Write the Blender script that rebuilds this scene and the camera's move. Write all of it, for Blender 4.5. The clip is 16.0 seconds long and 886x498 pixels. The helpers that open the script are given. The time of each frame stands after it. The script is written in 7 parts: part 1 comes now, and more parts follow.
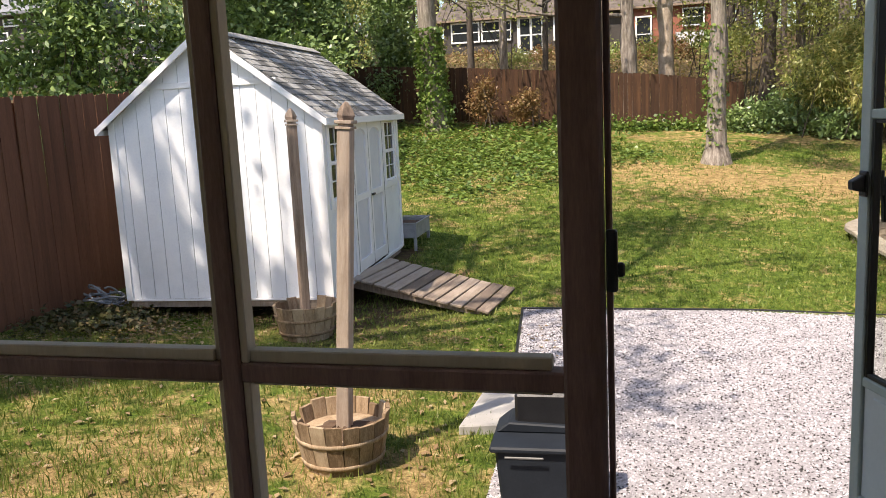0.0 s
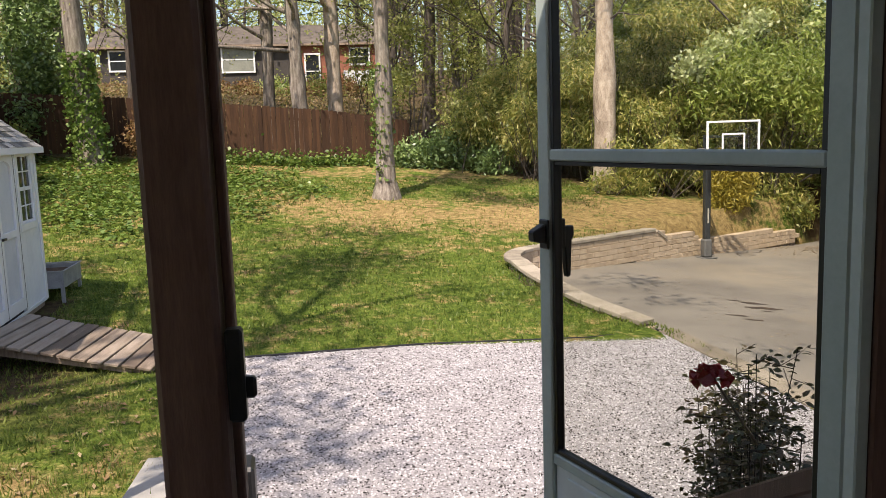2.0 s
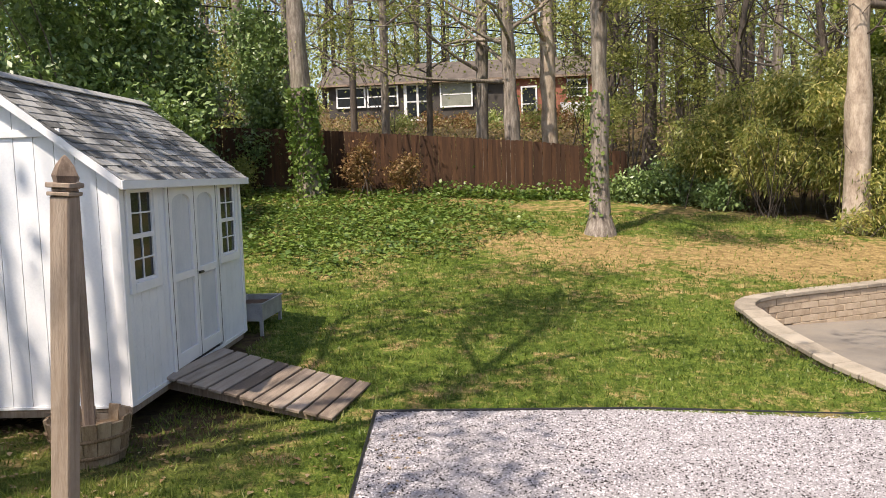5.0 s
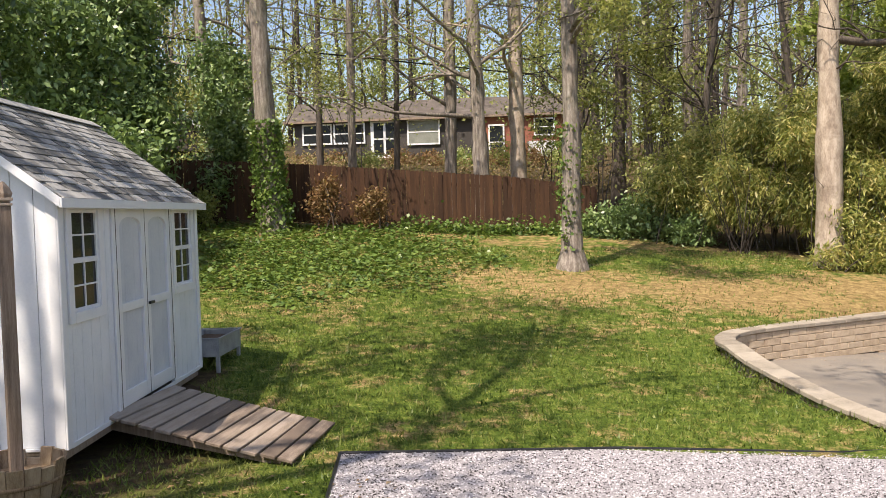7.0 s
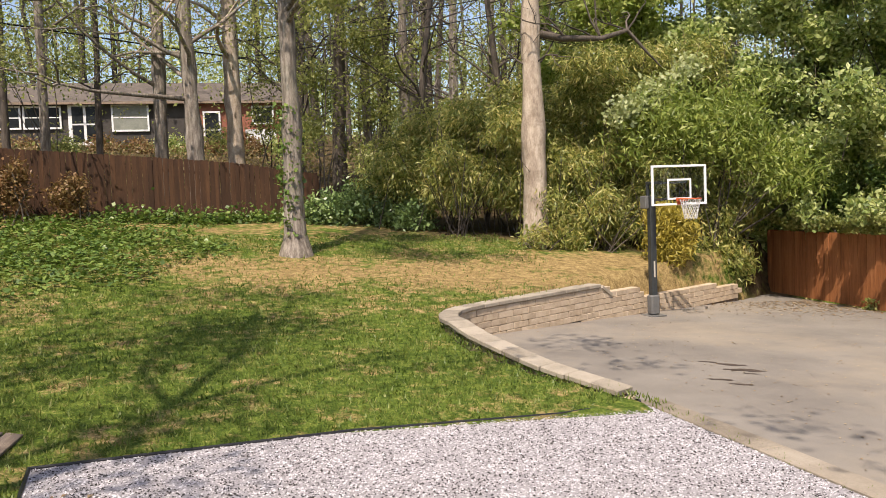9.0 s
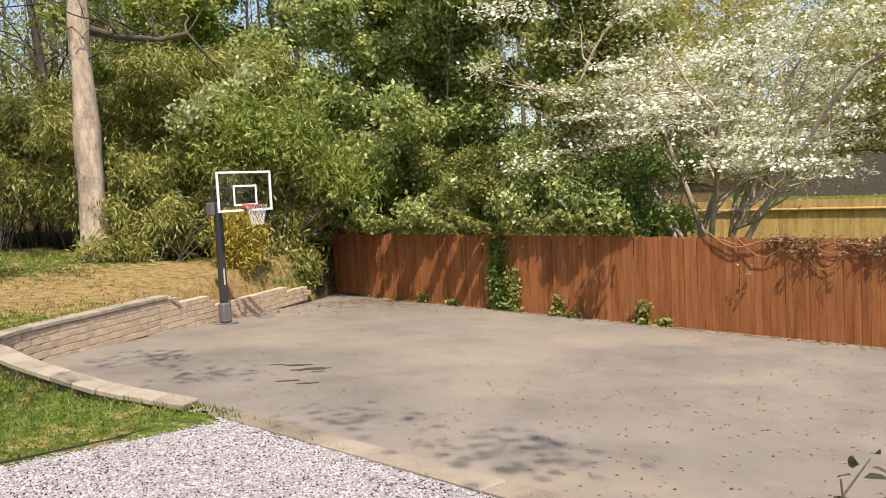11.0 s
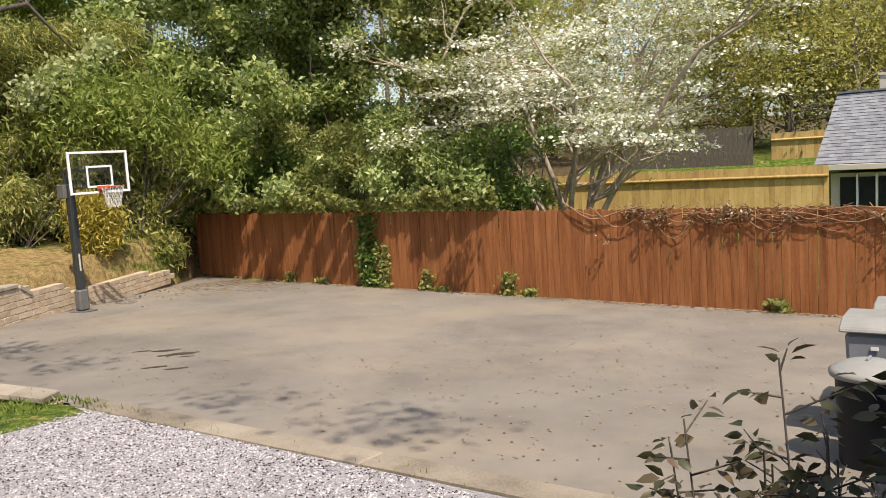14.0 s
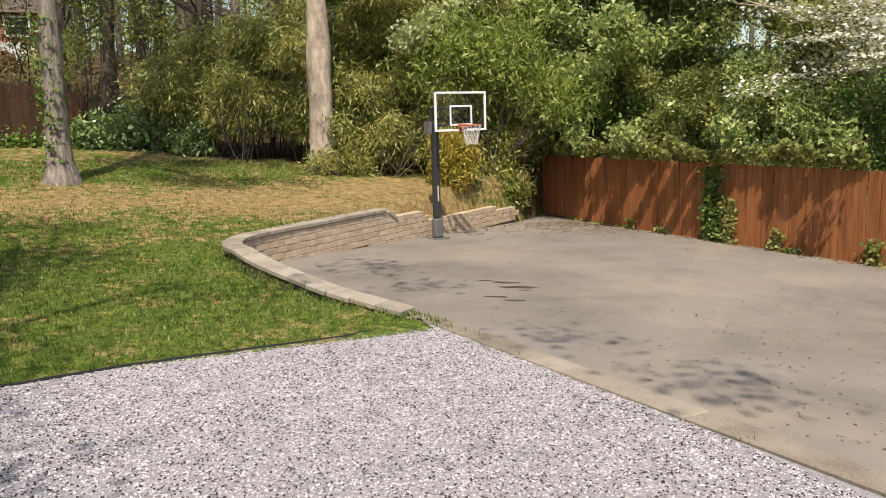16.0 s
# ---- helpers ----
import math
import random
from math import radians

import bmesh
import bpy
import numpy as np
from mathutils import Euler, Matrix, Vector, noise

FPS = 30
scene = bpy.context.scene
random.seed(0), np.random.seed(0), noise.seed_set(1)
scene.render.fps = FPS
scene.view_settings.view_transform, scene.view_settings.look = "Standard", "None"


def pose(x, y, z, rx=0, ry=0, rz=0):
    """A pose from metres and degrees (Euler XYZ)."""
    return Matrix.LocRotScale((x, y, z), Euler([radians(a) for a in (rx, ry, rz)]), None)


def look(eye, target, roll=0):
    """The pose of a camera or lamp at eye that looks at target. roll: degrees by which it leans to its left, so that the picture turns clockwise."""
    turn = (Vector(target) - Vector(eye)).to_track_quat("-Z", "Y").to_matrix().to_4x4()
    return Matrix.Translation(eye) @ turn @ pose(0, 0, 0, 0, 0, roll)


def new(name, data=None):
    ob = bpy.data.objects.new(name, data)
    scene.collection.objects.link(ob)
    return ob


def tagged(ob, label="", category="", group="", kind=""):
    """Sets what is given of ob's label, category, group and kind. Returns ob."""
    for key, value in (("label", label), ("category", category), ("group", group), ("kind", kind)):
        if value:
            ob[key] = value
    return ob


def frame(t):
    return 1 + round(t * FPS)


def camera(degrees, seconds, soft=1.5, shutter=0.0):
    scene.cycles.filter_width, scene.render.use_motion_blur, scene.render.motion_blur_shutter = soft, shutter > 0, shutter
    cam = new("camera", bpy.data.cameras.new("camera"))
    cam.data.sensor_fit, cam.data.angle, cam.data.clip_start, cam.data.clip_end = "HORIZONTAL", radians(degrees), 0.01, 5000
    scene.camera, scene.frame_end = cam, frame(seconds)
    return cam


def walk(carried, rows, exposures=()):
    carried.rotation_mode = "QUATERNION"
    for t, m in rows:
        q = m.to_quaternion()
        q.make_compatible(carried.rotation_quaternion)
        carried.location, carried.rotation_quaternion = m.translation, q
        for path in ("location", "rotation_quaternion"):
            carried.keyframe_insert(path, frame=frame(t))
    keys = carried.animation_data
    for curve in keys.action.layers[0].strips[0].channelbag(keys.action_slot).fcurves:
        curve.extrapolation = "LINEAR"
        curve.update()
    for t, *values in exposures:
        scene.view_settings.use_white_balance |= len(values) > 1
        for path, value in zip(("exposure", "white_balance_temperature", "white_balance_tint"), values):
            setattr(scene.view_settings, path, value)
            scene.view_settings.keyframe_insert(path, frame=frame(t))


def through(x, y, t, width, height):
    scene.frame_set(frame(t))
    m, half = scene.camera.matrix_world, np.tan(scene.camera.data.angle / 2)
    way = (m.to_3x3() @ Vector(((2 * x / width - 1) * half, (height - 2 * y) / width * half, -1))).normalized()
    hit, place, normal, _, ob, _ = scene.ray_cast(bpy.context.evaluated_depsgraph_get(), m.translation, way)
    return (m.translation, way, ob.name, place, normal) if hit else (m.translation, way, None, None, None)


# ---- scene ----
cam = camera(56.2, 16.0, soft=0.9)
PATH = [
    (0, (1.179, -3.15, 2.417), (0.688, -1.239, 2.09), -2.8),
    (0.3, (1.107, -3.016, 2.413), (0.861, -1.058, 2.085), -4.0),
    (0.5, (1.12, -3.006, 2.445), (0.994, -1.036, 2.124), -3.9),
    (0.7, (1.039, -2.93, 2.446), (1.062, -0.956, 2.124), -3.4),
    (1, (1.104, -2.875, 2.424), (1.255, -0.908, 2.099), -3.1),
    (1.5, (1.169, -2.721, 2.422), (1.404, -0.755, 2.14), -2.0),
    (2, (1.233, -2.56, 2.414), (1.501, -0.597, 2.137), -1.9),
    (2.2, (1.249, -2.468, 2.421), (1.519, -0.506, 2.145), -1.5),
    (2.5, (1.233, -2.29, 2.431), (1.504, -0.326, 2.17), -2.0),
    (3, (1.246, -2.083, 2.423), (1.505, -0.115, 2.173), -2.4),
    (3.5, (1.322, -1.854, 2.415), (1.433, 0.129, 2.174), -3.0),
    (4, (1.349, -1.65, 2.413), (1.196, 0.33, 2.177), -1.7),
    (4.2, (1.379, -1.582, 2.415), (1.138, 0.389, 2.182), -2.0),
    (6.3, (1.271, -0.843, 2.255), (1.052, 1.143, 2.168), -1.4),
    (6.5, (1.248, -0.8, 2.247), (1.084, 1.192, 2.158), -1.4),
    (7, (1.239, -0.676, 2.177), (1.083, 1.316, 2.092), -1.6),
    (7.5, (1.312, -0.505, 2.118), (1.157, 1.487, 2.043), -1.8),
    (8, (1.337, -0.424, 2.049), (1.2, 1.569, 1.962), -1.9),
    (8.5, (1.301, -0.254, 1.959), (1.491, 1.735, 1.855), -1.7),
    (9, (1.25, -0.171, 1.967), (1.75, 1.761, 1.845), -2.2),
    (9.5, (1.183, -0.102, 2.001), (1.966, 1.734, 1.87), -1.5),
    (9.7, (1.299, -0.127, 2.012), (2.187, 1.66, 1.877), -1.3),
    (11.8, (1.539, -0.121, 1.873), (3.063, 1.165, 1.716), -3.5),
    (12, (1.54, -0.124, 1.874), (3.098, 1.12, 1.714), -3.3),
    (12.5, (1.502, -0.127, 1.894), (3.174, 0.956, 1.721), -2.8),
    (13, (1.511, -0.115, 1.881), (3.243, 0.869, 1.706), -2.6),
    (13.5, (1.464, -0.112, 1.893), (3.158, 0.936, 1.717), -2.7),
    (14, (1.418, -0.177, 1.936), (2.986, 1.044, 1.715), -3.6),
    (14.5, (1.497, -0.198, 1.914), (2.821, 1.269, 1.606), -3.5),
    (15, (1.451, -0.209, 1.925), (2.729, 1.293, 1.595), -3.5),
    (15.5, (1.345, -0.21, 1.954), (2.518, 1.377, 1.628), -2.4),
    (16, (1.318, -0.259, 1.972), (2.267, 1.473, 1.655), -1.6),
]
walk(cam, [(t, look(eye, aim, roll)) for t, eye, aim, roll in PATH], exposures=[(0.0, 0.72, 6950, 15), (1.5, 0.55, 6950, 15), (4.0, 0.45, 6900, 15), (7.5, 0.48, 6900, 15), (9.5, 0.32, 6900, 15), (12.0, 0.36, 6900, 15), (14.2, 0.2, 6850, 12), (16.0, 0.14, 6800, 12)])

# ---- sky and sun: a clear spring noon, the sun behind the house ----
SUN_TO = Vector((-0.58, -0.94, 1.77)).normalized()
world = bpy.data.worlds.new("sky")
scene.world = world
world.use_nodes = True
wn = world.node_tree.nodes
sky = wn.new("ShaderNodeTexSky")
sky.sky_type = "NISHITA"
sky.sun_disc = False
sky.sun_elevation = math.asin(SUN_TO.z)
sky.sun_rotation = math.atan2(SUN_TO.x, SUN_TO.y)
sky.air_density, sky.dust_density, sky.ozone_density = 1.0, 1.6, 1.0
wn["Background"].inputs["Strength"].default_value = 0.15
world.node_tree.links.new(sky.outputs["Color"], wn["Background"].inputs["Color"])
sun = new("sun", bpy.data.lights.new("sun", "SUN"))
sun.data.energy, sun.data.angle, sun.data.color = 4.9, radians(0.55), (1.0, 0.92, 0.8)
sun.matrix_world = look(SUN_TO * 60, (0, 0, 0))

# ---- builders ----
rng = np.random.default_rng(7)


def empty(name, loc, rz=0.0):
    ob = new(name)
    ob.location = loc
    ob.rotation_euler = (0, 0, radians(rz))
    ob.empty_display_size = 0.1
    return ob


def part(name, bm, material, parent=None, label="", smooth=False):
    """One bmesh or mesh as one object under a thing."""
    if isinstance(bm, bmesh.types.BMesh):
        me = bpy.data.meshes.new(name)
        bm.to_mesh(me)
        bm.free()
    else:
        me = bm
    if not me.materials:
        me.materials.append(material)
    if smooth:
        me.polygons.foreach_set("use_smooth", [True] * len(me.polygons))
    ob = new(name, me)
    ob.parent = parent
    if label:
        tagged(ob, label)
    return ob


def piece(name, me, parent, m):
    """One of many alike pieces on a shared mesh."""
    ob = new(name, me)
    ob.parent = parent
    ob.matrix_basis = m
    return ob


def box(x0, y0, z0, x1, y1, z1, bev=0.004):
    bm = bmesh.new()
    bmesh.ops.create_cube(bm, size=1)
    for v in bm.verts:
        v.co = ((x0 + x1) / 2 + v.co.x * (x1 - x0), (y0 + y1) / 2 + v.co.y * (y1 - y0), (z0 + z1) / 2 + v.co.z * (z1 - z0))
    if bev:
        bmesh.ops.bevel(bm, geom=bm.edges[:], offset=bev, segments=1, affect="EDGES", clamp_overlap=True)
    return bm


def boxes(rows, bev=0.004):
    bm = bmesh.new()
    for r in rows:
        b = box(*r, bev)
        me = bpy.data.meshes.new("tmp")
        b.to_mesh(me)
        b.free()
        bm.from_mesh(me)
        bpy.data.meshes.remove(me)
    return bm


def prism(outline, axis, a, b, bev=0.0):
    """An outline of 2D points pushed from a to b along an axis (0, 1 or 2)."""
    def at(p, q):
        c = [p[0], p[1]]
        c.insert(axis, q)
        return c
    bm = bmesh.new()
    lo = [bm.verts.new(at(p, a)) for p in outline]
    hi = [bm.verts.new(at(p, b)) for p in outline]
    n = len(outline)
    bm.faces.new(lo[::-1])
    bm.faces.new(hi)
    for i in range(n):
        bm.faces.new((lo[i], lo[(i + 1) % n], hi[(i + 1) % n], hi[i]))
    bmesh.ops.recalc_face_normals(bm, faces=bm.faces)
    if bev:
        bmesh.ops.bevel(bm, geom=bm.edges[:], offset=bev, segments=1, affect="EDGES", clamp_overlap=True)
    return bm


def lathe(profile, seg=24, wobble=0.0):
    """A profile of (radius, z) turned round the z axis."""
    bm = bmesh.new()
    rings = []
    for r, z in profile:
        rings.append([bm.verts.new((r * math.cos(2 * math.pi * i / seg), r * math.sin(2 * math.pi * i / seg), z + random.uniform(-wobble, wobble))) for i in range(seg)])
    for a, b in zip(rings, rings[1:]):
        for i in range(seg):
            bm.faces.new((a[i], a[(i + 1) % seg], b[(i + 1) % seg], b[i]))
    bm.faces.new(rings[0][::-1])
    bm.faces.new(rings[-1])
    return bm


class Geo:
    """Collects vertices and faces in arrays and makes one mesh of them."""

    def __init__(self):
        self.v, self.f, self.n = [], [], 0

    def add(self, v, f):
        v = np.asarray(v, float)
        f = np.asarray(f, int)
        if f.shape[1] == 3:
            f = np.column_stack([f, f[:, 2]])
        self.v.append(v)
        self.f.append(f + self.n)
        self.n += len(v)

    def tube(self, pts, radii, seg=8, rough=0.0):
        pts = np.asarray(pts, float)
        k = len(pts)
        tan = np.gradient(pts, axis=0)
        tan /= np.linalg.norm(tan, axis=1)[:, None] + 1e-9
        ref = np.array([0.31, 0.95, 0.05]) if abs(tan[0][2]) > 0.6 else np.array([0.0, 0.0, 1.0])
        s = np.cross(tan, ref)
        s /= np.linalg.norm(s, axis=1)[:, None] + 1e-9
        q = np.cross(tan, s)
        a = np.linspace(0, 2 * np.pi, seg, endpoint=False)
        rr = np.asarray(radii, float)[:, None] * (1 + rough * rng.normal(size=(k, seg)))
        ring = pts[:, None] + rr[..., None] * (np.cos(a)[None, :, None] * s[:, None] + np.sin(a)[None, :, None] * q[:, None])
        i, j = np.meshgrid(np.arange(k - 1), np.arange(seg), indexing="ij")
        j2 = (j + 1) % seg
        f = np.stack([i * seg + j, i * seg + j2, (i + 1) * seg + j2, (i + 1) * seg + j], -1).reshape(-1, 4)
        self.add(ring.reshape(-1, 3), f)

    def leaves(self, p, size, width=0.4, droop=0.3, flat=0.0, along=None):
        """A folded leaf of four corners at each point."""
        n = len(p)
        d = rng.normal(size=(n, 3)) if along is None else along + 0.45 * rng.normal(size=(n, 3))
        d[:, 2] = d[:, 2] * (1 - flat) - droop
        d /= np.linalg.norm(d, axis=1)[:, None] + 1e-9
        s = np.cross(d, rng.normal(size=(n, 3)) * (1 - flat) + np.array([0, 0, 1.6]) * (flat + 0.25))
        s /= np.linalg.norm(s, axis=1)[:, None] + 1e-9
        ln = (size * rng.uniform(0.6, 1.35, n))[:, None]
        up = np.cross(s, d) * ln * 0.12
        v = np.stack([p - d * ln * 0.5, p + s * ln * width * 0.5 + up, p + d * ln * 0.5, p - s * ln * width * 0.5 + up], 1).reshape(-1, 3)
        f = np.arange(4 * n).reshape(-1, 4)
        self.add(v, f)

    def mesh(self, name, smooth=False):
        v = np.concatenate(self.v)
        f = np.concatenate(self.f)
        me = bpy.data.meshes.new(name)
        tri = f[:, 2] == f[:, 3]
        loops = np.where(tri, 3, 4)
        keep = np.ones(f.shape, bool)
        keep[tri, 3] = False
        me.vertices.add(len(v))
        me.vertices.foreach_set("co", v.astype(np.float32).ravel())
        me.loops.add(int(loops.sum()))
        me.loops.foreach_set("vertex_index", f[keep].astype(np.int32))
        me.polygons.add(len(f))
        me.polygons.foreach_set("loop_start", np.concatenate([[0], np.cumsum(loops)[:-1]]).astype(np.int32))
        if smooth:
            me.polygons.foreach_set("use_smooth", np.ones(len(f), bool))
        me.update(calc_edges=True)
        me.validate()
        return me


def cloud(clumps, n, shell=0.45):
    """n points in ellipsoid clumps (x, y, z, rx, ry, rz), denser towards their skin, with lumps and gaps."""
    c = np.asarray(clumps, float)
    w = (c[:, 3] * c[:, 4] * c[:, 5]) ** 0.8
    i = rng.choice(len(c), n, p=w / w.sum())
    d = rng.normal(size=(n, 3))
    d /= np.linalg.norm(d, axis=1)[:, None]
    r = rng.uniform(0, 1, n) ** shell
    return c[i, :3] + c[i, 3:] * d * r[:, None]


def tufts(centres, per, spread):
    """per points round each centre."""
    p = np.repeat(np.asarray(centres, float), per, axis=0)
    return p + rng.normal(size=p.shape) * spread


# ---- materials ----
def ramp_node(nt, src, cols, lo=0.3, hi=0.7):
    r = nt.nodes.new("ShaderNodeValToRGB")
    el = r.color_ramp.elements
    while len(el) < len(cols):
        el.new(0.5)
    for i, c in enumerate(cols):
        el[i].position = lo + (hi - lo) * i / max(1, len(cols) - 1)
        el[i].color = (*c, 1)
    nt.links.new(src, r.inputs["Fac"])
    return r.outputs["Color"]


def noise_node(nt, vec, scale, detail=4.0, rough=0.6):
    n = nt.nodes.new("ShaderNodeTexNoise")
    n.inputs["Scale"].default_value, n.inputs["Detail"].default_value, n.inputs["Roughness"].default_value = scale, detail, rough
    nt.links.new(vec, n.inputs["Vector"])
    return n.outputs["Fac"]


def mix_node(nt, a, b, fac, mode="MIX"):
    m = nt.nodes.new("ShaderNodeMix")
    m.data_type, m.blend_type = "RGBA", mode
    for sock, val in ((m.inputs[6], a), (m.inputs[7], b), (m.inputs[0], fac)):
        if isinstance(val, (int, float)):
            sock.default_value = val
        elif isinstance(val, tuple):
            sock.default_value = (*val, 1)
        else:
            nt.links.new(val, sock)
    return m.outputs[2]


def math_node(nt, op, a, b=0.0, clamp=False):
    m = nt.nodes.new("ShaderNodeMath")
    m.operation, m.use_clamp = op, clamp
    for sock, val in zip(m.inputs, (a, b)):
        if isinstance(val, (int, float)):
            sock.default_value = val
        else:
            nt.links.new(val, sock)
    return m.outputs[0]


def surface(name, cols, scale=6.0, fine=60.0, rough=0.8, bump=0.3, stretch=(1, 1, 1), vary=0.0, island=0.0, metallic=0.0, stain=None, stain_scale=1.3, stain_amount=0.5, spec=0.3):
    """Colour that wanders at two scales, with grain relief; vary and island shift each object or piece."""
    m = bpy.data.materials.new(name)
    m.use_nodes = True
    nt = m.node_tree
    bsdf = nt.nodes["Principled BSDF"]
    tc = nt.nodes.new("ShaderNodeTexCoord")
    mp = nt.nodes.new("ShaderNodeMapping")
    mp.inputs["Scale"].default_value = stretch
    nt.links.new(tc.outputs["Object"], mp.inputs["Vector"])
    vec = mp.outputs["Vector"]
    if vary:
        oi = nt.nodes.new("ShaderNodeObjectInfo")
        ad = nt.nodes.new("ShaderNodeVectorMath")
        ad.operation = "ADD"
        sc = nt.nodes.new("ShaderNodeVectorMath")
        sc.operation = "SCALE"
        cmb = nt.nodes.new("ShaderNodeCombineXYZ")
        for k in range(3):
            nt.links.new(oi.outputs["Random"], cmb.inputs[k])
        nt.links.new(cmb.outputs[0], sc.inputs[0])
        sc.inputs["Scale"].default_value = 37.0
        nt.links.new(vec, ad.inputs[0])
        nt.links.new(sc.outputs[0], ad.inputs[1])
        vec = ad.outputs[0]
    big = noise_node(nt, vec, scale, 5)
    small = noise_node(nt, vec, fine, 3, 0.7)
    fac = math_node(nt, "ADD", math_node(nt, "MULTIPLY", big, 0.65), math_node(nt, "MULTIPLY", small, 0.35))
    if vary:
        fac = math_node(nt, "ADD", fac, math_node(nt, "MULTIPLY", math_node(nt, "SUBTRACT", oi.outputs["Random"], 0.5), vary))
    if island:
        ge = nt.nodes.new("ShaderNodeNewGeometry")
        fac = math_node(nt, "ADD", fac, math_node(nt, "MULTIPLY", math_node(nt, "SUBTRACT", ge.outputs["Random Per Island"], 0.5), island))
    col = ramp_node(nt, fac, cols, 0.32, 0.68)
    if stain:
        sn = noise_node(nt, tc.outputs["Object"], stain_scale, 6, 0.65)
        sf = math_node(nt, "MULTIPLY", math_node(nt, "MULTIPLY", math_node(nt, "SUBTRACT", sn, 0.5), 5.0, True), stain_amount)
        col = mix_node(nt, col, stain, sf)
    nt.links.new(col, bsdf.inputs["Base Color"])
    bsdf.inputs["Roughness"].default_value = rough
    bsdf.inputs["Metallic"].default_value = metallic
    bsdf.inputs["Specular IOR Level"].default_value = spec
    if bump:
        b = nt.nodes.new("ShaderNodeBump")
        b.inputs["Strength"].default_value, b.inputs["Distance"].default_value = bump, 0.02
        nt.links.new(fac, b.inputs["Height"])
        nt.links.new(b.outputs[0], bsdf.inputs["Normal"])
    return m


def leaf_mat(name, cols, through=0.35, gloss=0.4, patch=0.25, own=0.55):
    """Leaves: each its own shade, in drifts; some light comes through."""
    m = bpy.data.materials.new(name)
    m.use_nodes = True
    nt = m.node_tree
    bsdf = nt.nodes["Principled BSDF"]
    ge = nt.nodes.new("ShaderNodeNewGeometry")
    drift = noise_node(nt, ge.outputs["Position"], patch * 2.0, 3)
    fac = math_node(nt, "ADD", math_node(nt, "MULTIPLY", ge.outputs["Random Per Island"], own), math_node(nt, "MULTIPLY", drift, 1.1 - own))
    col = ramp_node(nt, fac, cols, 0.2, 0.85)
    nt.links.new(col, bsdf.inputs["Base Color"])
    bsdf.inputs["Roughness"].default_value = 0.42
    bsdf.inputs["Specular IOR Level"].default_value = gloss
    tr = nt.nodes.new("ShaderNodeBsdfTranslucent")
    nt.links.new(mix_node(nt, col, (0.9, 1.0, 0.25), 0.35, "MULTIPLY"), tr.inputs["Color"])
    mx = nt.nodes.new("ShaderNodeMixShader")
    mx.inputs[0].default_value = through
    nt.links.new(bsdf.outputs[0], mx.inputs[1])
    nt.links.new(tr.outputs[0], mx.inputs[2])
    nt.links.new(mx.outputs[0], nt.nodes["Material Output"].inputs["Surface"])
    return m


def glass_mat(name, tint, rough=0.02, clear=0.9):
    m = bpy.data.materials.new(name)
    m.use_nodes = True
    nt = m.node_tree
    nt.nodes.remove(nt.nodes["Principled BSDF"])
    tr = nt.nodes.new("ShaderNodeBsdfTransparent")
    tr.inputs["Color"].default_value = (*tint, 1)
    gl = nt.nodes.new("ShaderNodeBsdfGlossy")
    gl.inputs["Roughness"].default_value = rough
    mx = nt.nodes.new("ShaderNodeMixShader")
    mx.inputs[0].default_value = 1 - clear
    nt.links.new(tr.outputs[0], mx.inputs[1])
    nt.links.new(gl.outputs[0], mx.inputs[2])
    nt.links.new(mx.outputs[0], nt.nodes["Material Output"].inputs["Surface"])
    return m


M = {}
M["white_paint"] = surface("white_paint", [(0.74, 0.765, 0.8), (0.83, 0.85, 0.875), (0.88, 0.885, 0.89)], 2.5, 40, 0.6, 0.12, stain=(0.55, 0.56, 0.54), stain_scale=1.1, stain_amount=0.25)
# greyer white for the shed door panels: their recess shade put into the colour
M["panel_recess_shade"] = surface("panel_recess_shade", [(0.55, 0.58, 0.62), (0.64, 0.665, 0.7), (0.71, 0.725, 0.74)], 2.5, 40, 0.65, 0.12)
M["white_trim"] = surface("white_trim", [(0.78, 0.79, 0.8), (0.87, 0.87, 0.87)], 4, 60, 0.5, 0.08)
M["shingle"] = surface("shingle", [(0.105, 0.105, 0.1), (0.225, 0.222, 0.212), (0.38, 0.375, 0.355)], 5, 90, 0.95, 0.5, vary=0.45)
M["shingle_far"] = surface("shingle_far", [(0.115, 0.122, 0.137), (0.194, 0.202, 0.223), (0.259, 0.266, 0.288)], 3, 40, 0.95, 0.3, stretch=(1, 0.35, 3), vary=0.3, island=0.28)
M["fence_red"] = surface("fence_red", [(0.165, 0.058, 0.02), (0.285, 0.106, 0.037), (0.375, 0.155, 0.06)], 3, 30, 0.8, 0.35, stretch=(4, 4, 0.35), vary=0.14, stain=(0.14, 0.05, 0.024), stain_amount=0.4)
# back fence browns are darkened to hold the shade of the trees
M["fence_brown_shaded"] = surface("fence_brown_shaded", [(0.031, 0.0155, 0.0085), (0.054, 0.026, 0.0135), (0.11, 0.052, 0.024)], 2, 30, 0.85, 0.35, stretch=(4, 4, 0.35), vary=0.12, stain=(0.09, 0.042, 0.026), stain_amount=0.5)
M["fence_tall"] = surface("fence_tall", [(0.102, 0.0464, 0.0261), (0.16, 0.0725, 0.0406), (0.217, 0.102, 0.058)], 1.5, 30, 0.85, 0.2, stretch=(4, 4, 0.35), vary=0.1)
M["fence_gold"] = surface("fence_gold", [(0.34, 0.22, 0.085), (0.49, 0.335, 0.125), (0.58, 0.42, 0.175)], 2, 20, 0.8, 0.2, stretch=(1, 4, 0.4), vary=0.2)
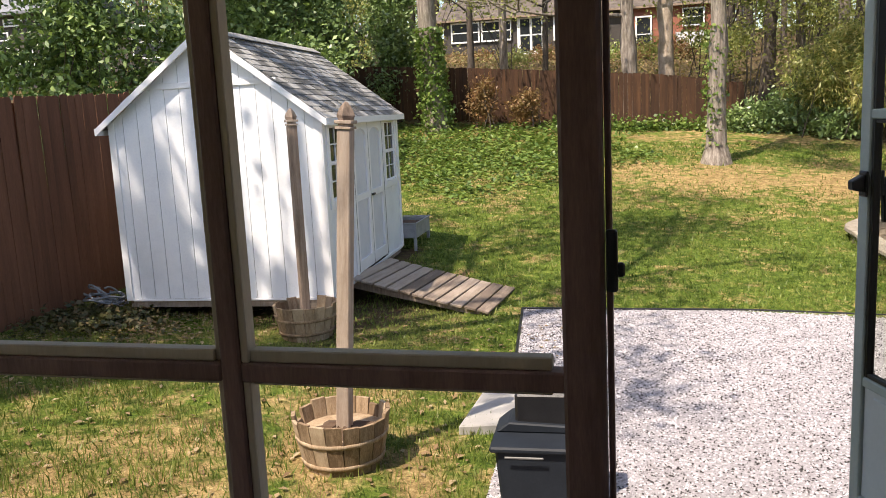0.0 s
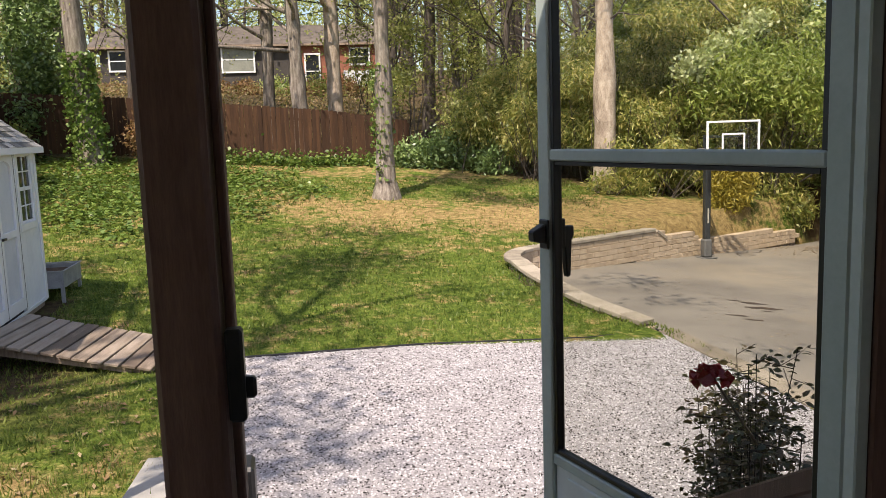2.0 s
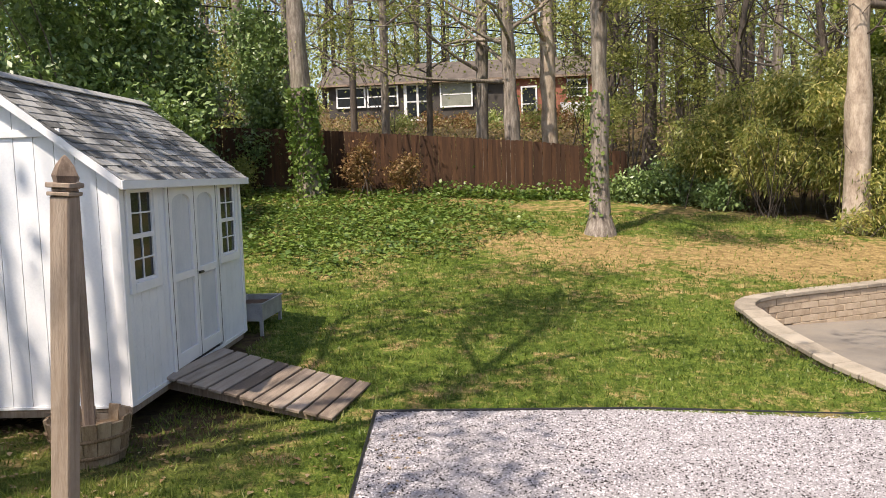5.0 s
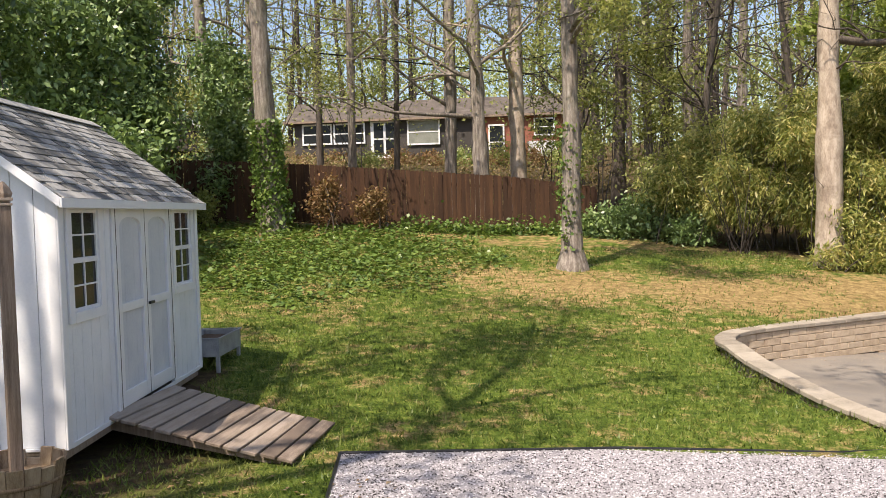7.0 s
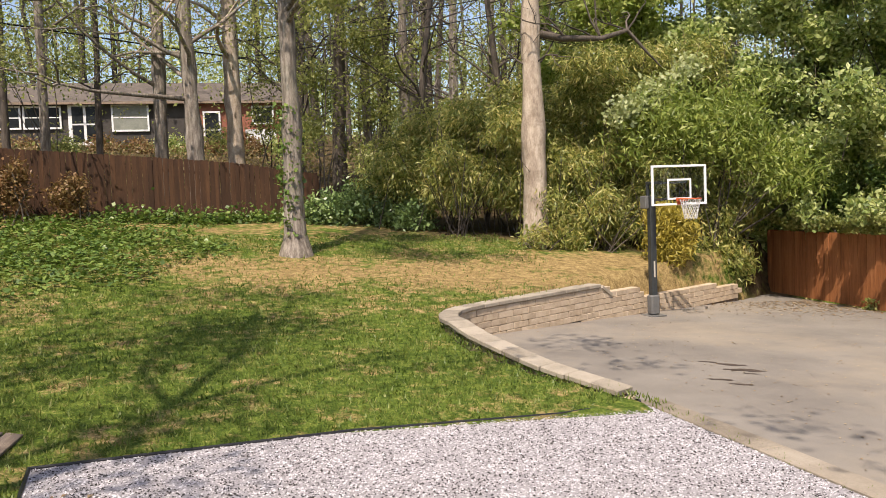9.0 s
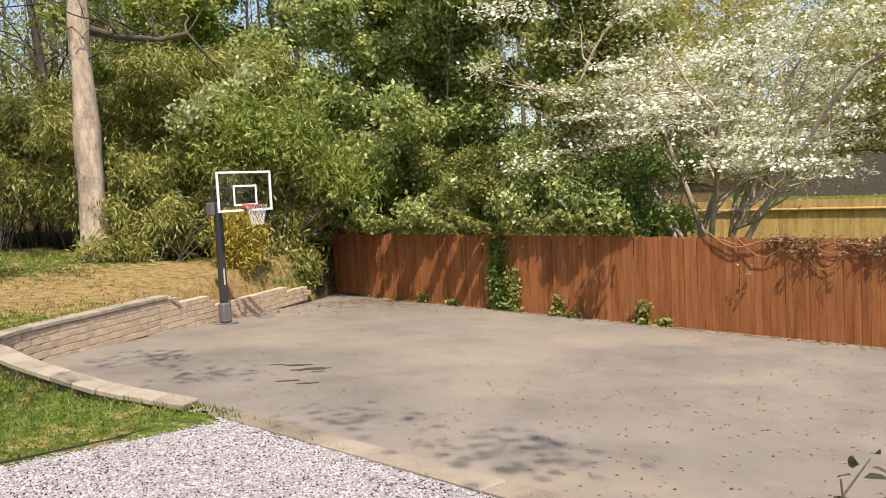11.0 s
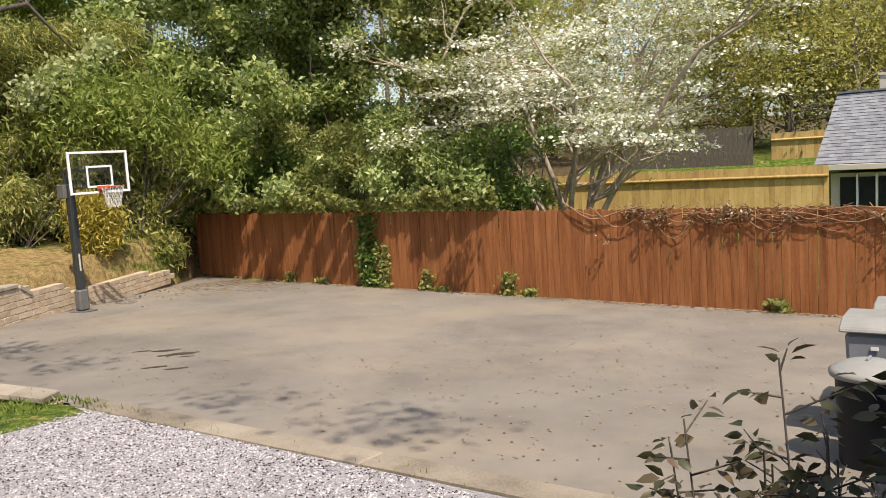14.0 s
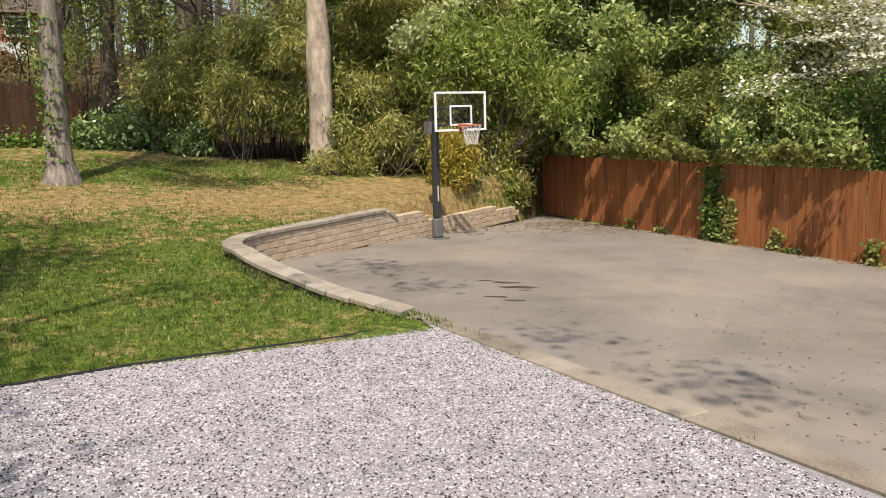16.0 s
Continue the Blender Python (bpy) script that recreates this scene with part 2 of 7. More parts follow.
M["wood_grey"] = surface("wood_grey", [(0.16, 0.115, 0.085), (0.3, 0.225, 0.17), (0.42, 0.34, 0.27)], 4, 50, 0.9, 0.7, stretch=(8, 8, 0.4), vary=0.3, stain=(0.13, 0.1, 0.075), stain_scale=4, stain_amount=0.3)
M["wood_ramp"] = surface("wood_ramp", [(0.17, 0.13, 0.1), (0.3, 0.24, 0.19), (0.4, 0.33, 0.27)], 3, 40, 0.85, 0.4, stretch=(5, 0.6, 5), vary=0.4)
M["barrel_wood"] = surface("barrel_wood", [(0.16, 0.105, 0.06), (0.32, 0.225, 0.14), (0.45, 0.35, 0.24)], 5, 40, 0.9, 0.6, stretch=(4, 4, 0.6), vary=0.35, stain=(0.2, 0.15, 0.1), stain_scale=5, stain_amount=0.5)
M["porch_wood"] = surface("porch_wood", [(0.102, 0.0572, 0.0449), (0.17, 0.0971, 0.0785), (0.255, 0.153, 0.123)], 3, 40, 0.6, 0.25, stretch=(4, 4, 0.5), vary=0.2)
M["screen_bead"] = surface("screen_bead", [(0.38, 0.31, 0.22), (0.5, 0.42, 0.31)], 3, 40, 0.7, 0.2, stretch=(3, 3, 0.6))
M["door_metal"] = surface("door_metal", [(0.36, 0.42, 0.405), (0.47, 0.535, 0.515)], 3, 60, 0.45, 0.06, spec=0.5)
M["door_panel"] = surface("door_panel", [(0.55, 0.59, 0.6), (0.64, 0.68, 0.69)], 2, 60, 0.4, 0.05, spec=0.5)
M["black_metal"] = surface("black_metal", [(0.008, 0.008, 0.009), (0.02, 0.02, 0.022)], 8, 80, 0.4, 0.1, spec=0.5)
M["pole_metal"] = surface("pole_metal", [(0.02, 0.024, 0.026), (0.045, 0.05, 0.052)], 6, 80, 0.45, 0.1, spec=0.5)
M["zinc"] = surface("zinc", [(0.2, 0.205, 0.21), (0.32, 0.325, 0.33), (0.4, 0.4, 0.4)], 4, 60, 0.6, 0.1, spec=0.4)
M["grey_metal"] = surface("grey_metal", [(0.1, 0.1, 0.098), (0.16, 0.158, 0.15)], 6, 80, 0.5, 0.1, spec=0.5)
M["orange_metal"] = surface("orange_metal", [(0.5, 0.09, 0.03), (0.62, 0.14, 0.05)], 8, 80, 0.45, 0.05)
M["net_cord"] = surface("net_cord", [(0.6, 0.58, 0.55), (0.75, 0.74, 0.72)], 20, 90, 0.9, 0.1)
M["bin_dark"] = surface("bin_dark", [(0.008, 0.011, 0.016), (0.017, 0.022, 0.03)], 4, 70, 0.6, 0.1, spec=0.3)
M["bin_grey"] = surface("bin_grey", [(0.2, 0.215, 0.235), (0.28, 0.295, 0.315)], 3, 70, 0.5, 0.08, spec=0.4)
M["bin_body"] = surface("bin_body", [(0.035, 0.04, 0.05), (0.06, 0.068, 0.08)], 3, 70, 0.5, 0.08, spec=0.4)
M["lid_white"] = surface("lid_white", [(0.245, 0.241, 0.223), (0.331, 0.328, 0.31)], 4, 70, 0.5, 0.08)
M["stone"] = surface("stone", [(0.36, 0.275, 0.19), (0.49, 0.385, 0.275), (0.58, 0.47, 0.35)], 5, 45, 0.95, 0.8, vary=0.1, stain=(0.34, 0.28, 0.21), stain_amount=0.4)
M["joint"] = surface("joint", [(0.17, 0.135, 0.1), (0.27, 0.215, 0.165)], 6, 45, 1.0, 0.4)
M["stone_cap"] = surface("stone_cap", [(0.221, 0.189, 0.148), (0.312, 0.271, 0.213), (0.377, 0.328, 0.262)], 4, 45, 0.95, 0.6, vary=0.3)
M["curb"] = surface("curb", [(0.18, 0.15, 0.115), (0.29, 0.245, 0.19), (0.37, 0.32, 0.255)], 1.5, 40, 0.95, 0.4, vary=0.2, stain=(0.26, 0.22, 0.17), stain_amount=0.5)
M["concrete"] = surface("concrete", [(0.302, 0.288, 0.266), (0.396, 0.382, 0.36)], 3, 50, 0.95, 0.3, stain=(0.3, 0.28, 0.25))
M["brick"] = surface("brick", [(0.09, 0.05, 0.042), (0.15, 0.088, 0.074), (0.21, 0.135, 0.118)], 8, 60, 0.95, 0.5, vary=0.45)
M["mortar"] = surface("mortar", [(0.16, 0.145, 0.13), (0.24, 0.22, 0.2)], 8, 60, 0.95, 0.4)
M["bark"] = surface("bark", [(0.07, 0.055, 0.045), (0.22, 0.185, 0.155), (0.46, 0.41, 0.35)], 3, 22, 0.95, 1.0, stretch=(5, 5, 0.7), island=0.1, stain=(0.2, 0.2, 0.13), stain_amount=0.35)
M["bark_pale"] = surface("bark_pale", [(0.2, 0.15, 0.115), (0.43, 0.35, 0.275), (0.62, 0.53, 0.43)], 2.2, 18, 0.95, 1.0, stretch=(3, 3, 0.9), stain=(0.17, 0.13, 0.095), stain_scale=2.6, stain_amount=0.75)
M["bark_dark"] = surface("bark_dark", [(0.0425, 0.034, 0.0272), (0.0935, 0.0765, 0.0638), (0.153, 0.128, 0.106)], 5, 30, 0.95, 0.8, stretch=(5, 5, 0.7), island=0.4)
M["vine"] = surface("vine", [(0.2, 0.11, 0.06), (0.36, 0.22, 0.13)], 8, 40, 0.9, 0.3, island=0.3)
M["house_brick"] = surface("house_brick", [(0.2, 0.075, 0.05), (0.3, 0.12, 0.08), (0.36, 0.16, 0.11)], 1, 9, 0.95, 0.2, stretch=(1, 1, 3))
M["house_dark"] = surface("house_dark", [(0.05, 0.045, 0.042), (0.09, 0.08, 0.072)], 1, 9, 0.9, 0.2)
M["siding_cream"] = surface("siding_cream", [(0.48, 0.44, 0.36), (0.58, 0.54, 0.46)], 1, 12, 0.7, 0.1, vary=0.15)
M["siding_white"] = surface("siding_white", [(0.62, 0.62, 0.62), (0.74, 0.74, 0.73)], 1, 12, 0.7, 0.1, vary=0.1)
M["roof_brown"] = surface("roof_brown", [(0.07, 0.06, 0.05), (0.12, 0.1, 0.085), (0.17, 0.145, 0.125)], 2, 14, 0.95, 0.2)
M["roof_slate"] = surface("roof_slate", [(0.12, 0.135, 0.17), (0.19, 0.21, 0.255)], 2, 20, 0.9, 0.2)
# uphill window glass with its pale reflection put into the colour
M["pale_reflection_pane"] = surface("pale_reflection_pane", [(0.2, 0.21, 0.18), (0.34, 0.35, 0.3)], 1.5, 8, 0.15, 0.0, spec=0.4)
M["dark_pane"] = surface("dark_pane", [(0.012, 0.014, 0.016), (0.03, 0.034, 0.038)], 1.5, 10, 0.1, 0.0, spec=0.2)
M["soil"] = surface("soil", [(0.07, 0.045, 0.03), (0.14, 0.09, 0.06)], 8, 60, 1.0, 0.8)
M["cable"] = surface("cable", [(0.01, 0.01, 0.01), (0.02, 0.02, 0.02)], 8, 60, 0.6, 0.0)
M["hose"] = surface("hose", [(0.1, 0.12, 0.14), (0.3, 0.32, 0.34)], 9, 60, 0.6, 0.1, island=0.5)
M["petal_red"] = leaf_mat("petal_red", [(0.16, 0.008, 0.012), (0.34, 0.02, 0.03)], 0.2)
M["leaf_bamboo"] = leaf_mat("leaf_bamboo", [(0.065, 0.105, 0.024), (0.2, 0.24, 0.055), (0.42, 0.42, 0.12), (0.62, 0.52, 0.21)], 0.4, 0.5, 0.7)
M["leaf_gold"] = leaf_mat("leaf_gold", [(0.2, 0.17, 0.03), (0.42, 0.35, 0.06), (0.62, 0.5, 0.12)], 0.4, 0.4, 0.4)
M["leaf_fresh"] = leaf_mat("leaf_fresh", [(0.138, 0.198, 0.0405), (0.286, 0.361, 0.081), (0.444, 0.469, 0.142)], 0.45, 0.4, 0.4)
M["leaf_pale"] = leaf_mat("leaf_pale", [(0.3, 0.36, 0.14), (0.48, 0.52, 0.26), (0.62, 0.64, 0.38)], 0.4, 0.3, 0.4)
M["leaf_holly"] = leaf_mat("leaf_holly", [(0.062, 0.109, 0.0392), (0.147, 0.229, 0.0716), (0.294, 0.394, 0.133)], 0.2, 0.7, 0.4)
M["leaf_spring"] = leaf_mat("leaf_spring", [(0.13, 0.165, 0.05), (0.28, 0.31, 0.09), (0.47, 0.46, 0.18)], 0.45, 0.35, 0.3)
M["leaf_green"] = leaf_mat("leaf_green", [(0.085, 0.13, 0.045), (0.25, 0.33, 0.1), (0.47, 0.53, 0.19), (0.64, 0.66, 0.33)], 0.42, 0.5, 0.35)
M["leaf_ivy"] = leaf_mat("leaf_ivy", [(0.0547, 0.0988, 0.0199), (0.119, 0.199, 0.0397), (0.227, 0.298, 0.0679)], 0.25, 0.5, 0.6)
M["leaf_rust"] = leaf_mat("leaf_rust", [(0.14, 0.07, 0.03), (0.26, 0.15, 0.07), (0.3, 0.22, 0.1)], 0.3, 0.3, 0.4)
M["leaf_brushy"] = leaf_mat("leaf_brushy", [(0.03, 0.045, 0.015), (0.08, 0.085, 0.03), (0.17, 0.12, 0.06)], 0.2, 0.4, 2.0)
M["leaf_haze"] = leaf_mat("leaf_haze", [(0.24, 0.23, 0.08), (0.44, 0.41, 0.12), (0.62, 0.57, 0.22)], 0.5, 0.3, 0.15)
M["leaf_brush"] = leaf_mat("leaf_brush", [(0.1, 0.13, 0.035), (0.26, 0.24, 0.08), (0.36, 0.24, 0.12), (0.45, 0.36, 0.2)], 0.3, 0.3, 0.8)
M["leaf_rose"] = leaf_mat("leaf_rose", [(0.035, 0.046, 0.021), (0.078, 0.074, 0.034), (0.15, 0.1, 0.06)], 0.2, 0.45, 2.0)
M["blossom"] = leaf_mat("blossom", [(0.578, 0.59, 0.441), (0.833, 0.816, 0.735), (0.9, 0.9, 0.9)], 0.3, 0.2, 0.5)
M["leaf_dead"] = leaf_mat("leaf_dead", [(0.12, 0.07, 0.035), (0.28, 0.18, 0.09), (0.46, 0.36, 0.22)], 0.2, 0.3, 1.0)
M["grass"] = leaf_mat("grass", [(0.04, 0.075, 0.013), (0.1, 0.155, 0.027), (0.22, 0.26, 0.058), (0.34, 0.3, 0.13)], 0.3, 0.3, 0.8, 0.25)
M["glass"] = glass_mat("glass", (0.93, 0.95, 0.94), 0.01, 0.975)
M["storm_pane"] = glass_mat("storm_pane", (0.86, 0.87, 0.85), 0.03, 0.985)
M["clear_pane"] = glass_mat("clear_pane", (0.97, 0.975, 0.97), 0.01, 0.992)

# ---- the ground: one sheet that falls to the court and climbs to the woods ----
COURT = np.array([(7.1, -14), (16.6, -14), (16.6, 20.6), (14.2, 18.75), (12.4, 17.85), (10.08, 16.62), (8.6, 15.85), (7.05, 14.95), (5.85, 14.25), (5.06, 13.65), (4.73, 12.75), (4.83, 11.5), (5.27, 10.0), (6.1, 8.6)])


def court_z(x, y):
    return -0.24 - 0.052 * np.asarray(x, float)


def inside(x, y, poly):
    x, y = np.asarray(x, float), np.asarray(y, float)
    r = np.zeros(x.shape, bool)
    for (xa, ya), (xb, yb) in zip(poly, np.roll(poly, -1, axis=0)):
        cross = ((ya > y) != (yb > y)) & (x < (xb - xa) * (y - ya) / (yb - ya + 1e-12) + xa)
        r ^= cross
    return r


def edge_distance(x, y, poly):
    p = np.stack([np.asarray(x, float), np.asarray(y, float)], -1)
    best = np.full(p.shape[:-1], 1e9)
    for a, b in zip(poly, np.roll(poly, -1, axis=0)):
        ab = b - a
        s = np.clip(((p - a) @ ab) / (ab @ ab), 0, 1)
        best = np.minimum(best, np.linalg.norm(p - a - s[..., None] * ab, axis=-1))
    return best


def smooth01(v, a, b):
    s = np.clip((np.asarray(v, float) - a) / (b - a), 0, 1)
    return s * s * (3 - 2 * s)


def lawn_z(x, y):
    x, y = np.asarray(x, float), np.asarray(y, float)
    b = np.interp(y, [-60, 2.6, 8, 10.5, 13.5, 16.3, 19.1, 25, 51, 80, 300], [-0.3, -0.3, -0.27, -0.06, 0.2, 0.54, 0.93, 1.62, 5.5, 9.0, 12.0])
    b = b - 0.046 * np.clip(x, -12, 12)
    b = b + 0.03 * np.sin(x * 0.9 + 1) * np.sin(y * 0.7) * smooth01(y, 9, 12)
    right = np.interp(x, [15, 20, 31.5, 38, 80, 200], [-1.12, -1.05, -0.95, 0.9, 2.5, 4.0])
    k = smooth01(x, 15.5, 17.5) * (1 - smooth01(y, 19, 27))
    return b * (1 - k) + right * k


def ground_z(x, y):
    z = lawn_z(x, y)
    d = edge_distance(x, y, COURT)
    ins = inside(x, y, COURT)
    k = np.where(ins, 1.0, 1 - smooth01(d, 0.0, 0.26))
    k = k * (1 - smooth01(x, 15.9, 16.4))
    k = np.where(np.asarray(x) > 16.4, 0, k)
    return z * (1 - k) + (court_z(x, y) - 0.08) * k


def axis(parts):
    out = []
    for a, b, step in parts:
        out += list(np.arange(a, b, step))
    return np.array(out + [parts[-1][1]])


gx = axis([(-400, -60, 40), (-60, -14, 3), (-14, 18, 0.22), (18, 60, 2.5), (60, 400, 40)])
gy = axis([(-300, -20, 35), (-20, -4, 2), (-4, 27, 0.22), (27, 80, 2.0), (80, 400, 40)])
GX, GY = np.meshgrid(gx, gy, indexing="ij")
GZ = ground_z(GX, GY)
nx, ny = GX.shape
ii, jj = np.meshgrid(np.arange(nx - 1), np.arange(ny - 1), indexing="ij")
gg = Geo()
gg.add(np.stack([GX, GY, GZ], -1).reshape(-1, 3), np.stack([ii * ny + jj, (ii + 1) * ny + jj, (ii + 1) * ny + jj + 1, ii * ny + jj + 1], -1).reshape(-1, 4))
gme = gg.mesh("ground", True)

# how bare and dry the turf is: a worn strip under the trees, thin turf by the house
def dryness(x, y):
    d = 0.85 * np.exp(-(((x - 6.8) / 3.6) ** 2 + ((y - 16.6 - 0.25 * (6 - x)) / 1.9) ** 2))
    d += 0.6 * np.exp(-(((x - 2.2) / 2.6) ** 2 + ((y - 17.6) / 1.7) ** 2))
    d += 0.72 * np.exp(-(((x + 1.8) / 2.6) ** 2 + ((y - 2.4) / 1.8) ** 2))
    d += 0.4 * np.exp(-(((x + 4.5) / 2.2) ** 2 + ((y - 5.0) / 1.3) ** 2))
    d += 0.9 * np.exp(-(((x - 10.2) / 2.4) ** 2 + ((y - 17.8) / 1.3) ** 2))
    d += 0.45 * smooth01(y, 20, 26) + 0.2 * smooth01(y, 11, 16)
    return d


att = gme.attributes.new("litter", "FLOAT", "POINT")
att.data.foreach_set("value", np.clip(smooth01(GY, 24.8, 26.5) + smooth01(GY, 20.4, 22.0) * smooth01(GX, 5.0, 7.5) + smooth01(GY, 18.6, 19.4) * smooth01(GX, 10.6, 12) + 1.2 * np.exp(-(((GX + 2.5) / 0.9) ** 2 + ((GY - 7.0) / 1.6) ** 2)) + ((GX < -2.6) & (GX > -5.8) & (GY > 6.2) & (GY < 10.6)), 0, 1).ravel().astype(np.float32))
att = gme.attributes.new("dry", "FLOAT", "POINT")
att.data.foreach_set("value", np.clip(dryness(GX, GY), 0, 1.4).ravel().astype(np.float32))


def turf_material():
    m = bpy.data.materials.new("turf")
    m.use_nodes = True
    nt = m.node_tree
    bsdf = nt.nodes["Principled BSDF"]
    tc = nt.nodes.new("ShaderNodeTexCoord")
    v = tc.outputs["Object"]
    at = nt.nodes.new("ShaderNodeAttribute")
    at.attribute_name = "dry"
    n1, n2, n3 = noise_node(nt, v, 0.9, 5), noise_node(nt, v, 6, 6, 0.75), noise_node(nt, v, 34, 4, 0.8)
    n4 = noise_node(nt, v, 2.6, 4, 0.65)
    green = ramp_node(nt, math_node(nt, "ADD", math_node(nt, "MULTIPLY", n2, 0.6), math_node(nt, "MULTIPLY", n3, 0.4)), [(0.022, 0.04, 0.009), (0.092, 0.14, 0.022), (0.25, 0.29, 0.06)], 0.36, 0.64)
    straw = ramp_node(nt, math_node(nt, "ADD", math_node(nt, "MULTIPLY", n2, 0.5), math_node(nt, "MULTIPLY", n3, 0.5)), [(0.08, 0.052, 0.024), (0.3, 0.21, 0.09), (0.56, 0.42, 0.2)], 0.36, 0.64)
    f = math_node(nt, "ADD", at.outputs["Fac"], math_node(nt, "MULTIPLY", math_node(nt, "SUBTRACT", n1, 0.5), 2.4))
    f = math_node(nt, "ADD", f, math_node(nt, "MULTIPLY", math_node(nt, "SUBTRACT", n4, 0.5), 2.9))
    f = math_node(nt, "ADD", f, math_node(nt, "MULTIPLY", math_node(nt, "SUBTRACT", n2, 0.5), 2.0))
    f = math_node(nt, "MULTIPLY", math_node(nt, "SUBTRACT", f, 0.12), 1.5, True)
    wood = nt.nodes.new("ShaderNodeAttribute")
    wood.attribute_name = "litter"
    brown = ramp_node(nt, n2, [(0.05, 0.035, 0.022), (0.11, 0.075, 0.042), (0.13, 0.14, 0.04)], 0.35, 0.68)
    nt.links.new(mix_node(nt, mix_node(nt, green, straw, f), brown, wood.outputs["Fac"]), bsdf.inputs["Base Color"])
    bsdf.inputs["Roughness"].default_value = 1.0
    bsdf.inputs["Specular IOR Level"].default_value = 0.1
    b = nt.nodes.new("ShaderNodeBump")
    b.inputs["Strength"].default_value, b.inputs["Distance"].default_value = 0.8, 0.04
    nt.links.new(math_node(nt, "ADD", n3, n2), b.inputs["Height"])
    nt.links.new(b.outputs[0], bsdf.inputs["Normal"])
    return m


M["turf"] = turf_material()
tagged(part("ground", gme, M["turf"]), "sloping back lawn of patchy green and straw-coloured turf", "lawn", kind="structure")


def asphalt_material():
    m = surface("asphalt", [(0.14, 0.124, 0.108), (0.205, 0.183, 0.157), (0.265, 0.238, 0.204)], 0.55, 130, 0.95, 0.35, stain=(0.33, 0.275, 0.205), stain_scale=0.33, stain_amount=0.6)
    return m


# the court: a worn sheet of asphalt
bm = bmesh.new()
poly = [bm.verts.new((x, y, float(court_z(x, y)))) for x, y in COURT]
bm.faces.new(poly)
tagged(part("court_paving", bm, asphalt_material()), "worn grey-tan asphalt court strewn with grit", "pavement", kind="structure")

# oil marks and grit
g = Geo()
n = 2600
x, y = rng.uniform(6.6, 15.8, n), rng.uniform(-1, 18.4, n)
ok = inside(x, y, COURT)
x, y = x[ok], y[ok]
p = np.stack([x, y, court_z(x, y) + 0.006], -1)
g.leaves(p, 0.035, 0.7, 0.0, 1.0)
n = 700
y = 18.2 - np.abs(rng.normal(0, 1.5, n))
x = 15.7 - np.abs(rng.normal(0, 1.6, n))
ok = inside(x, y, COURT)
p = np.stack([x, y, court_z(x, y) + 0.01], -1)[ok]
g.leaves(p, 0.07, 0.6, 0.0, 0.95)
y = rng.uniform(-2, 18.5, 800)
x = 15.9 - np.abs(rng.normal(0, 0.14, 800))
g.leaves(np.stack([x, y, court_z(x, y) + 0.012], -1), 0.07, 0.6, 0.0, 0.9)
tagged(part("fallen_leaves", g.mesh("fallen_leaves"), M["leaf_dead"]), "dry fallen leaves and grit on the asphalt", "leaves", kind="stuff")
M["oil"] = surface("oil", [(0.05, 0.035, 0.028), (0.1, 0.075, 0.06)], 5, 60, 0.6, 0.1)
for k, (x, y, a, b) in enumerate(((8.2, 10.9, 0.14, 0.06), (8.42, 10.62, 0.24, 0.1), (8.36, 10.2, 0.3, 0.12), (8.3, 9.95, 0.12, 0.05), (7.62, 9.68, 0.2, 0.07), (7.72, 9.35, 0.17, 0.07))):
    bm = bmesh.new()
    ang = [2 * math.pi * i / 18 for i in range(18)]
    bm.faces.new([bm.verts.new((x + a * math.cos(q) * random.uniform(0.7, 1.1) * 0.9 - b * math.sin(q) * 0.3, y - 0.35 * a * math.cos(q) + b * math.sin(q) * random.uniform(0.6, 1.3), float(court_z(x, y)) + 0.004 - 0.052 * a * math.cos(q) * 0.9)) for q in ang])
    tagged(part("oil_stain", bm, M["oil"]), "dark oil stain soaked into the asphalt", "stain", group="oil stains", kind="structure")

# gravel terrace with its edging
GRAVEL = np.array([(-0.52, 7.58), (2.4, 8.16), (4.7, 8.3), (5.86, 8.62), (6.54, -3.0), (0.2, -1.0), (-0.02, 3.2), (-0.2, 4.8)])


def gravel_z(x, y):
    return -0.275 - 0.045 * np.asarray(x, float)


bm = bmesh.new()
bm.faces.new([bm.verts.new((x, y, float(gravel_z(x, y)) + 0.012)) for x, y in GRAVEL][::-1])
for f in bm.faces:
    if f.normal.z < 0:
        f.normal_flip()
M["gravel_bed"] = surface("gravel_bed", [(0.168, 0.155, 0.156), (0.358, 0.337, 0.348), (0.484, 0.461, 0.474)], 30, 120, 1.0, 1.0)
tagged(part("gravel_bed", bm, M["gravel_bed"]), "white marble-chip terrace bed", "gravel", kind="structure")
n = 90000
x, y = rng.uniform(-0.6, 6.1, n), rng.uniform(0.2, 8.5, n)
ok = inside(x, y, GRAVEL)
x, y = x[ok], y[ok]
n = len(x)
s = rng.uniform(0.006, 0.016, n)
oct_v = np.array([(1, 0, 0), (0, 1, 0), (-1, 0, 0), (0, -1, 0), (0, 0, 0.7)], float)
oct_f = np.array([(0, 1, 4), (1, 2, 4), (2, 3, 4), (3, 0, 4)])
a = rng.uniform(0, 6.28, n)
ca, sa = np.cos(a), np.sin(a)
k = rng.uniform(0.6, 1.3, (n, 5))
vx = oct_v[None, :, 0] * k
vy = oct_v[None, :, 1] * k * 0.75
P = np.stack([x[:, None] + s[:, None] * (vx * ca[:, None] - vy * sa[:, None]), y[:, None] + s[:, None] * (vx * sa[:, None] + vy * ca[:, None]), gravel_z(x, y)[:, None] + 0.014 + s[:, None] * oct_v[None, :, 2] * k], -1)
g = Geo()
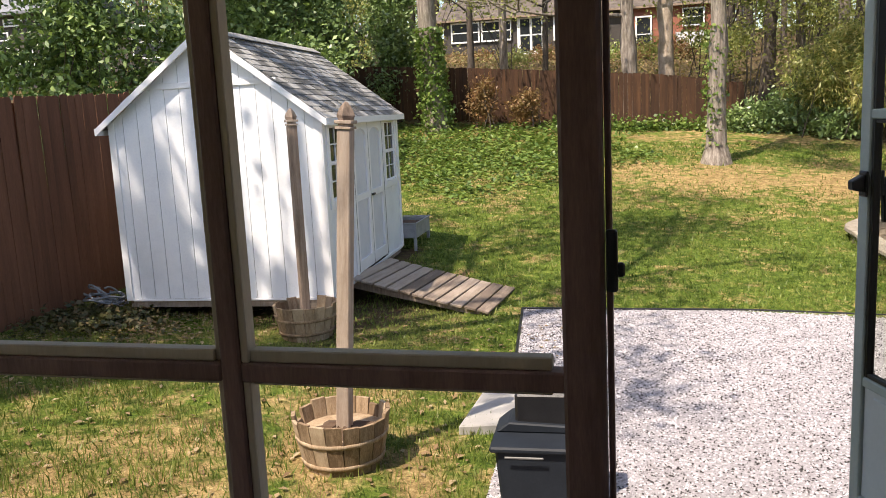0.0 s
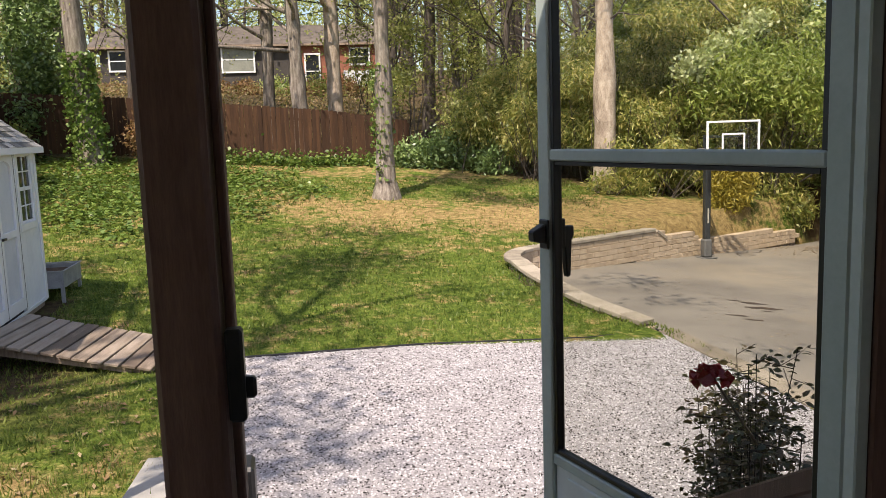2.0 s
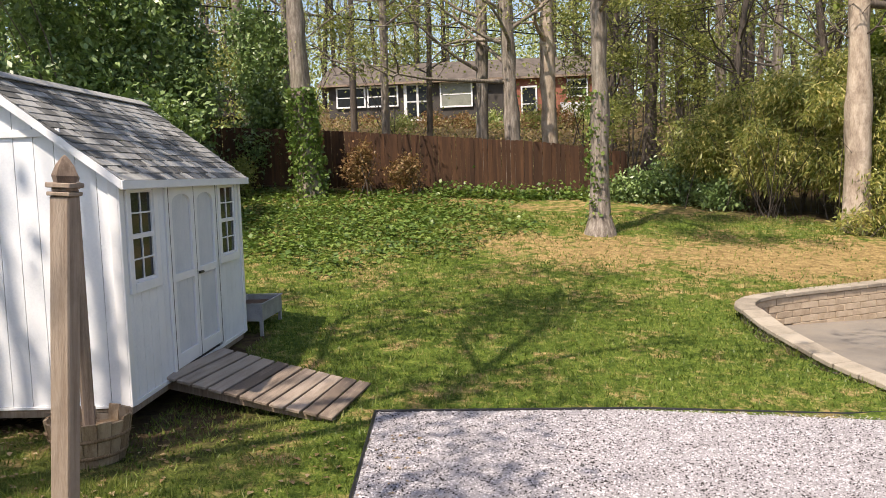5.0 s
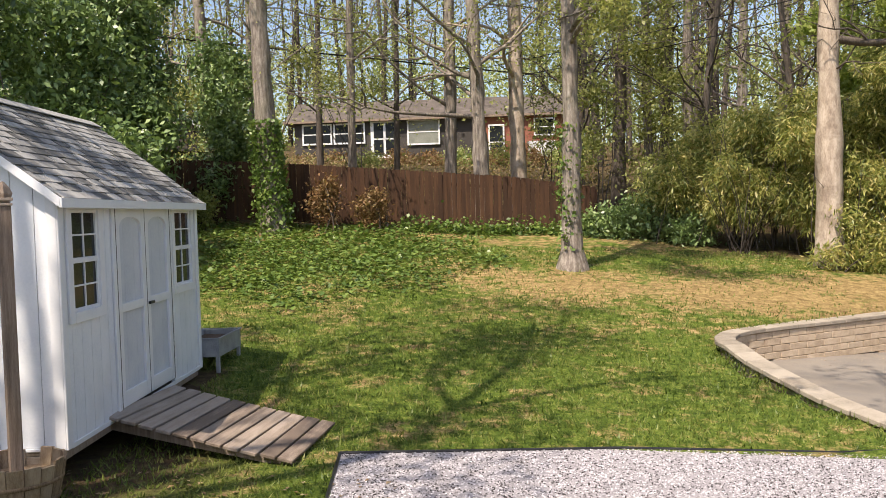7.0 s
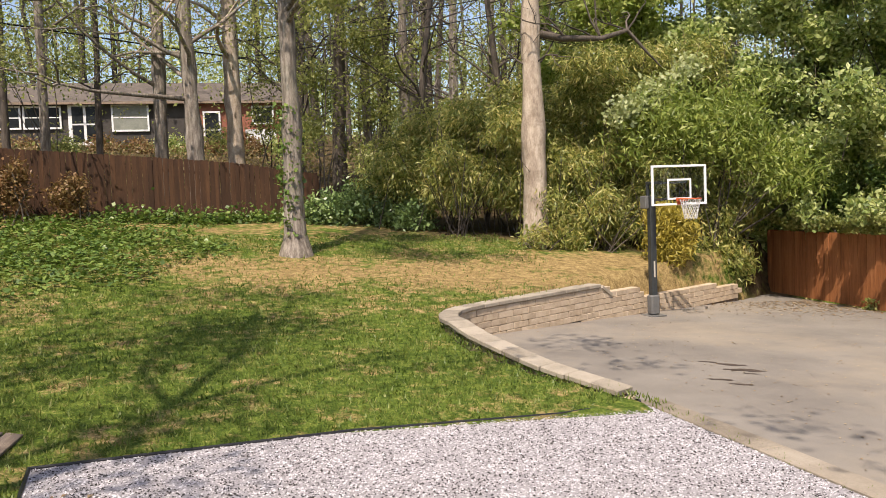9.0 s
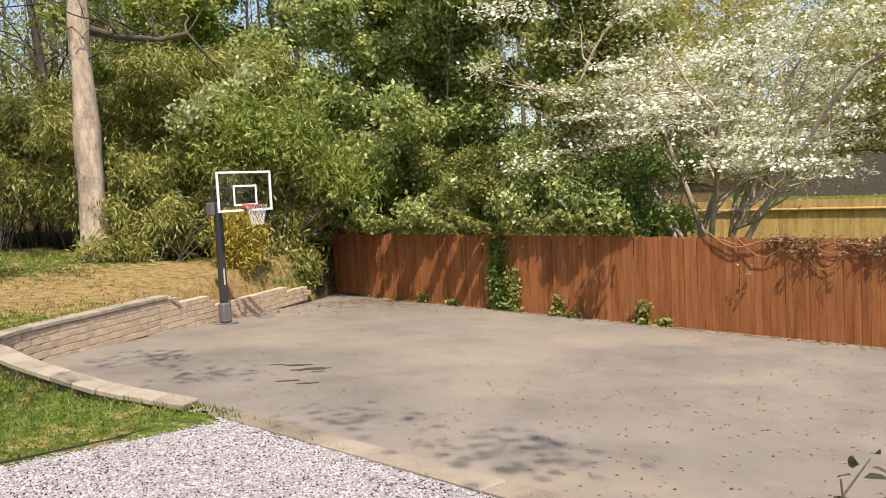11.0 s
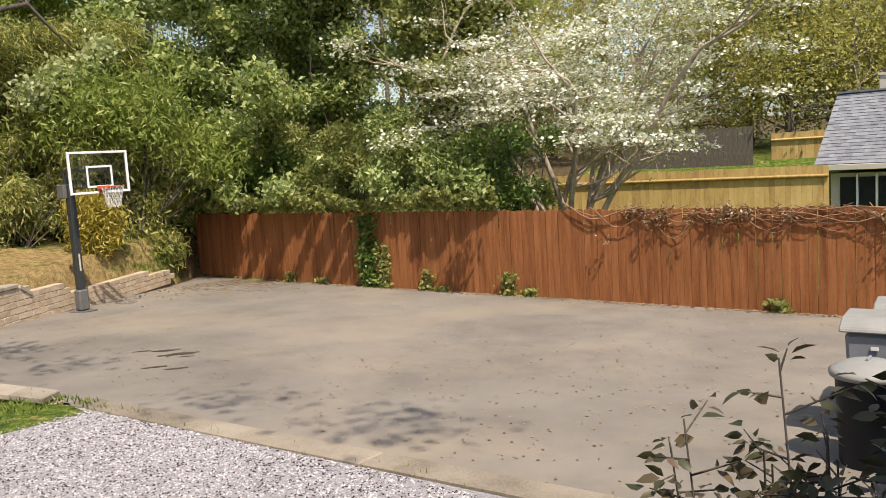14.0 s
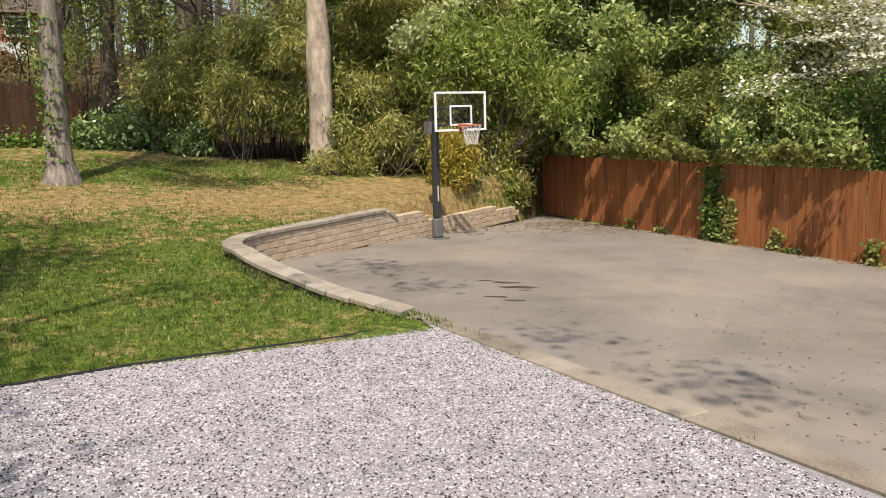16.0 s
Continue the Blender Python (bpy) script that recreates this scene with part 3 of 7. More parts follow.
g.add(P.reshape(-1, 3), (oct_f[None] + 5 * np.arange(n)[:, None, None]).reshape(-1, 3))
M["chips"] = surface("chips", [(0.0372, 0.0335, 0.0326), (0.34, 0.315, 0.326), (0.47, 0.445, 0.462), (0.605, 0.582, 0.602)], 4, 60, 0.9, 0.2, island=0.62)
tagged(part("gravel_chips", g.mesh("gravel_chips"), M["chips"]), "loose white and grey marble chips", "gravel", kind="stuff")
g = Geo()
for a, b in ((0, 1), (1, 2), (2, 3), (0, 7), (7, 6)):
    A, B = GRAVEL[a], GRAVEL[b]
    q = [A + (B - A) * s for s in np.linspace(0, 1, 9)]
    g.tube([(u[0], u[1], float(gravel_z(*u)) + 0.02) for u in q], [0.018] * 9, 6)
tagged(part("lawn_edging", g.mesh("lawn_edging"), M["black_metal"]), "thin black lawn edging strip round the gravel", "edging", kind="structure")

# curb between gravel and court, in long poured lengths
curb = empty("court_curb", (6.38, 0, 0), 3.45)
y = -6.0
for k in range(7):
    y2 = min(y + 2.1, 8.75)
    part("curb_length", prism([(0.0, -0.72), (0.34, -0.74), (0.34, -0.53), (0.015, -0.515)], 1, y + 0.006, y2 - 0.006, 0.012), M["curb"], curb)
    y = y2
tagged(curb, "weathered buff concrete curb along the asphalt court", "curb", kind="structure")
part("stepping_slab", prism([(-0.42, 3.3), (0.34, 3.5), (0.32, 4.36), (-0.38, 4.38)], 2, -0.3, -0.2, 0.012), M["concrete"])
tagged(bpy.data.objects["stepping_slab"], "pale concrete stepping slab at the edge of the gravel", "slab")

# ---- curved retaining wall of split-face blocks ----
WALL = np.array([(5.92, 8.95), (5.34, 10.0), (4.9, 11.5), (4.75, 12.8), (5.09, 13.6), (5.9, 14.16), (7.1, 14.82), (8.64, 15.72), (10.1, 16.5), (12.4, 17.72), (14.0, 18.55)])
seglen = np.linalg.norm(np.diff(WALL, axis=0), axis=1)
arc = np.concatenate([[0], np.cumsum(seglen)])
fine_s = np.linspace(0, arc[-1], 300)
wx, wy = np.interp(fine_s, arc, WALL[:, 0]), np.interp(fine_s, arc, WALL[:, 1])
for _ in range(60):
    wx[1:-1] = 0.5 * wx[1:-1] + 0.25 * (wx[:-2] + wx[2:])
    wy[1:-1] = 0.5 * wy[1:-1] + 0.25 * (wy[:-2] + wy[2:])


def wall_at(s):
    x, y = np.interp(s, fine_s, wx), np.interp(s, fine_s, wy)
    x2, y2 = np.interp(s + 0.05, fine_s, wx), np.interp(s + 0.05, fine_s, wy)
    x1, y1 = np.interp(s - 0.05, fine_s, wx), np.interp(s - 0.05, fine_s, wy)
    return float(x), float(y), math.degrees(math.atan2(y2 - y1, x2 - x1))


def wall_top(s):
    x, y, _ = wall_at(s)
    if x < 8.9:
        return float(np.interp(s, [0, 1.2, 3.6], [-0.49, -0.34, -0.03]))
    if x < 10.1:
        return -0.151
    if x < 12.9:
        return -0.393
    return -0.514


wall = empty("retaining_wall", (0, 0, 0))
tagged(wall, "low curved retaining wall of tan split-face blocks with a flat cap", "wall", kind="structure")
block_me = []
for k in range(4):
    bm = box(-0.206, -0.005, 0, 0.206, 0.2, 0.117, 0.009)
    for v in bm.verts:
        if v.co.y < 0.02:
            v.co.y += random.uniform(-0.003, 0.004)
    me = bpy.data.meshes.new("block")
    bm.to_mesh(me)
    bm.free()
    me.materials.append(M["stone"])
    block_me.append(me)
bm = box(-0.2, -0.03, 0, 0.2, 0.3, 0.075, 0.012)
cap_me = bpy.data.meshes.new("cap_stone")
bm.to_mesh(cap_me)
bm.free()
cap_me.materials.append(M["stone_cap"])
for row in range(7):
    s = 0.15 + (0.21 if row % 2 else 0)
    while s < arc[-1] - 0.1:
        x, y, a = wall_at(s)
        z = -0.03 - 0.121 * (row + 1)
        if z + 0.1 > float(court_z(x, y)) and z + 0.115 < wall_top(s) + 0.035:
            piece("block", random.choice(block_me), wall, pose(x, y, z, 0, 0, a + 180 + random.uniform(-0.3, 0.3)) @ Matrix.Rotation(math.pi, 4, "Z"))
        s += 0.418
s = 0.2
while s < arc[-1]:
    x, y, a = wall_at(s)
    if x < 8.95:
        piece("cap_stone", cap_me, wall, pose(x, y, wall_top(s) + 0.004, random.uniform(-0.5, 0.5), -math.degrees(math.atan((wall_top(s + 0.1) - wall_top(s - 0.1)) / 0.2)) + random.uniform(-0.4, 0.4), a + random.uniform(-0.7, 0.7)))
    s += 0.4
g = Geo()
ss = np.arange(0.05, arc[-1], 0.15)
for s0, s1 in zip(ss, ss[1:]):
    q = []
    for s in (s0, s1):
        x, y, a = wall_at(s)
        nx_, ny_ = -math.sin(radians(a)), math.cos(radians(a))
        for off in (0.03, 0.2):
            for zz in (-1.2, wall_top((s0 + s1) / 2) - 0.02):
                q.append((x + nx_ * off, y + ny_ * off, zz))
    g.add(q, [(0, 1, 5, 4), (2, 6, 7, 3), (1, 3, 7, 5), (0, 2, 3, 1), (4, 5, 7, 6)])
part("core", g.mesh("core"), M["joint"], wall)

# ---- fences ----
def picket_mesh(w, h, t, material, name="picket", dog=0.025):
    out = [(-w / 2, 0), (w / 2, 0), (w / 2, h - dog), (w / 2 - dog, h), (-w / 2 + dog, h), (-w / 2, h - dog)]
    bm = prism(out, 1, -t / 2, t / 2)
    me = bpy.data.meshes.new(name)
    bm.to_mesh(me)
    bm.free()
    me.materials.append(material)
    return me


def fence(name, path, height, material, label, base, step=0.144, gap_every=0, turn=0.6):
    """Upright boards along a line, posts and two rails behind."""
    f = empty(name, (0, 0, 0))
    tagged(f, label, "fence", kind="structure")
    path = np.asarray(path, float)
    sl = np.linalg.norm(np.diff(path, axis=0), axis=1)
    ar = np.concatenate([[0], np.cumsum(sl)])
    mes = [picket_mesh(0.138, height, 0.018, material) for _ in range(1)]
    nb = int(ar[-1] / step)
    rail_g = Geo()
    prev = None
    for i in range(nb):
        s = (i + 0.5) * step
        x, y = np.interp(s, ar, path[:, 0]), np.interp(s, ar, path[:, 1])
        k = min(np.searchsorted(ar, s, side="right") - 1, len(sl) - 1)
        d = path[k + 1] - path[k]
        a = math.degrees(math.atan2(d[1], d[0]))
        z = base(x, y)
        piece("picket", mes[0], f, pose(x, y, z + random.uniform(-0.012, 0.012), random.uniform(-0.5, 0.5), random.uniform(-turn, turn) * 0.5, a + random.uniform(-1, 1)))
    for i in range(int(ar[-1] / 2.4) + 2):
        s = min(i * 2.4, ar[-1])
        x, y = np.interp(s, ar, path[:, 0]), np.interp(s, ar, path[:, 1])
        k = min(np.searchsorted(ar, s, side="right") - 1, len(sl) - 1)
        d = (path[k + 1] - path[k]) / sl[k]
        nrm = np.array([-d[1], d[0]]) * (-1 if name == "fence_side" else 1)
        q = np.array([x, y]) + nrm * 0.085
        z = base(x, y)
        if prev is not None:
            for hz in (0.3, height - 0.35):
                rail_g.tube([(*prev[:2], prev[2] + hz), (*q, z + hz)], [0.045, 0.045], 4)
        prev = (q[0], q[1], z)
        part("post", box(q[0] - 0.04, q[1] - 0.04, z - 0.3, q[0] + 0.04, q[1] + 0.04, z + height - 0.08), material, f)
    part("rail", rail_g.mesh("rail"), material, f)
    return f


fence("fence_side", [(15.98, -7.5), (15.98, 20.2)], 1.83, M["fence_red"], "red-brown stained board fence along the asphalt court", lambda x, y: -1.1)
fence("fence_back", [(-17.5, 24.2), (-9, 24.9), (4.0, 25.4)], 1.83, M["fence_brown_shaded"], "brown stained board fence at the back of the lawn, darkened in colour for tree shade", lambda x, y: float(np.interp(x, [-17.5, -8.5, -6, 1.4, 4.6], [2.6, 2.25, 2.1, 1.45, 0.95])), step=0.1435)
fence("fence_left", [(-6.56, 1.0), (-6.53, 11.2)], 2.92, M["fence_tall"], "tall dark brown board fence beside the white shed", lambda x, y: -0.06 + 0.03 * max(0, y - 6))

# ---- white garden shed ----
SHED = empty("garden_shed", (-2.71, 6.34, 0.05), 4.03)
tagged(SHED, "white painted wooden garden shed with a grey shingle roof", "shed")
SW, SL, SB, SE = 2.8, 3.98, 0.14, 2.4   # width, length, floor, eave
RIDGE = (-SW / 2, 3.46)
slope = (RIDGE[1] - SE) / (SW / 2)


def roof_under(x):
    return RIDGE[1] - abs(x - RIDGE[0]) * slope - 0.0


part("floor_frame", box(-SW + 0.03, 0.03, SB - 0.12, -0.03, SL - 0.03, SB), M["wood_grey"], SHED, "weathered timber skids")
part("inner_lining", boxes([(-SW + 0.05, 0.06, SB, -SW + 0.07, SL - 0.06, SE), (-SW + 0.05, SL - 0.07, SB, -0.07, SL - 0.05, SE), (-SW + 0.05, 0.05, SB, -0.07, 0.07, SE), (-SW + 0.05, 0.05, SB, -0.08, SL - 0.05, SB + 0.02)], 0), M["house_dark"], SHED)
# gable boards, each cut to the roof
nb = 14
for i in range(nb):
    for yy, sgn in ((0.0, -1), (SL, 1)):
        xa, xb = -SW + i * SW / nb, -SW + (i + 1) * SW / nb
        out = [(xa + 0.0035, SB), (xb - 0.0035, SB)]
        mid = [(xb - 0.0035, roof_under(xb) - 0.005)]
        if xa < RIDGE[0] < xb:
            mid.append((RIDGE[0], RIDGE[1] - 0.005))
        out += mid + [(xa + 0.0035, roof_under(xa) - 0.005)]
        part("siding_board", prism(out, 1, yy - 0.001 if sgn < 0 else yy - 0.02, yy + 0.02 if sgn < 0 else yy), M["white_paint"], SHED)
# dark sheets added behind the siding gaps to draw the groove shadows
part("groove_backing", prism([(-SW + 0.01, SB + 0.01), (-0.02, SB + 0.01), (-0.02, SE - 0.02), (RIDGE[0], RIDGE[1] - 0.03), (-SW + 0.01, SE - 0.02)], 1, 0.012, 0.05), M["house_dark"], SHED)
part("front_backing", boxes([(-0.05, 0.02, SB, -0.0215, SL - 0.02, 1.31)], 0), M["house_dark"], SHED)
for i in range(20):
    ya, yb = i * SL / 20, (i + 1) * SL / 20
    part("siding_board", box(-SW, ya + 0.003, SB, -SW + 0.02, yb - 0.003, SE, 0), M["white_paint"], SHED)
# front wall: boards round the two windows and the door
D0, D1 = 1.2, 2.84
WIN = ((0.225, 0.805, 1.32, 2.26), (3.05, 3.7, 1.32, 2.26))


def front_board(ya, yb, za, zb):
    k = max(1, round((yb - ya) / 0.2))
    for i in range(k):
        part("siding_board", box(-0.02, ya + (yb - ya) * i / k + 0.003, za, 0.0, ya + (yb - ya) * (i + 1) / k - 0.003, zb, 0.0), M["white_paint"], SHED)


front_board(0, D0, SB, 1.31)
front_board(D1, SL, SB, 1.31)
for ya, yb in ((0, 0.225), (0.805, D0), (D1, 3.05), (3.7, SL)):
    front_board(ya, yb, 1.31, SE)
for ya, yb in ((0.225, 0.805), (3.05, 3.7)):
    front_board(ya, yb, 2.25, SE)
front_board(D0, D1, 2.29, SE)
# corner boards, sill boards and frieze
for x0, y0 in ((-0.09, -0.022), (-SW - 0.004, -0.022)):
    part("corner_board", box(x0, y0, SB - 0.02, x0 + 0.094, y0 + 0.02, SE + (0.03 if x0 > -1 else 0.03)), M["white_trim"], SHED)
for y0 in (-0.02, SL - 0.08):
    part("corner_board", box(0.002, y0, SB - 0.02, 0.022, y0 + 0.1, SE - 0.02), M["white_trim"], SHED)
part("base_board", box(0.002, 0.08, SB - 0.03, 0.018, SL - 0.08, SB + 0.02), M["white_trim"], SHED)
part("base_board", box(-SW + 0.09, -0.02, SB - 0.03, -0.09, -0.003, SB + 0.0), M["white_trim"], SHED)
part("gable_band", box(-SW + 0.52, -0.024, 2.8, -0.52, -0.003, 2.875), M["white_trim"], SHED)
# windows
for ya, yb, za, zb in WIN:
    w = part("window", boxes([(0.003, ya - 0.1, za - 0.1, 0.03, ya, zb + 0.07), (0.003, yb, za - 0.1, 0.03, yb + 0.1, zb + 0.07), (0.003, ya, zb, 0.03, yb, zb + 0.07), (0.003, ya, za - 0.1, 0.034, yb, za)]), M["white_trim"], SHED)
    ym, zm = (ya + yb) / 2, (za + zb) / 2
    part("sash", boxes([(-0.02, ya, zm - 0.025, 0.012, yb, zm + 0.025), (-0.02, ya, za, 0.008, ya + 0.03, zb), (-0.02, yb - 0.03, za, 0.008, yb, zb), (-0.02, ya + 0.03, za, 0.008, yb - 0.03, za + 0.03), (-0.02, ya + 0.03, zb - 0.03, 0.008, yb - 0.03, zb)], 0.002), M["white_trim"], w)
    part("muntin", boxes([(-0.015, ym - 0.008, za + 0.03, 0.004, ym + 0.008, zb - 0.03), (-0.015, ya + 0.03, za + (zm - za) / 2 - 0.008, 0.003, yb - 0.03, za + (zm - za) / 2 + 0.008), (-0.015, ya + 0.03, zm + (zb - zm) / 2 - 0.008, 0.003, yb - 0.03, zm + (zb - zm) / 2 + 0.008)], 0.001), M["white_trim"], w)
    part("pane", box(-0.013, ya + 0.01, za + 0.01, -0.009, yb - 0.01, zb - 0.01, 0), M["dark_pane"], w, "dark glass panes")
# double door with arched panels
dm = (D0 + D1) / 2
part("door_casing", boxes([(0.003, D0 - 0.07, SB + 0.02, 0.03, D0, 2.29), (0.003, D1, SB + 0.02, 0.03, D1 + 0.07, 2.29), (0.003, D0 - 0.07, 2.29, 0.03, D1 + 0.07, 2.35)]), M["white_trim"], SHED)
for ya, yb, hand in ((D0 + 0.006, dm - 0.004, 1), (dm + 0.004, D1 - 0.006, -1)):
    k = 3
    d = part("door", boxes([(-0.019, ya + (yb - ya) * i / k + 0.002, 0.21, -0.004, ya + (yb - ya) * (i + 1) / k - 0.002, 2.28) for i in range(k)], 0.0), M["panel_recess_shade"], SHED)
    for q in (ya, yb - 0.1):
        part("stile", box(-0.003, q, 0.2, 0.0285, q + 0.1, 2.28), M["white_trim"], d)
    part("bottom_rail", box(-0.003, ya + 0.1, 0.2, 0.0275, yb - 0.1, 0.36), M["white_trim"], d)
    part("lock_rail", box(-0.003, ya + 0.1, 1.19, 0.0275, yb - 0.1, 1.28), M["white_trim"], d)
    a0, a1 = ya + 0.1, yb - 0.1
    out = [(a0, 2.28), (a0, 2.04)] + [(a0 + (a1 - a0) * (0.5 - 0.5 * math.cos(math.pi * i / 12)), 2.06 + 0.13 * math.sin(math.pi * i / 12) ** 0.8) for i in range(13)] + [(a1, 2.04), (a1, 2.28)]
    part("arched_rail", prism(out, 0, -0.003, 0.0275), M["white_trim"], d)
# thin dark strips over the joints paint the shadow gaps of the doors
part("weatherstrip", boxes([(0.0305, D0 - 0.006, 0.2, 0.0325, D0 + 0.006, 2.285), (0.0305, D1 - 0.006, 0.2, 0.0325, D1 + 0.006, 2.285), (0.0305, D0 + 0.006, 2.277, 0.0325, D1 - 0.006, 2.289), (0.029, dm - 0.004, 0.2, 0.031, dm + 0.004, 2.277)], 0), M["house_dark"], SHED, "dark strips standing in for the shadow gap round the doors")
part("door_handle", box(0.022, dm + 0.03, 1.2, 0.06, dm + 0.16, 1.23, 0.006), M["black_metal"], SHED, "black latch handle")
# roof
OV, OVG = 0.1, 0.14
for sgn in (1, -1):
    ex = RIDGE[0] + sgn * (SW / 2 + OV)
    ez = SE - OV * slope
    out = [(RIDGE[0], RIDGE[1] + 0.03), (ex, ez + 0.03), (ex, ez), (RIDGE[0], RIDGE[1])]
    part("roof_deck", prism(out, 1, -OVG + 0.01, SL + OVG - 0.01), M["shingle"], SHED)
    part("fascia", box(ex - 0.01 if sgn > 0 else ex - 0.02, -OVG, ez - 0.055, ex + 0.02 if sgn > 0 else ex + 0.01, SL + OVG, ez + 0.034), M["white_trim"], SHED)
    for yy in (-OVG, SL + OVG - 0.02):
        out = [(RIDGE[0], RIDGE[1] + 0.035), (ex, ez + 0.035), (ex, ez - 0.05), (RIDGE[0], RIDGE[1] - 0.06)]
        part("rake_board", prism(out, 1, yy - 0.003, yy + 0.023), M["white_trim"], SHED)
ang = math.degrees(math.atan(slope))
tab_me = []
for w in (0.3, 0.3, 0.22):
    b = box(-0.165, -w / 2 + 0.004, 0, 0.0, w / 2 - 0.004, 0.009, 0)
    for v in b.verts:
        if v.co.x < -0.1:
            v.co.z -= 0.006
    me = bpy.data.meshes.new("shingle")
    b.to_mesh(me)
    b.free()
    me.materials.append(M["shingle"])
    tab_me.append(me)
length = math.hypot(SW / 2 + OV, (SW / 2 + OV) * slope)
rows = int(length / 0.125)
for sgn in (1, -1):
    for r in range(rows + 1):
        dist = length - r * length / rows + 0.02
        y = -OVG + (0.15 if r % 2 else 0.0)
        while y < SL + OVG - 0.06:
            x = RIDGE[0] + sgn * dist * math.cos(radians(ang))
            z = RIDGE[1] - dist * math.sin(radians(ang)) + 0.034 + 0.006
            if dist > 0.1:
                m = pose(x, min(max(y + 0.08, -OVG + 0.15), SL + OVG - 0.15), z, 0, 0, 0 if sgn > 0 else 180) @ pose(0, 0, 0, 0, ang - 1.6 + random.uniform(-0.5, 0.5), 0)
                piece("shingle", random.choice(tab_me), SHED, m)
            y += 0.3
part("ridge_cap", prism([(RIDGE[0], RIDGE[1] + 0.062), (RIDGE[0] + 0.14, RIDGE[1] - 0.02), (RIDGE[0] + 0.14, RIDGE[1] - 0.03), (RIDGE[0], RIDGE[1] + 0.04), (RIDGE[0] - 0.14, RIDGE[1] - 0.03), (RIDGE[0] - 0.14, RIDGE[1] - 0.02)], 1, -OVG, SL + OVG), M["shingle"], SHED)

# ramp of loose boards
rp = empty("shed_ramp", (-2.79, 8.02, 0.0), -5.0)
tagged(rp, "weathered plank ramp leading down from the shed doors", "ramp")
x0, z0, x1, z1 = 0.0, 0.23, 1.98, -0.2
nr = 11
ra = math.degrees(math.atan2(z0 - z1, x1 - x0))
bm = box(-0.079, -0.74, -0.035, 0.079, 0.74, 0.0, 0.006)
plank_me = bpy.data.meshes.new("plank")
bm.to_mesh(plank_me)
bm.free()
plank_me.materials.append(M["wood_ramp"])
for i in range(nr):
    s = (i + 0.5) / nr
    sag = -0.02 * math.sin(s * math.pi)
    piece("plank", plank_me, rp, pose(x0 + (x1 - x0) * s, random.uniform(-0.02, 0.02), z0 + (z1 - z0) * s + sag + 0.03, 0, ra, random.uniform(-1, 1)))
for yy in (-0.64, 0.64):
    part("stringer", prism([(x0, z0 - 0.01), (x1, z1 - 0.01), (x1 - 0.1, z1 - 0.06), (x0, z0 - 0.14)], 1, yy - 0.02, yy + 0.02), M["wood_grey"], rp)

# raised planter table beside the shed
pt = empty("planter_table", (-3.08, 10.98, float(lawn_z(-3.0, 11.0)) - 0.02), 2)
tagged(pt, "pale grey trough planter on four legs beside the shed", "planter")
PX, PYL = 0.28, 0.52
for w in ((-PX, -PYL, 0.2, -PX + 0.02, PYL, 0.45), (PX - 0.02, -PYL, 0.2, PX, PYL, 0.45), (-PX + 0.02, -PYL, 0.2, PX - 0.02, -PYL + 0.02, 0.45), (-PX + 0.02, PYL - 0.02, 0.2, PX - 0.02, PYL, 0.45)):
    part("trough_side", box(*w, 0.003), M["zinc"], pt)
part("trough_floor", box(-PX + 0.02, -PYL + 0.02, 0.2, PX - 0.02, PYL - 0.02, 0.22, 0.0), M["zinc"], pt)
for w in ((-PX - 0.02, -PYL - 0.02, 0.452, PX + 0.02, -PYL + 0.01, 0.467), (-PX - 0.02, PYL - 0.01, 0.452, PX + 0.02, PYL + 0.02, 0.467), (-PX - 0.02, -PYL + 0.011, 0.452, -PX + 0.01, PYL - 0.011, 0.467), (PX - 0.01, -PYL + 0.011, 0.452, PX + 0.02, PYL - 0.011, 0.467)):
    part("rim", box(*w, 0.003), M["zinc"], pt)
part("soil", box(-PX + 0.02, -PYL + 0.02, 0.34, PX - 0.02, PYL - 0.02, 0.38, 0.0), M["soil"], pt)
for x in (-PX + 0.03, PX - 0.03):
    for y in (-PYL + 0.03, PYL - 0.03):
        part("leg", box(x - 0.025, y - 0.025, -0.12, x + 0.025, y + 0.025, 0.2), M["zinc"], pt)

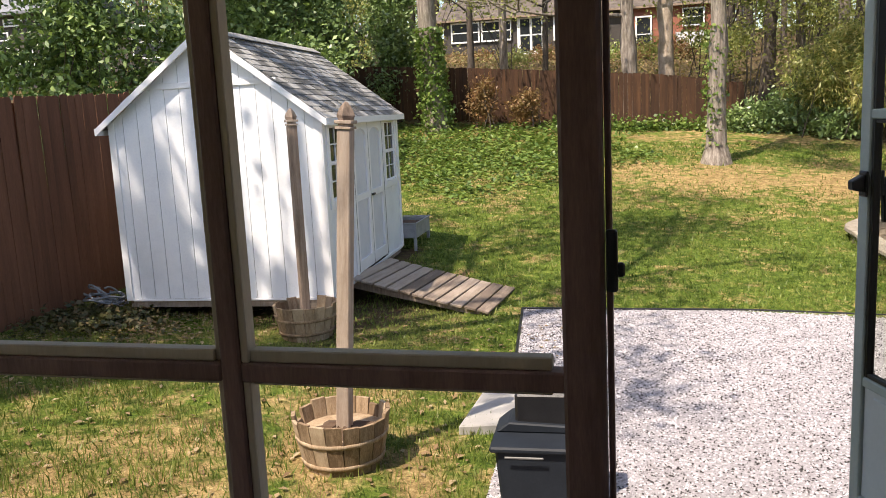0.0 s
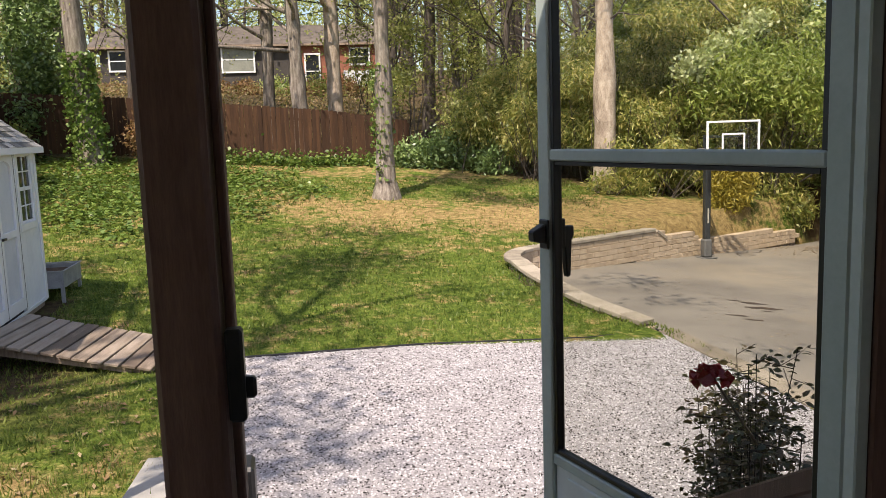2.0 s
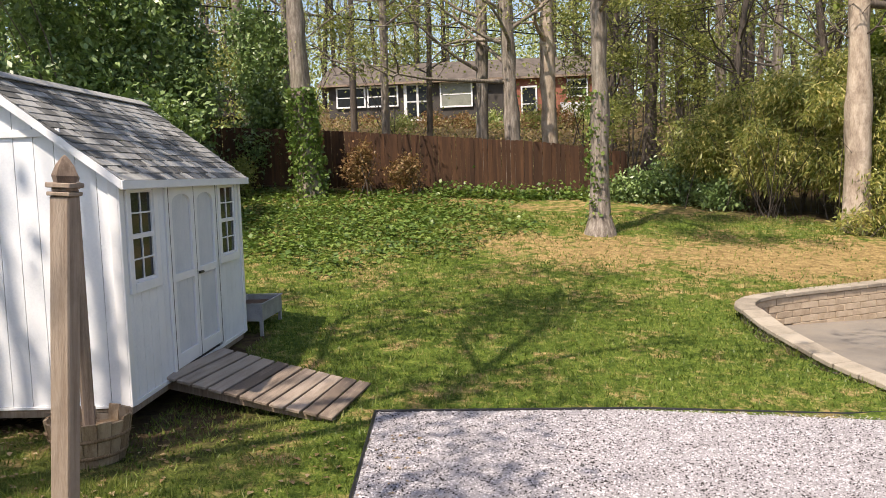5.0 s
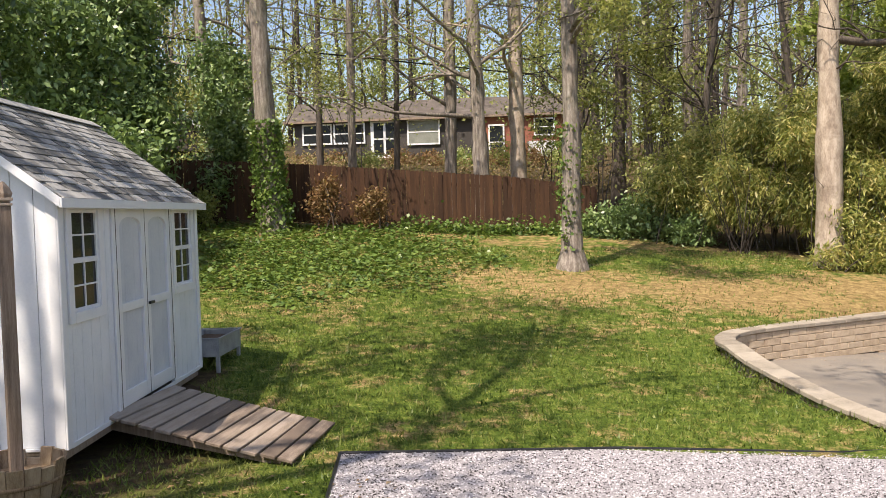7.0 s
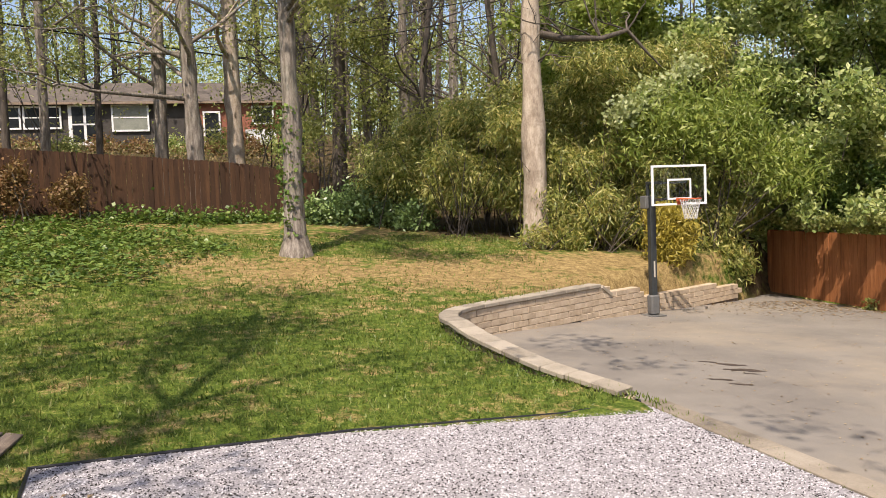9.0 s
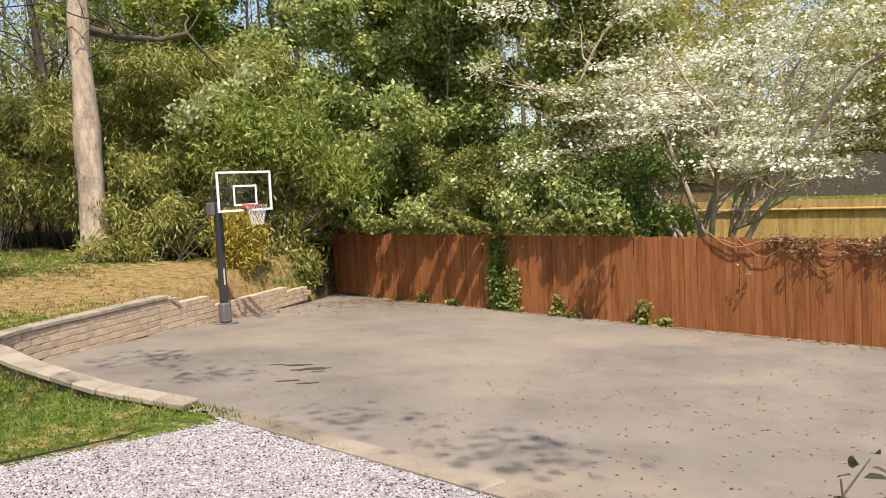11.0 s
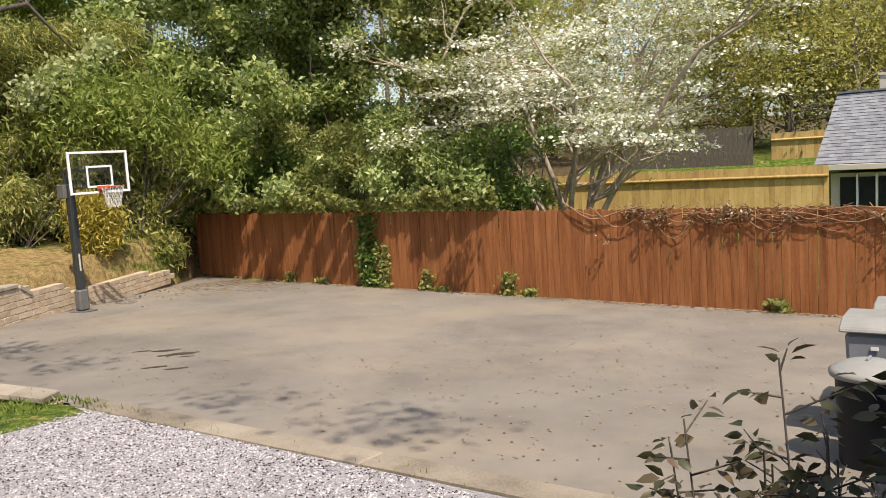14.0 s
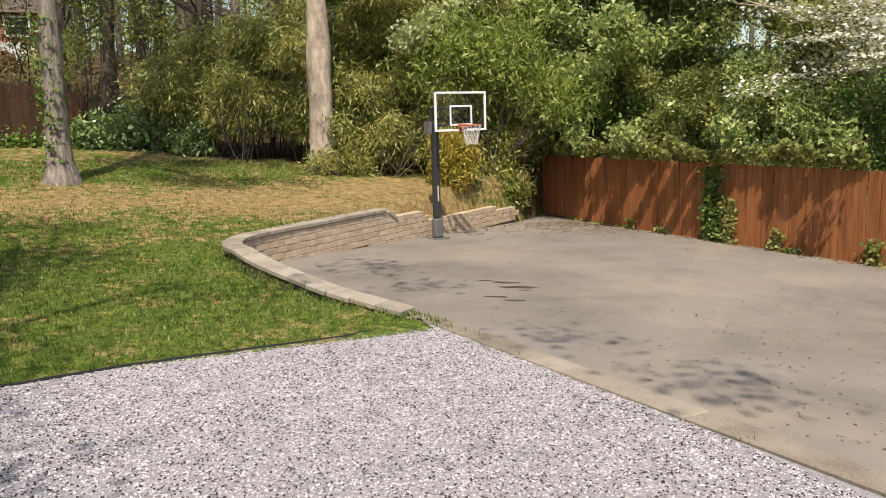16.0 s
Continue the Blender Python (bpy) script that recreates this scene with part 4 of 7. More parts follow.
# half-barrel tubs with a finial post in each
def barrel_post(x, y, zg, rim, tip, turn, lean=0.0):
    b = empty("barrel_planter", (x, y, zg), turn)
    n = 18
    r0, r1, h = 0.30, 0.385, rim - zg
    for i in range(n):
        hh = h + random.uniform(-0.03, 0.012) - (0.07 if i in (3, 9) else 0)
        a0, a1 = 2 * math.pi * (i + 0.03) / n, 2 * math.pi * (i + 0.97) / n
        bm = bmesh.new()
        vs = []
        for rr, zz in ((r0, 0), (r0 + (r1 - r0) * 0.6, h * 0.55), (r1, hh)):
            for t in (0, -0.028):
                for a in (a0, a1):
                    vs.append(bm.verts.new(((rr + t) * math.cos(a), (rr + t) * math.sin(a), zz)))
        for k in (0, 4):
            q = vs[k:k + 8]
            for f in ((0, 1, 5, 4), (3, 2, 6, 7), (2, 0, 4, 6), (1, 3, 7, 5)):
                bm.faces.new([q[j] for j in f])
        bm.faces.new([vs[8], vs[9], vs[11], vs[10]])
        bmesh.ops.recalc_face_normals(bm, faces=bm.faces)
        part("stave", bm, M["barrel_wood"], b)
    for zz in (0.09, h * 0.62):
        rr = r0 + (r1 - r0) * (zz / h) + 0.006
        part("hoop", lathe([(rr - 0.004, zz - 0.018), (rr + 0.002, zz - 0.016), (rr + 0.005, zz + 0.016), (rr, zz + 0.018)], 28), M["barrel_wood"], b, "flat wooden hoop", True)
    part("soil", lathe([(0.28, h - 0.26), (0.315, h - 0.19), (0.25, h - 0.15), (0.16, h - 0.14), (0.04, h - 0.12)], 20, 0.025), M["soil"], b)
    tagged(b, "weathered half-barrel tub holding a timber post", "planter", "half-barrel tubs")
    p = empty("finial_post", (x, y, zg), turn + 8)
    p.rotation_euler = (0, radians(lean), radians(turn + 8))
    top = tip - zg
    part("shaft", box(-0.052, -0.052, 0.06, 0.052, 0.052, top - 0.2, 0.008), M["wood_grey"], p)
    part("collar", boxes([(-0.062, -0.062, top - 0.2, 0.062, 0.062, top - 0.18), (-0.045, -0.045, top - 0.18, 0.045, 0.045, top - 0.16), (-0.066, -0.066, top - 0.16, 0.066, 0.066, top - 0.135)]), M["wood_grey"], p)
    part("finial", lathe([(0.06, top - 0.135), (0.072, top - 0.1), (0.05, top - 0.05), (0.018, top - 0.01), (0.004, top)], 4), M["wood_grey"], p, "carved pointed finial")
    tagged(p, "weathered square timber post with a carved finial, set in a tub", "post", "finial posts")


barrel_post(-1.18, 2.6, -0.27, 0.17, 2.53, -8, 4.3)
barrel_post(-2.84, 5.78, -0.16, 0.25, 2.54, 30)

# ---- basketball goal ----
hz = float(court_z(10.16, 16.11))
goal = empty("basketball_goal", (10.16, 16.11, hz), 5.2)
tagged(goal, "in-ground basketball goal with a clear backboard and black pole", "basketball hoop")
part("base_plate", box(-0.2, -0.2, 0.0, 0.2, 0.2, 0.025), M["grey_metal"], goal)
part("pole", box(-0.07, -0.07, 0.02, 0.07, 0.07, 2.62, 0.012), M["pole_metal"], goal)
part("pole_pad", box(-0.105, -0.105, 0.03, 0.105, 0.105, 0.46, 0.03), M["grey_metal"], goal, "grey foot sleeve")
part("rule_sticker", box(-0.018, -0.075, 0.85, 0.018, -0.0715, 1.2, 0), M["siding_cream"], goal, "pale height-scale strip")
part("support_arm", boxes([(-0.03, -0.42, 2.5, 0.03, 0.28, 2.56), (-0.03, -0.42, 2.86, 0.03, 0.16, 2.92), (-0.03, 0.1, 2.5, 0.03, 0.16, 2.9)]), M["pole_metal"], goal)
part("crank_box", box(-0.16, -0.02, 2.34, -0.07, 0.2, 2.62, 0.015), M["grey_metal"], goal)
B0, B1, BZ0, BZ1, BY = -0.32, 1.05, 2.4, 3.25, -0.5
BX = (B0 + B1) / 2
part("brace", boxes([(0.0, -0.46, 2.52, 0.6, -0.42, 2.56), (0.0, -0.46, 2.86, 0.6, -0.42, 2.9)]), M["pole_metal"], goal)
board = part("backboard", box(B0 + 0.02, BY - 0.006, BZ0 + 0.02, B1 - 0.02, BY + 0.006, BZ1 - 0.02, 0), M["glass"], goal, "clear acrylic backboard")
board.visible_shadow = False
part("board_frame", boxes([(B0, BY - 0.02, BZ0, B0 + 0.045, BY + 0.02, BZ1), (B1 - 0.045, BY - 0.02, BZ0, B1, BY + 0.02, BZ1), (B0 + 0.045, BY - 0.02, BZ0, B1 - 0.045, BY + 0.02, BZ0 + 0.045), (B0 + 0.045, BY - 0.02, BZ1 - 0.045, B1 - 0.045, BY + 0.02, BZ1)]), M["white_trim"], goal, "white board frame")
part("target_square", boxes([(BX - 0.3, BY - 0.011, BZ0 + 0.12, BX - 0.255, BY - 0.007, BZ0 + 0.56), (BX + 0.255, BY - 0.011, BZ0 + 0.12, BX + 0.3, BY - 0.007, BZ0 + 0.56), (BX - 0.255, BY - 0.011, BZ0 + 0.12, BX + 0.255, BY - 0.007, BZ0 + 0.16), (BX - 0.255, BY - 0.011, BZ0 + 0.52, BX + 0.255, BY - 0.007, BZ0 + 0.56)], 0), M["white_trim"], goal, "white aiming square")
g = Geo()
rc = (BX, BY - 0.38)
RZ = BZ0 + 0.13
ring = [(rc[0] + 0.228 * math.cos(a), rc[1] + 0.228 * math.sin(a), RZ) for a in np.linspace(0, 2 * np.pi, 33)]
g.tube(ring, [0.012] * 33, 6)
part("rim", g.mesh("rim"), M["orange_metal"], goal, "orange steel rim")
part("rim_bracket", boxes([(BX - 0.1, BY - 0.16, RZ - 0.05, BX + 0.1, BY - 0.012, RZ + 0.02), (BX - 0.07, BY - 0.05, RZ - 0.12, BX + 0.07, BY - 0.012, RZ - 0.05)]), M["orange_metal"], goal)
g = Geo()
for k in range(12):
    for sg in (1, -1):
        pts = []
        for s in np.linspace(0, 1, 7):
            a = 2 * math.pi * k / 12 + sg * s * 1.05
            r = 0.225 - 0.1 * s ** 0.7
            pts.append((rc[0] + r * math.cos(a), rc[1] + r * math.sin(a), RZ - 0.42 * s))
        g.tube(pts, [0.0055] * 7, 4)
part("net", g.mesh("net"), M["net_cord"], goal, "white cord net")

# ---- screened porch and house behind the camera ----
PF = 1.1     # porch floor
PY = -1.36   # line of the screen wall
tagged(part("floor", box(-4.2, -6.2, PF - 0.14, 2.9, PY + 0.07, PF, 0.004), M["wood_grey"]), "dark boarded porch floor", "floor", kind="structure")
tagged(part("ceiling", box(-4.3, -6.2, 3.5, 2.95, PY + 0.3, 3.58, 0.004), M["white_trim"]), "white painted porch ceiling", "ceiling", kind="structure")
tagged(part("wall_south", box(-4.3, -6.3, -0.4, 9.0, -6.2, 4.4, 0), M["siding_cream"]), "cream house wall behind the porch", "wall", kind="structure")
tagged(part("wall_west", boxes([(-4.3, -6.2, -0.4, -4.2, PY - 0.04, 1.5), (-4.3, -6.2, 3.35, -4.2, PY - 0.04, 3.5), (-4.3, -3.9, 1.5, -4.2, -3.8, 3.35)], 0), M["porch_wood"]), "brown side wall of the porch", "wall", kind="structure")
tagged(part("wall_east", boxes([(2.9, -6.2, -0.4, 3.0, PY - 0.06, 1.6), (2.9, -6.2, 3.3, 3.0, PY - 0.06, 3.5), (2.9, -2.4, 1.6, 3.0, PY - 0.06, 3.3)], 0), M["porch_wood"]), "brown end wall of the porch", "wall", kind="structure")
tagged(part("roof", prism([(-6.6, 4.6), (PY + 0.34, 3.66), (PY + 0.34, 3.58), (-6.6, 3.58)], 0, -4.6, 3.3), M["roof_brown"]), "shallow shingled porch roof", "roof", kind="structure")
tagged(part("foundation", boxes([(-4.2, PY - 0.02, -0.45, 0.95, PY + 0.04, PF - 0.14), (2.2, PY - 0.02, -0.45, 2.9, PY + 0.04, PF - 0.14)], 0), M["house_brick"]), "brick footing below the porch", "foundation", kind="structure")

sw = empty("screen_wall", (0, 0, 0))
tagged(sw, "dark brown timber framing of the screened porch", "screen", kind="structure")
part("door_post", box(0.991, PY - 0.08, PF, 1.08, PY - 0.005, 3.5, 0.008), M["porch_wood"], sw)
part("door_stop", box(1.083, PY - 0.045, PF, 1.096, PY - 0.012, 3.42, 0.003), M["porch_wood"], sw)
STUDS = (0.185, -0.66, -1.5, -2.35, -3.2)
for x in STUDS:
    part("stud", box(x - 0.032, PY - 0.035, PF, x + 0.02, PY + 0.02, 3.5, 0.005), M["porch_wood"], sw)
xs = [-4.1] + list(STUDS[::-1]) + [0.97]
for a, b in zip(xs, xs[1:]):
    a2, b2 = a + 0.021, b - (0.033 if b < 0.9 else -0.012)
    part("mid_rail", box(a2, PY - 0.035, 1.79, b2 + (0.009 if b > 0.9 else 0), PY + 0.02, 1.838, 0.005), M["porch_wood"], sw)
    part("bottom_rail", box(a2, PY - 0.035, PF, b2, PY + 0.02, PF + 0.09, 0.005), M["porch_wood"], sw)
    part("top_plate", box(a2, PY - 0.035, 3.36, b2, PY + 0.02, 3.5, 0.005), M["porch_wood"], sw)
    for z0, z1 in ((PF + 0.09, 1.79), (1.838, 3.36)):
        lo = z0 + 0.03
        for bead in ((a2, PY - 0.028, z0, a2 + 0.02, PY + 0.018, z1), (b2 - 0.022, PY - 0.012, z0, b2, PY + 0.018, z1), (a2 + 0.02, PY - 0.02, z0, b2 - 0.022, PY + 0.018, lo), (a2 + 0.02, PY - 0.012, z1 - 0.012, b2 - 0.022, PY + 0.018, z1)):
            if bead[3] > 0.95 and bead[0] > 0.9:
                continue
            part("screen_bead", box(*bead, 0.003), M["screen_bead"], sw, "pale weathered screen bead")
part("strike_plate", boxes([(1.084, PY - 0.078, 2.03, 1.108, PY - 0.05, 2.16), (1.084, PY - 0.068, 2.06, 1.122, PY - 0.052, 2.09)], 0.004), M["black_metal"], sw, "black strike plate")
part("header", box(1.099, PY - 0.04, 3.2, 2.07, PY + 0.06, 3.5, 0.004), M["porch_wood"], sw)
tagged(part("wall_north", box(2.19, PY - 0.05, PF, 3.0, PY + 0.06, 3.5, 0.004), M["porch_wood"]), "brown boarded wall beside the storm door", "wall", kind="structure")
part("casing", box(2.062, PY - 0.05, PF, 2.189, PY - 0.012, 3.5, 0.004), M["porch_wood"], sw)
part("jamb_strip", box(2.038, PY - 0.045, PF, 2.061, PY - 0.014, 3.2, 0.003), M["door_metal"], sw, "grey-green metal door jamb")

# storm door, swung open
HINGE = (2.08, -1.33)
ddir = math.degrees(math.atan2(-0.475 - HINGE[1], 1.785 - HINGE[0]))
door = empty("storm_door", (HINGE[0], HINGE[1], PF), ddir)
tagged(door, "grey-green metal storm door standing wide open", "door")
DL, DH = 0.904, 2.06
FW = 0.05
part("frame", boxes([(0.0, -0.018, 0.02, FW, 0.018, DH), (DL - FW, -0.018, 0.02, DL, 0.018, DH), (FW, -0.018, DH - FW, DL - FW, 0.018, DH), (FW, -0.018, 0.02, DL - FW, 0.018, 0.09), (FW, -0.017, 1.236, DL - FW, 0.017, 1.265), (FW, -0.017, 0.44, DL - FW, 0.017, 0.47)], 0.004), M["door_metal"], door)
part("glazing_bar", boxes([(FW, -0.012, 0.47, FW + 0.014, 0.012, DH - FW), (DL - FW - 0.014, -0.012, 0.47, DL - FW, 0.012, DH - FW), (FW + 0.014, -0.011, 1.225, DL - FW - 0.014, 0.011, 1.236), (FW + 0.014, -0.011, 0.47, DL - FW - 0.014, 0.011, 0.483)], 0.002), M["black_metal"], door, "black glazing gasket")
part("kick_panel", boxes([(FW, -0.008, 0.09, DL - FW, 0.008, 0.44), (FW + 0.05, -0.012, 0.14, DL - FW - 0.05, 0.012, 0.42)], 0.003), M["door_panel"], door, "pale grey-blue kick panel")
for z0, z1 in ((0.484, 1.225), (1.265, DH - FW)):
    p = part("pane", box(FW + 0.01, -0.002, z0, DL - FW - 0.01, 0.002, z1, 0), M["storm_pane"] if z0 < 1 else M["clear_pane"], door, "slightly dusty clear pane")
    p.visible_shadow = False
part("handle", boxes([(DL - 0.052, 0.018, 1.012, DL - 0.012, 0.026, 1.088)], 0.003), M["black_metal"], door, "black latch plate")
part("push_button", prism([(0.027, 1.026), (0.062, 1.034), (0.064, 1.06), (0.027, 1.078)], 0, DL - 0.046, DL - 0.018, 0.003), M["black_metal"], door, "black flared latch button")
part("lever_plate", box(DL - 0.05, -0.032, 1.012, DL - 0.014, -0.018, 1.088, 0.003), M["black_metal"], door)
part("lever", prism([(-0.033, 1.068), (-0.064, 1.066), (-0.065, 1.04), (-0.058, 1.03), (-0.053, 0.935), (-0.041, 0.932), (-0.036, 1.0), (-0.033, 1.02)], 0, DL - 0.042, DL - 0.022, 0.003), M["black_metal"], door, "black tapered lever handle")
part("clip", boxes([(FW + 0.02, -0.026, 0.447, FW + 0.07, -0.017, 0.463), (DL - FW - 0.07, -0.026, 0.447, DL - FW - 0.02, -0.017, 0.463)], 0.002), M["black_metal"], door)

# steps down from the porch, with a handrail
st = empty("porch_steps", (0, 0, 0))
tagged(st, "wooden steps down from the porch door to the gravel", "steps", kind="structure")
for k in range(7):
    z = PF - 0.18 * (k + 1)
    y = PY + 0.07 + 0.3 * k
    part("tread", box(1.0, y, z - 0.05, 2.2, y + 0.32, z, 0.006), M["wood_grey"], st)
    if k < 6:
        part("riser", box(1.02, y + 0.302, z - 0.2, 2.18, y + 0.318, z - 0.05, 0), M["wood_grey"], st)
hr = empty("handrail", (2.25, 0, 0))
tagged(hr, "brown timber stair handrail with square balusters", "handrail")
part("top_rail", prism([(-1.1, 1.745), (0.42, 0.83), (0.42, 0.77), (-1.1, 1.685)], 0, -0.045, 0.045, 0.006), M["porch_wood"], hr)
part("lower_rail", prism([(-1.1, 1.2), (0.42, 0.285), (0.42, 0.24), (-1.1, 1.155)], 0, -0.03, 0.03, 0.004), M["porch_wood"], hr)
for k in range(11):
    y = -1.02 + 0.13 * k
    zt = 1.745 - 0.602 * (y + 1.1)
    part("baluster", box(-0.018, y - 0.018, zt - 0.55, 0.018, y + 0.018, zt - 0.055, 0.003), M["porch_wood"], hr)
part("newel", box(-0.045, 0.42, -0.4, 0.045, 0.51, 0.95, 0.006), M["porch_wood"], hr)

# dark lidded bin on the grass by the porch
bn = empty("storage_bin", (0.43, 2.1, -0.33), 3)
tagged(bn, "dark navy plastic refuse bin with its lid ajar", "bin")
bm = box(-0.27, -0.25, 0, 0.27, 0.25, 0.58, 0.02)
for v in bm.verts:
    k = 0.84 + 0.16 * v.co.z / 0.58
    v.co.x *= k
    v.co.y *= k
part("body", bm, M["bin_dark"], bn)
part("rim", boxes([(-0.3, -0.28, 0.56, 0.3, 0.28, 0.6)], 0.012), M["bin_dark"], bn)
part("lid", prism([(-0.29, 0.6), (0.29, 0.6), (0.25, 0.65), (-0.2, 0.67)], 1, -0.02, 0.27, 0.01), M["bin_dark"], bn)
part("hinged_flap", box(-0.16, 0.02, 0.62, 0.3, 0.26, 0.86, 0.02), M["black_metal"], bn)
part("handle", box(-0.2, -0.292, 0.53, 0.05, -0.28, 0.545, 0.004), M["grey_metal"], bn, "pale moulded grip line")

# ---- carts by the brick wall ----
def cart(x, y, turn, lid_m, body_m, label):
    z = float(court_z(x, y))
    c = empty("wheeled_cart", (x, y, z), turn)
    tagged(c, label, "trash cart", "carts by the wall")
    bm = box(-0.36, -0.3, 0.05, 0.36, 0.3, 0.62, 0.03)
    for v in bm.verts:
        k = 0.82 + 0.12 * v.co.z / 0.62
        v.co.x *= k
        v.co.y *= k
    part("body", bm, body_m, c, "dark lower body")
    bm = box(-0.36, -0.3, 0.62, 0.36, 0.3, 0.98, 0.03)
    for v in bm.verts:
        k = 0.94 + 0.06 * (v.co.z - 0.62) / 0.36
        v.co.x *= k
        v.co.y *= k
    part("collar", bm, lid_m, c, "grey upper body")
    out = [(-0.4, 0.99), (0.42, 0.99), (0.4, 1.03), (0.2, 1.085), (-0.2, 1.09), (-0.38, 1.03)]
    part("lid", prism(out, 1, -0.34, 0.34, 0.012), M["lid_white"], c, "sun-bleached pale lid")
    part("emblem", box(-0.368, 0.04, 0.845, -0.362, 0.1, 0.875, 0.0), M["siding_white"], c, "small pale emblem")
    part("handle", box(0.4, -0.25, 0.93, 0.45, 0.25, 0.97, 0.012), M["bin_dark"], c)
    for yy in (-0.3, 0.3):
        w = part("wheel", lathe([(0.02, -0.03), (0.13, -0.03), (0.14, 0.0), (0.13, 0.03), (0.02, 0.03)], 20), M["black_metal"], c)
        w.matrix_basis = pose(0.26, yy * 0.93, 0.14, 90, 0, 0)
    return c


cart(9.2, 1.12, 4, M["bin_grey"], M["bin_body"], "tall grey wheeled trash cart with a pale lid")
cart(10.15, 1.05, 6, M["bin_grey"], M["bin_body"], "second grey wheeled cart behind the first")
z = float(court_z(8.35, 1.13))
tc_ = empty("trash_can", (8.36, 1.12, z))
tagged(tc_, "round dark green trash can with a white domed lid", "trash can")
part("body", lathe([(0.2, 0.0), (0.215, 0.03), (0.245, 0.7), (0.27, 0.71), (0.27, 0.74)], 28), M["bin_dark"], tc_, "", True)
part("lid", lathe([(0.285, 0.72), (0.29, 0.76), (0.26, 0.78), (0.17, 0.825), (0.06, 0.845), (0.01, 0.845)], 28), M["lid_white"], tc_, "white domed lid", True)
part("lid_grip", box(-0.06, -0.012, 0.84, 0.06, 0.012, 0.865, 0.006), M["bin_grey"], tc_)
for sg in (-1, 1):
    part("handle", box(-0.05, sg * 0.265 - 0.015, 0.5, 0.05, sg * 0.265 + 0.015, 0.54, 0.008), M["bin_dark"], tc_)

# brick wall: a capped stretch beside the carts and a shaded face across its end
bw = empty("brick_wall", (0, 0, 0))
tagged(bw, "low weathered red brick wall with a soldier-course cap", "wall", kind="structure")
part("mortar_core", boxes([(6.3, 0.4, -0.8, 11.0, 0.55, 0.04)], 0), M["mortar"], bw)
part("mortar_core", boxes([(8.66, -4.0, -0.9, 8.9, 0.33, 0.0)], 0), M["mortar"], bw)
bk = bpy.data.meshes.new("brick")
b = box(-0.1, -0.05, -0.0325, 0.1, 0.05, 0.0325, 0.005)
b.to_mesh(bk)
b.free()
bk.materials.append(M["brick"])
for i in range(62):
    piece("brick", bk, bw, pose(6.34 + i * 0.0755, 0.475, 0.07, random.uniform(-0.6, 0.6), 0, 90 + random.uniform(-1, 1)) @ Matrix.Diagonal((1.05, 0.66, 0.95, 1)))
for r in range(10):
    for i in range(12):
        yy = 0.24 - i * 0.21 - (0.105 if r % 2 else 0)
        piece("brick", bk, bw, pose(8.64, yy, -0.72 + r * 0.075, 0, 0, 90 + random.uniform(-0.5, 0.5)))
for r in range(9):
    for i in range(20):
        piece("brick", bk, bw, pose(6.4 + i * 0.21 + (0.105 if r % 2 else 0), 0.41, -0.62 + r * 0.075, 0, 0, random.uniform(-0.5, 0.5)))

# ---- trees and shrubs ----
def bent(base, top, n=9, sway=0.15):
    base, top = np.asarray(base, float), np.asarray(top, float)
    s = np.linspace(0, 1, n)[:, None]
    p = base + (top - base) * s
    off = np.cumsum(rng.normal(size=(n, 3)) * sway * np.linalg.norm(top - base) / n, axis=0)
    off -= off[0]
    p[:, :2] += (off * s)[:, :2]
    return p


def branch(g, start, d, length, r, depth, tips, spread=0.7, up=0.2, seg=5, low=-50.0):
    d = np.asarray(d, float)
    d /= np.linalg.norm(d)
    n = 5
    pts = [np.asarray(start, float)]
    for i in range(n - 1):
        d = d + rng.normal(size=3) * 0.18 + np.array([0, 0, up * 0.12])
        if pts[-1][2] < low + 0.8:
            d[2] = abs(d[2]) + 0.1
        d /= np.linalg.norm(d)
        pts.append(pts[-1] + d * length / (n - 1))
    g.tube(pts, np.linspace(r, r * 0.45, n), seg)
    if depth <= 0:
        tips.append(pts[-1])
        tips.append(pts[-2])
        return
    for k in range(rng.integers(2, 4)):
        at = pts[rng.integers(2, n)]
        nd = d + rng.normal(size=3) * spread
        branch(g, at, nd, length * rng.uniform(0.5, 0.75), r * 0.45, depth - 1, tips, spread, up, max(3, seg - 1), low)
    tips.append(pts[-1])


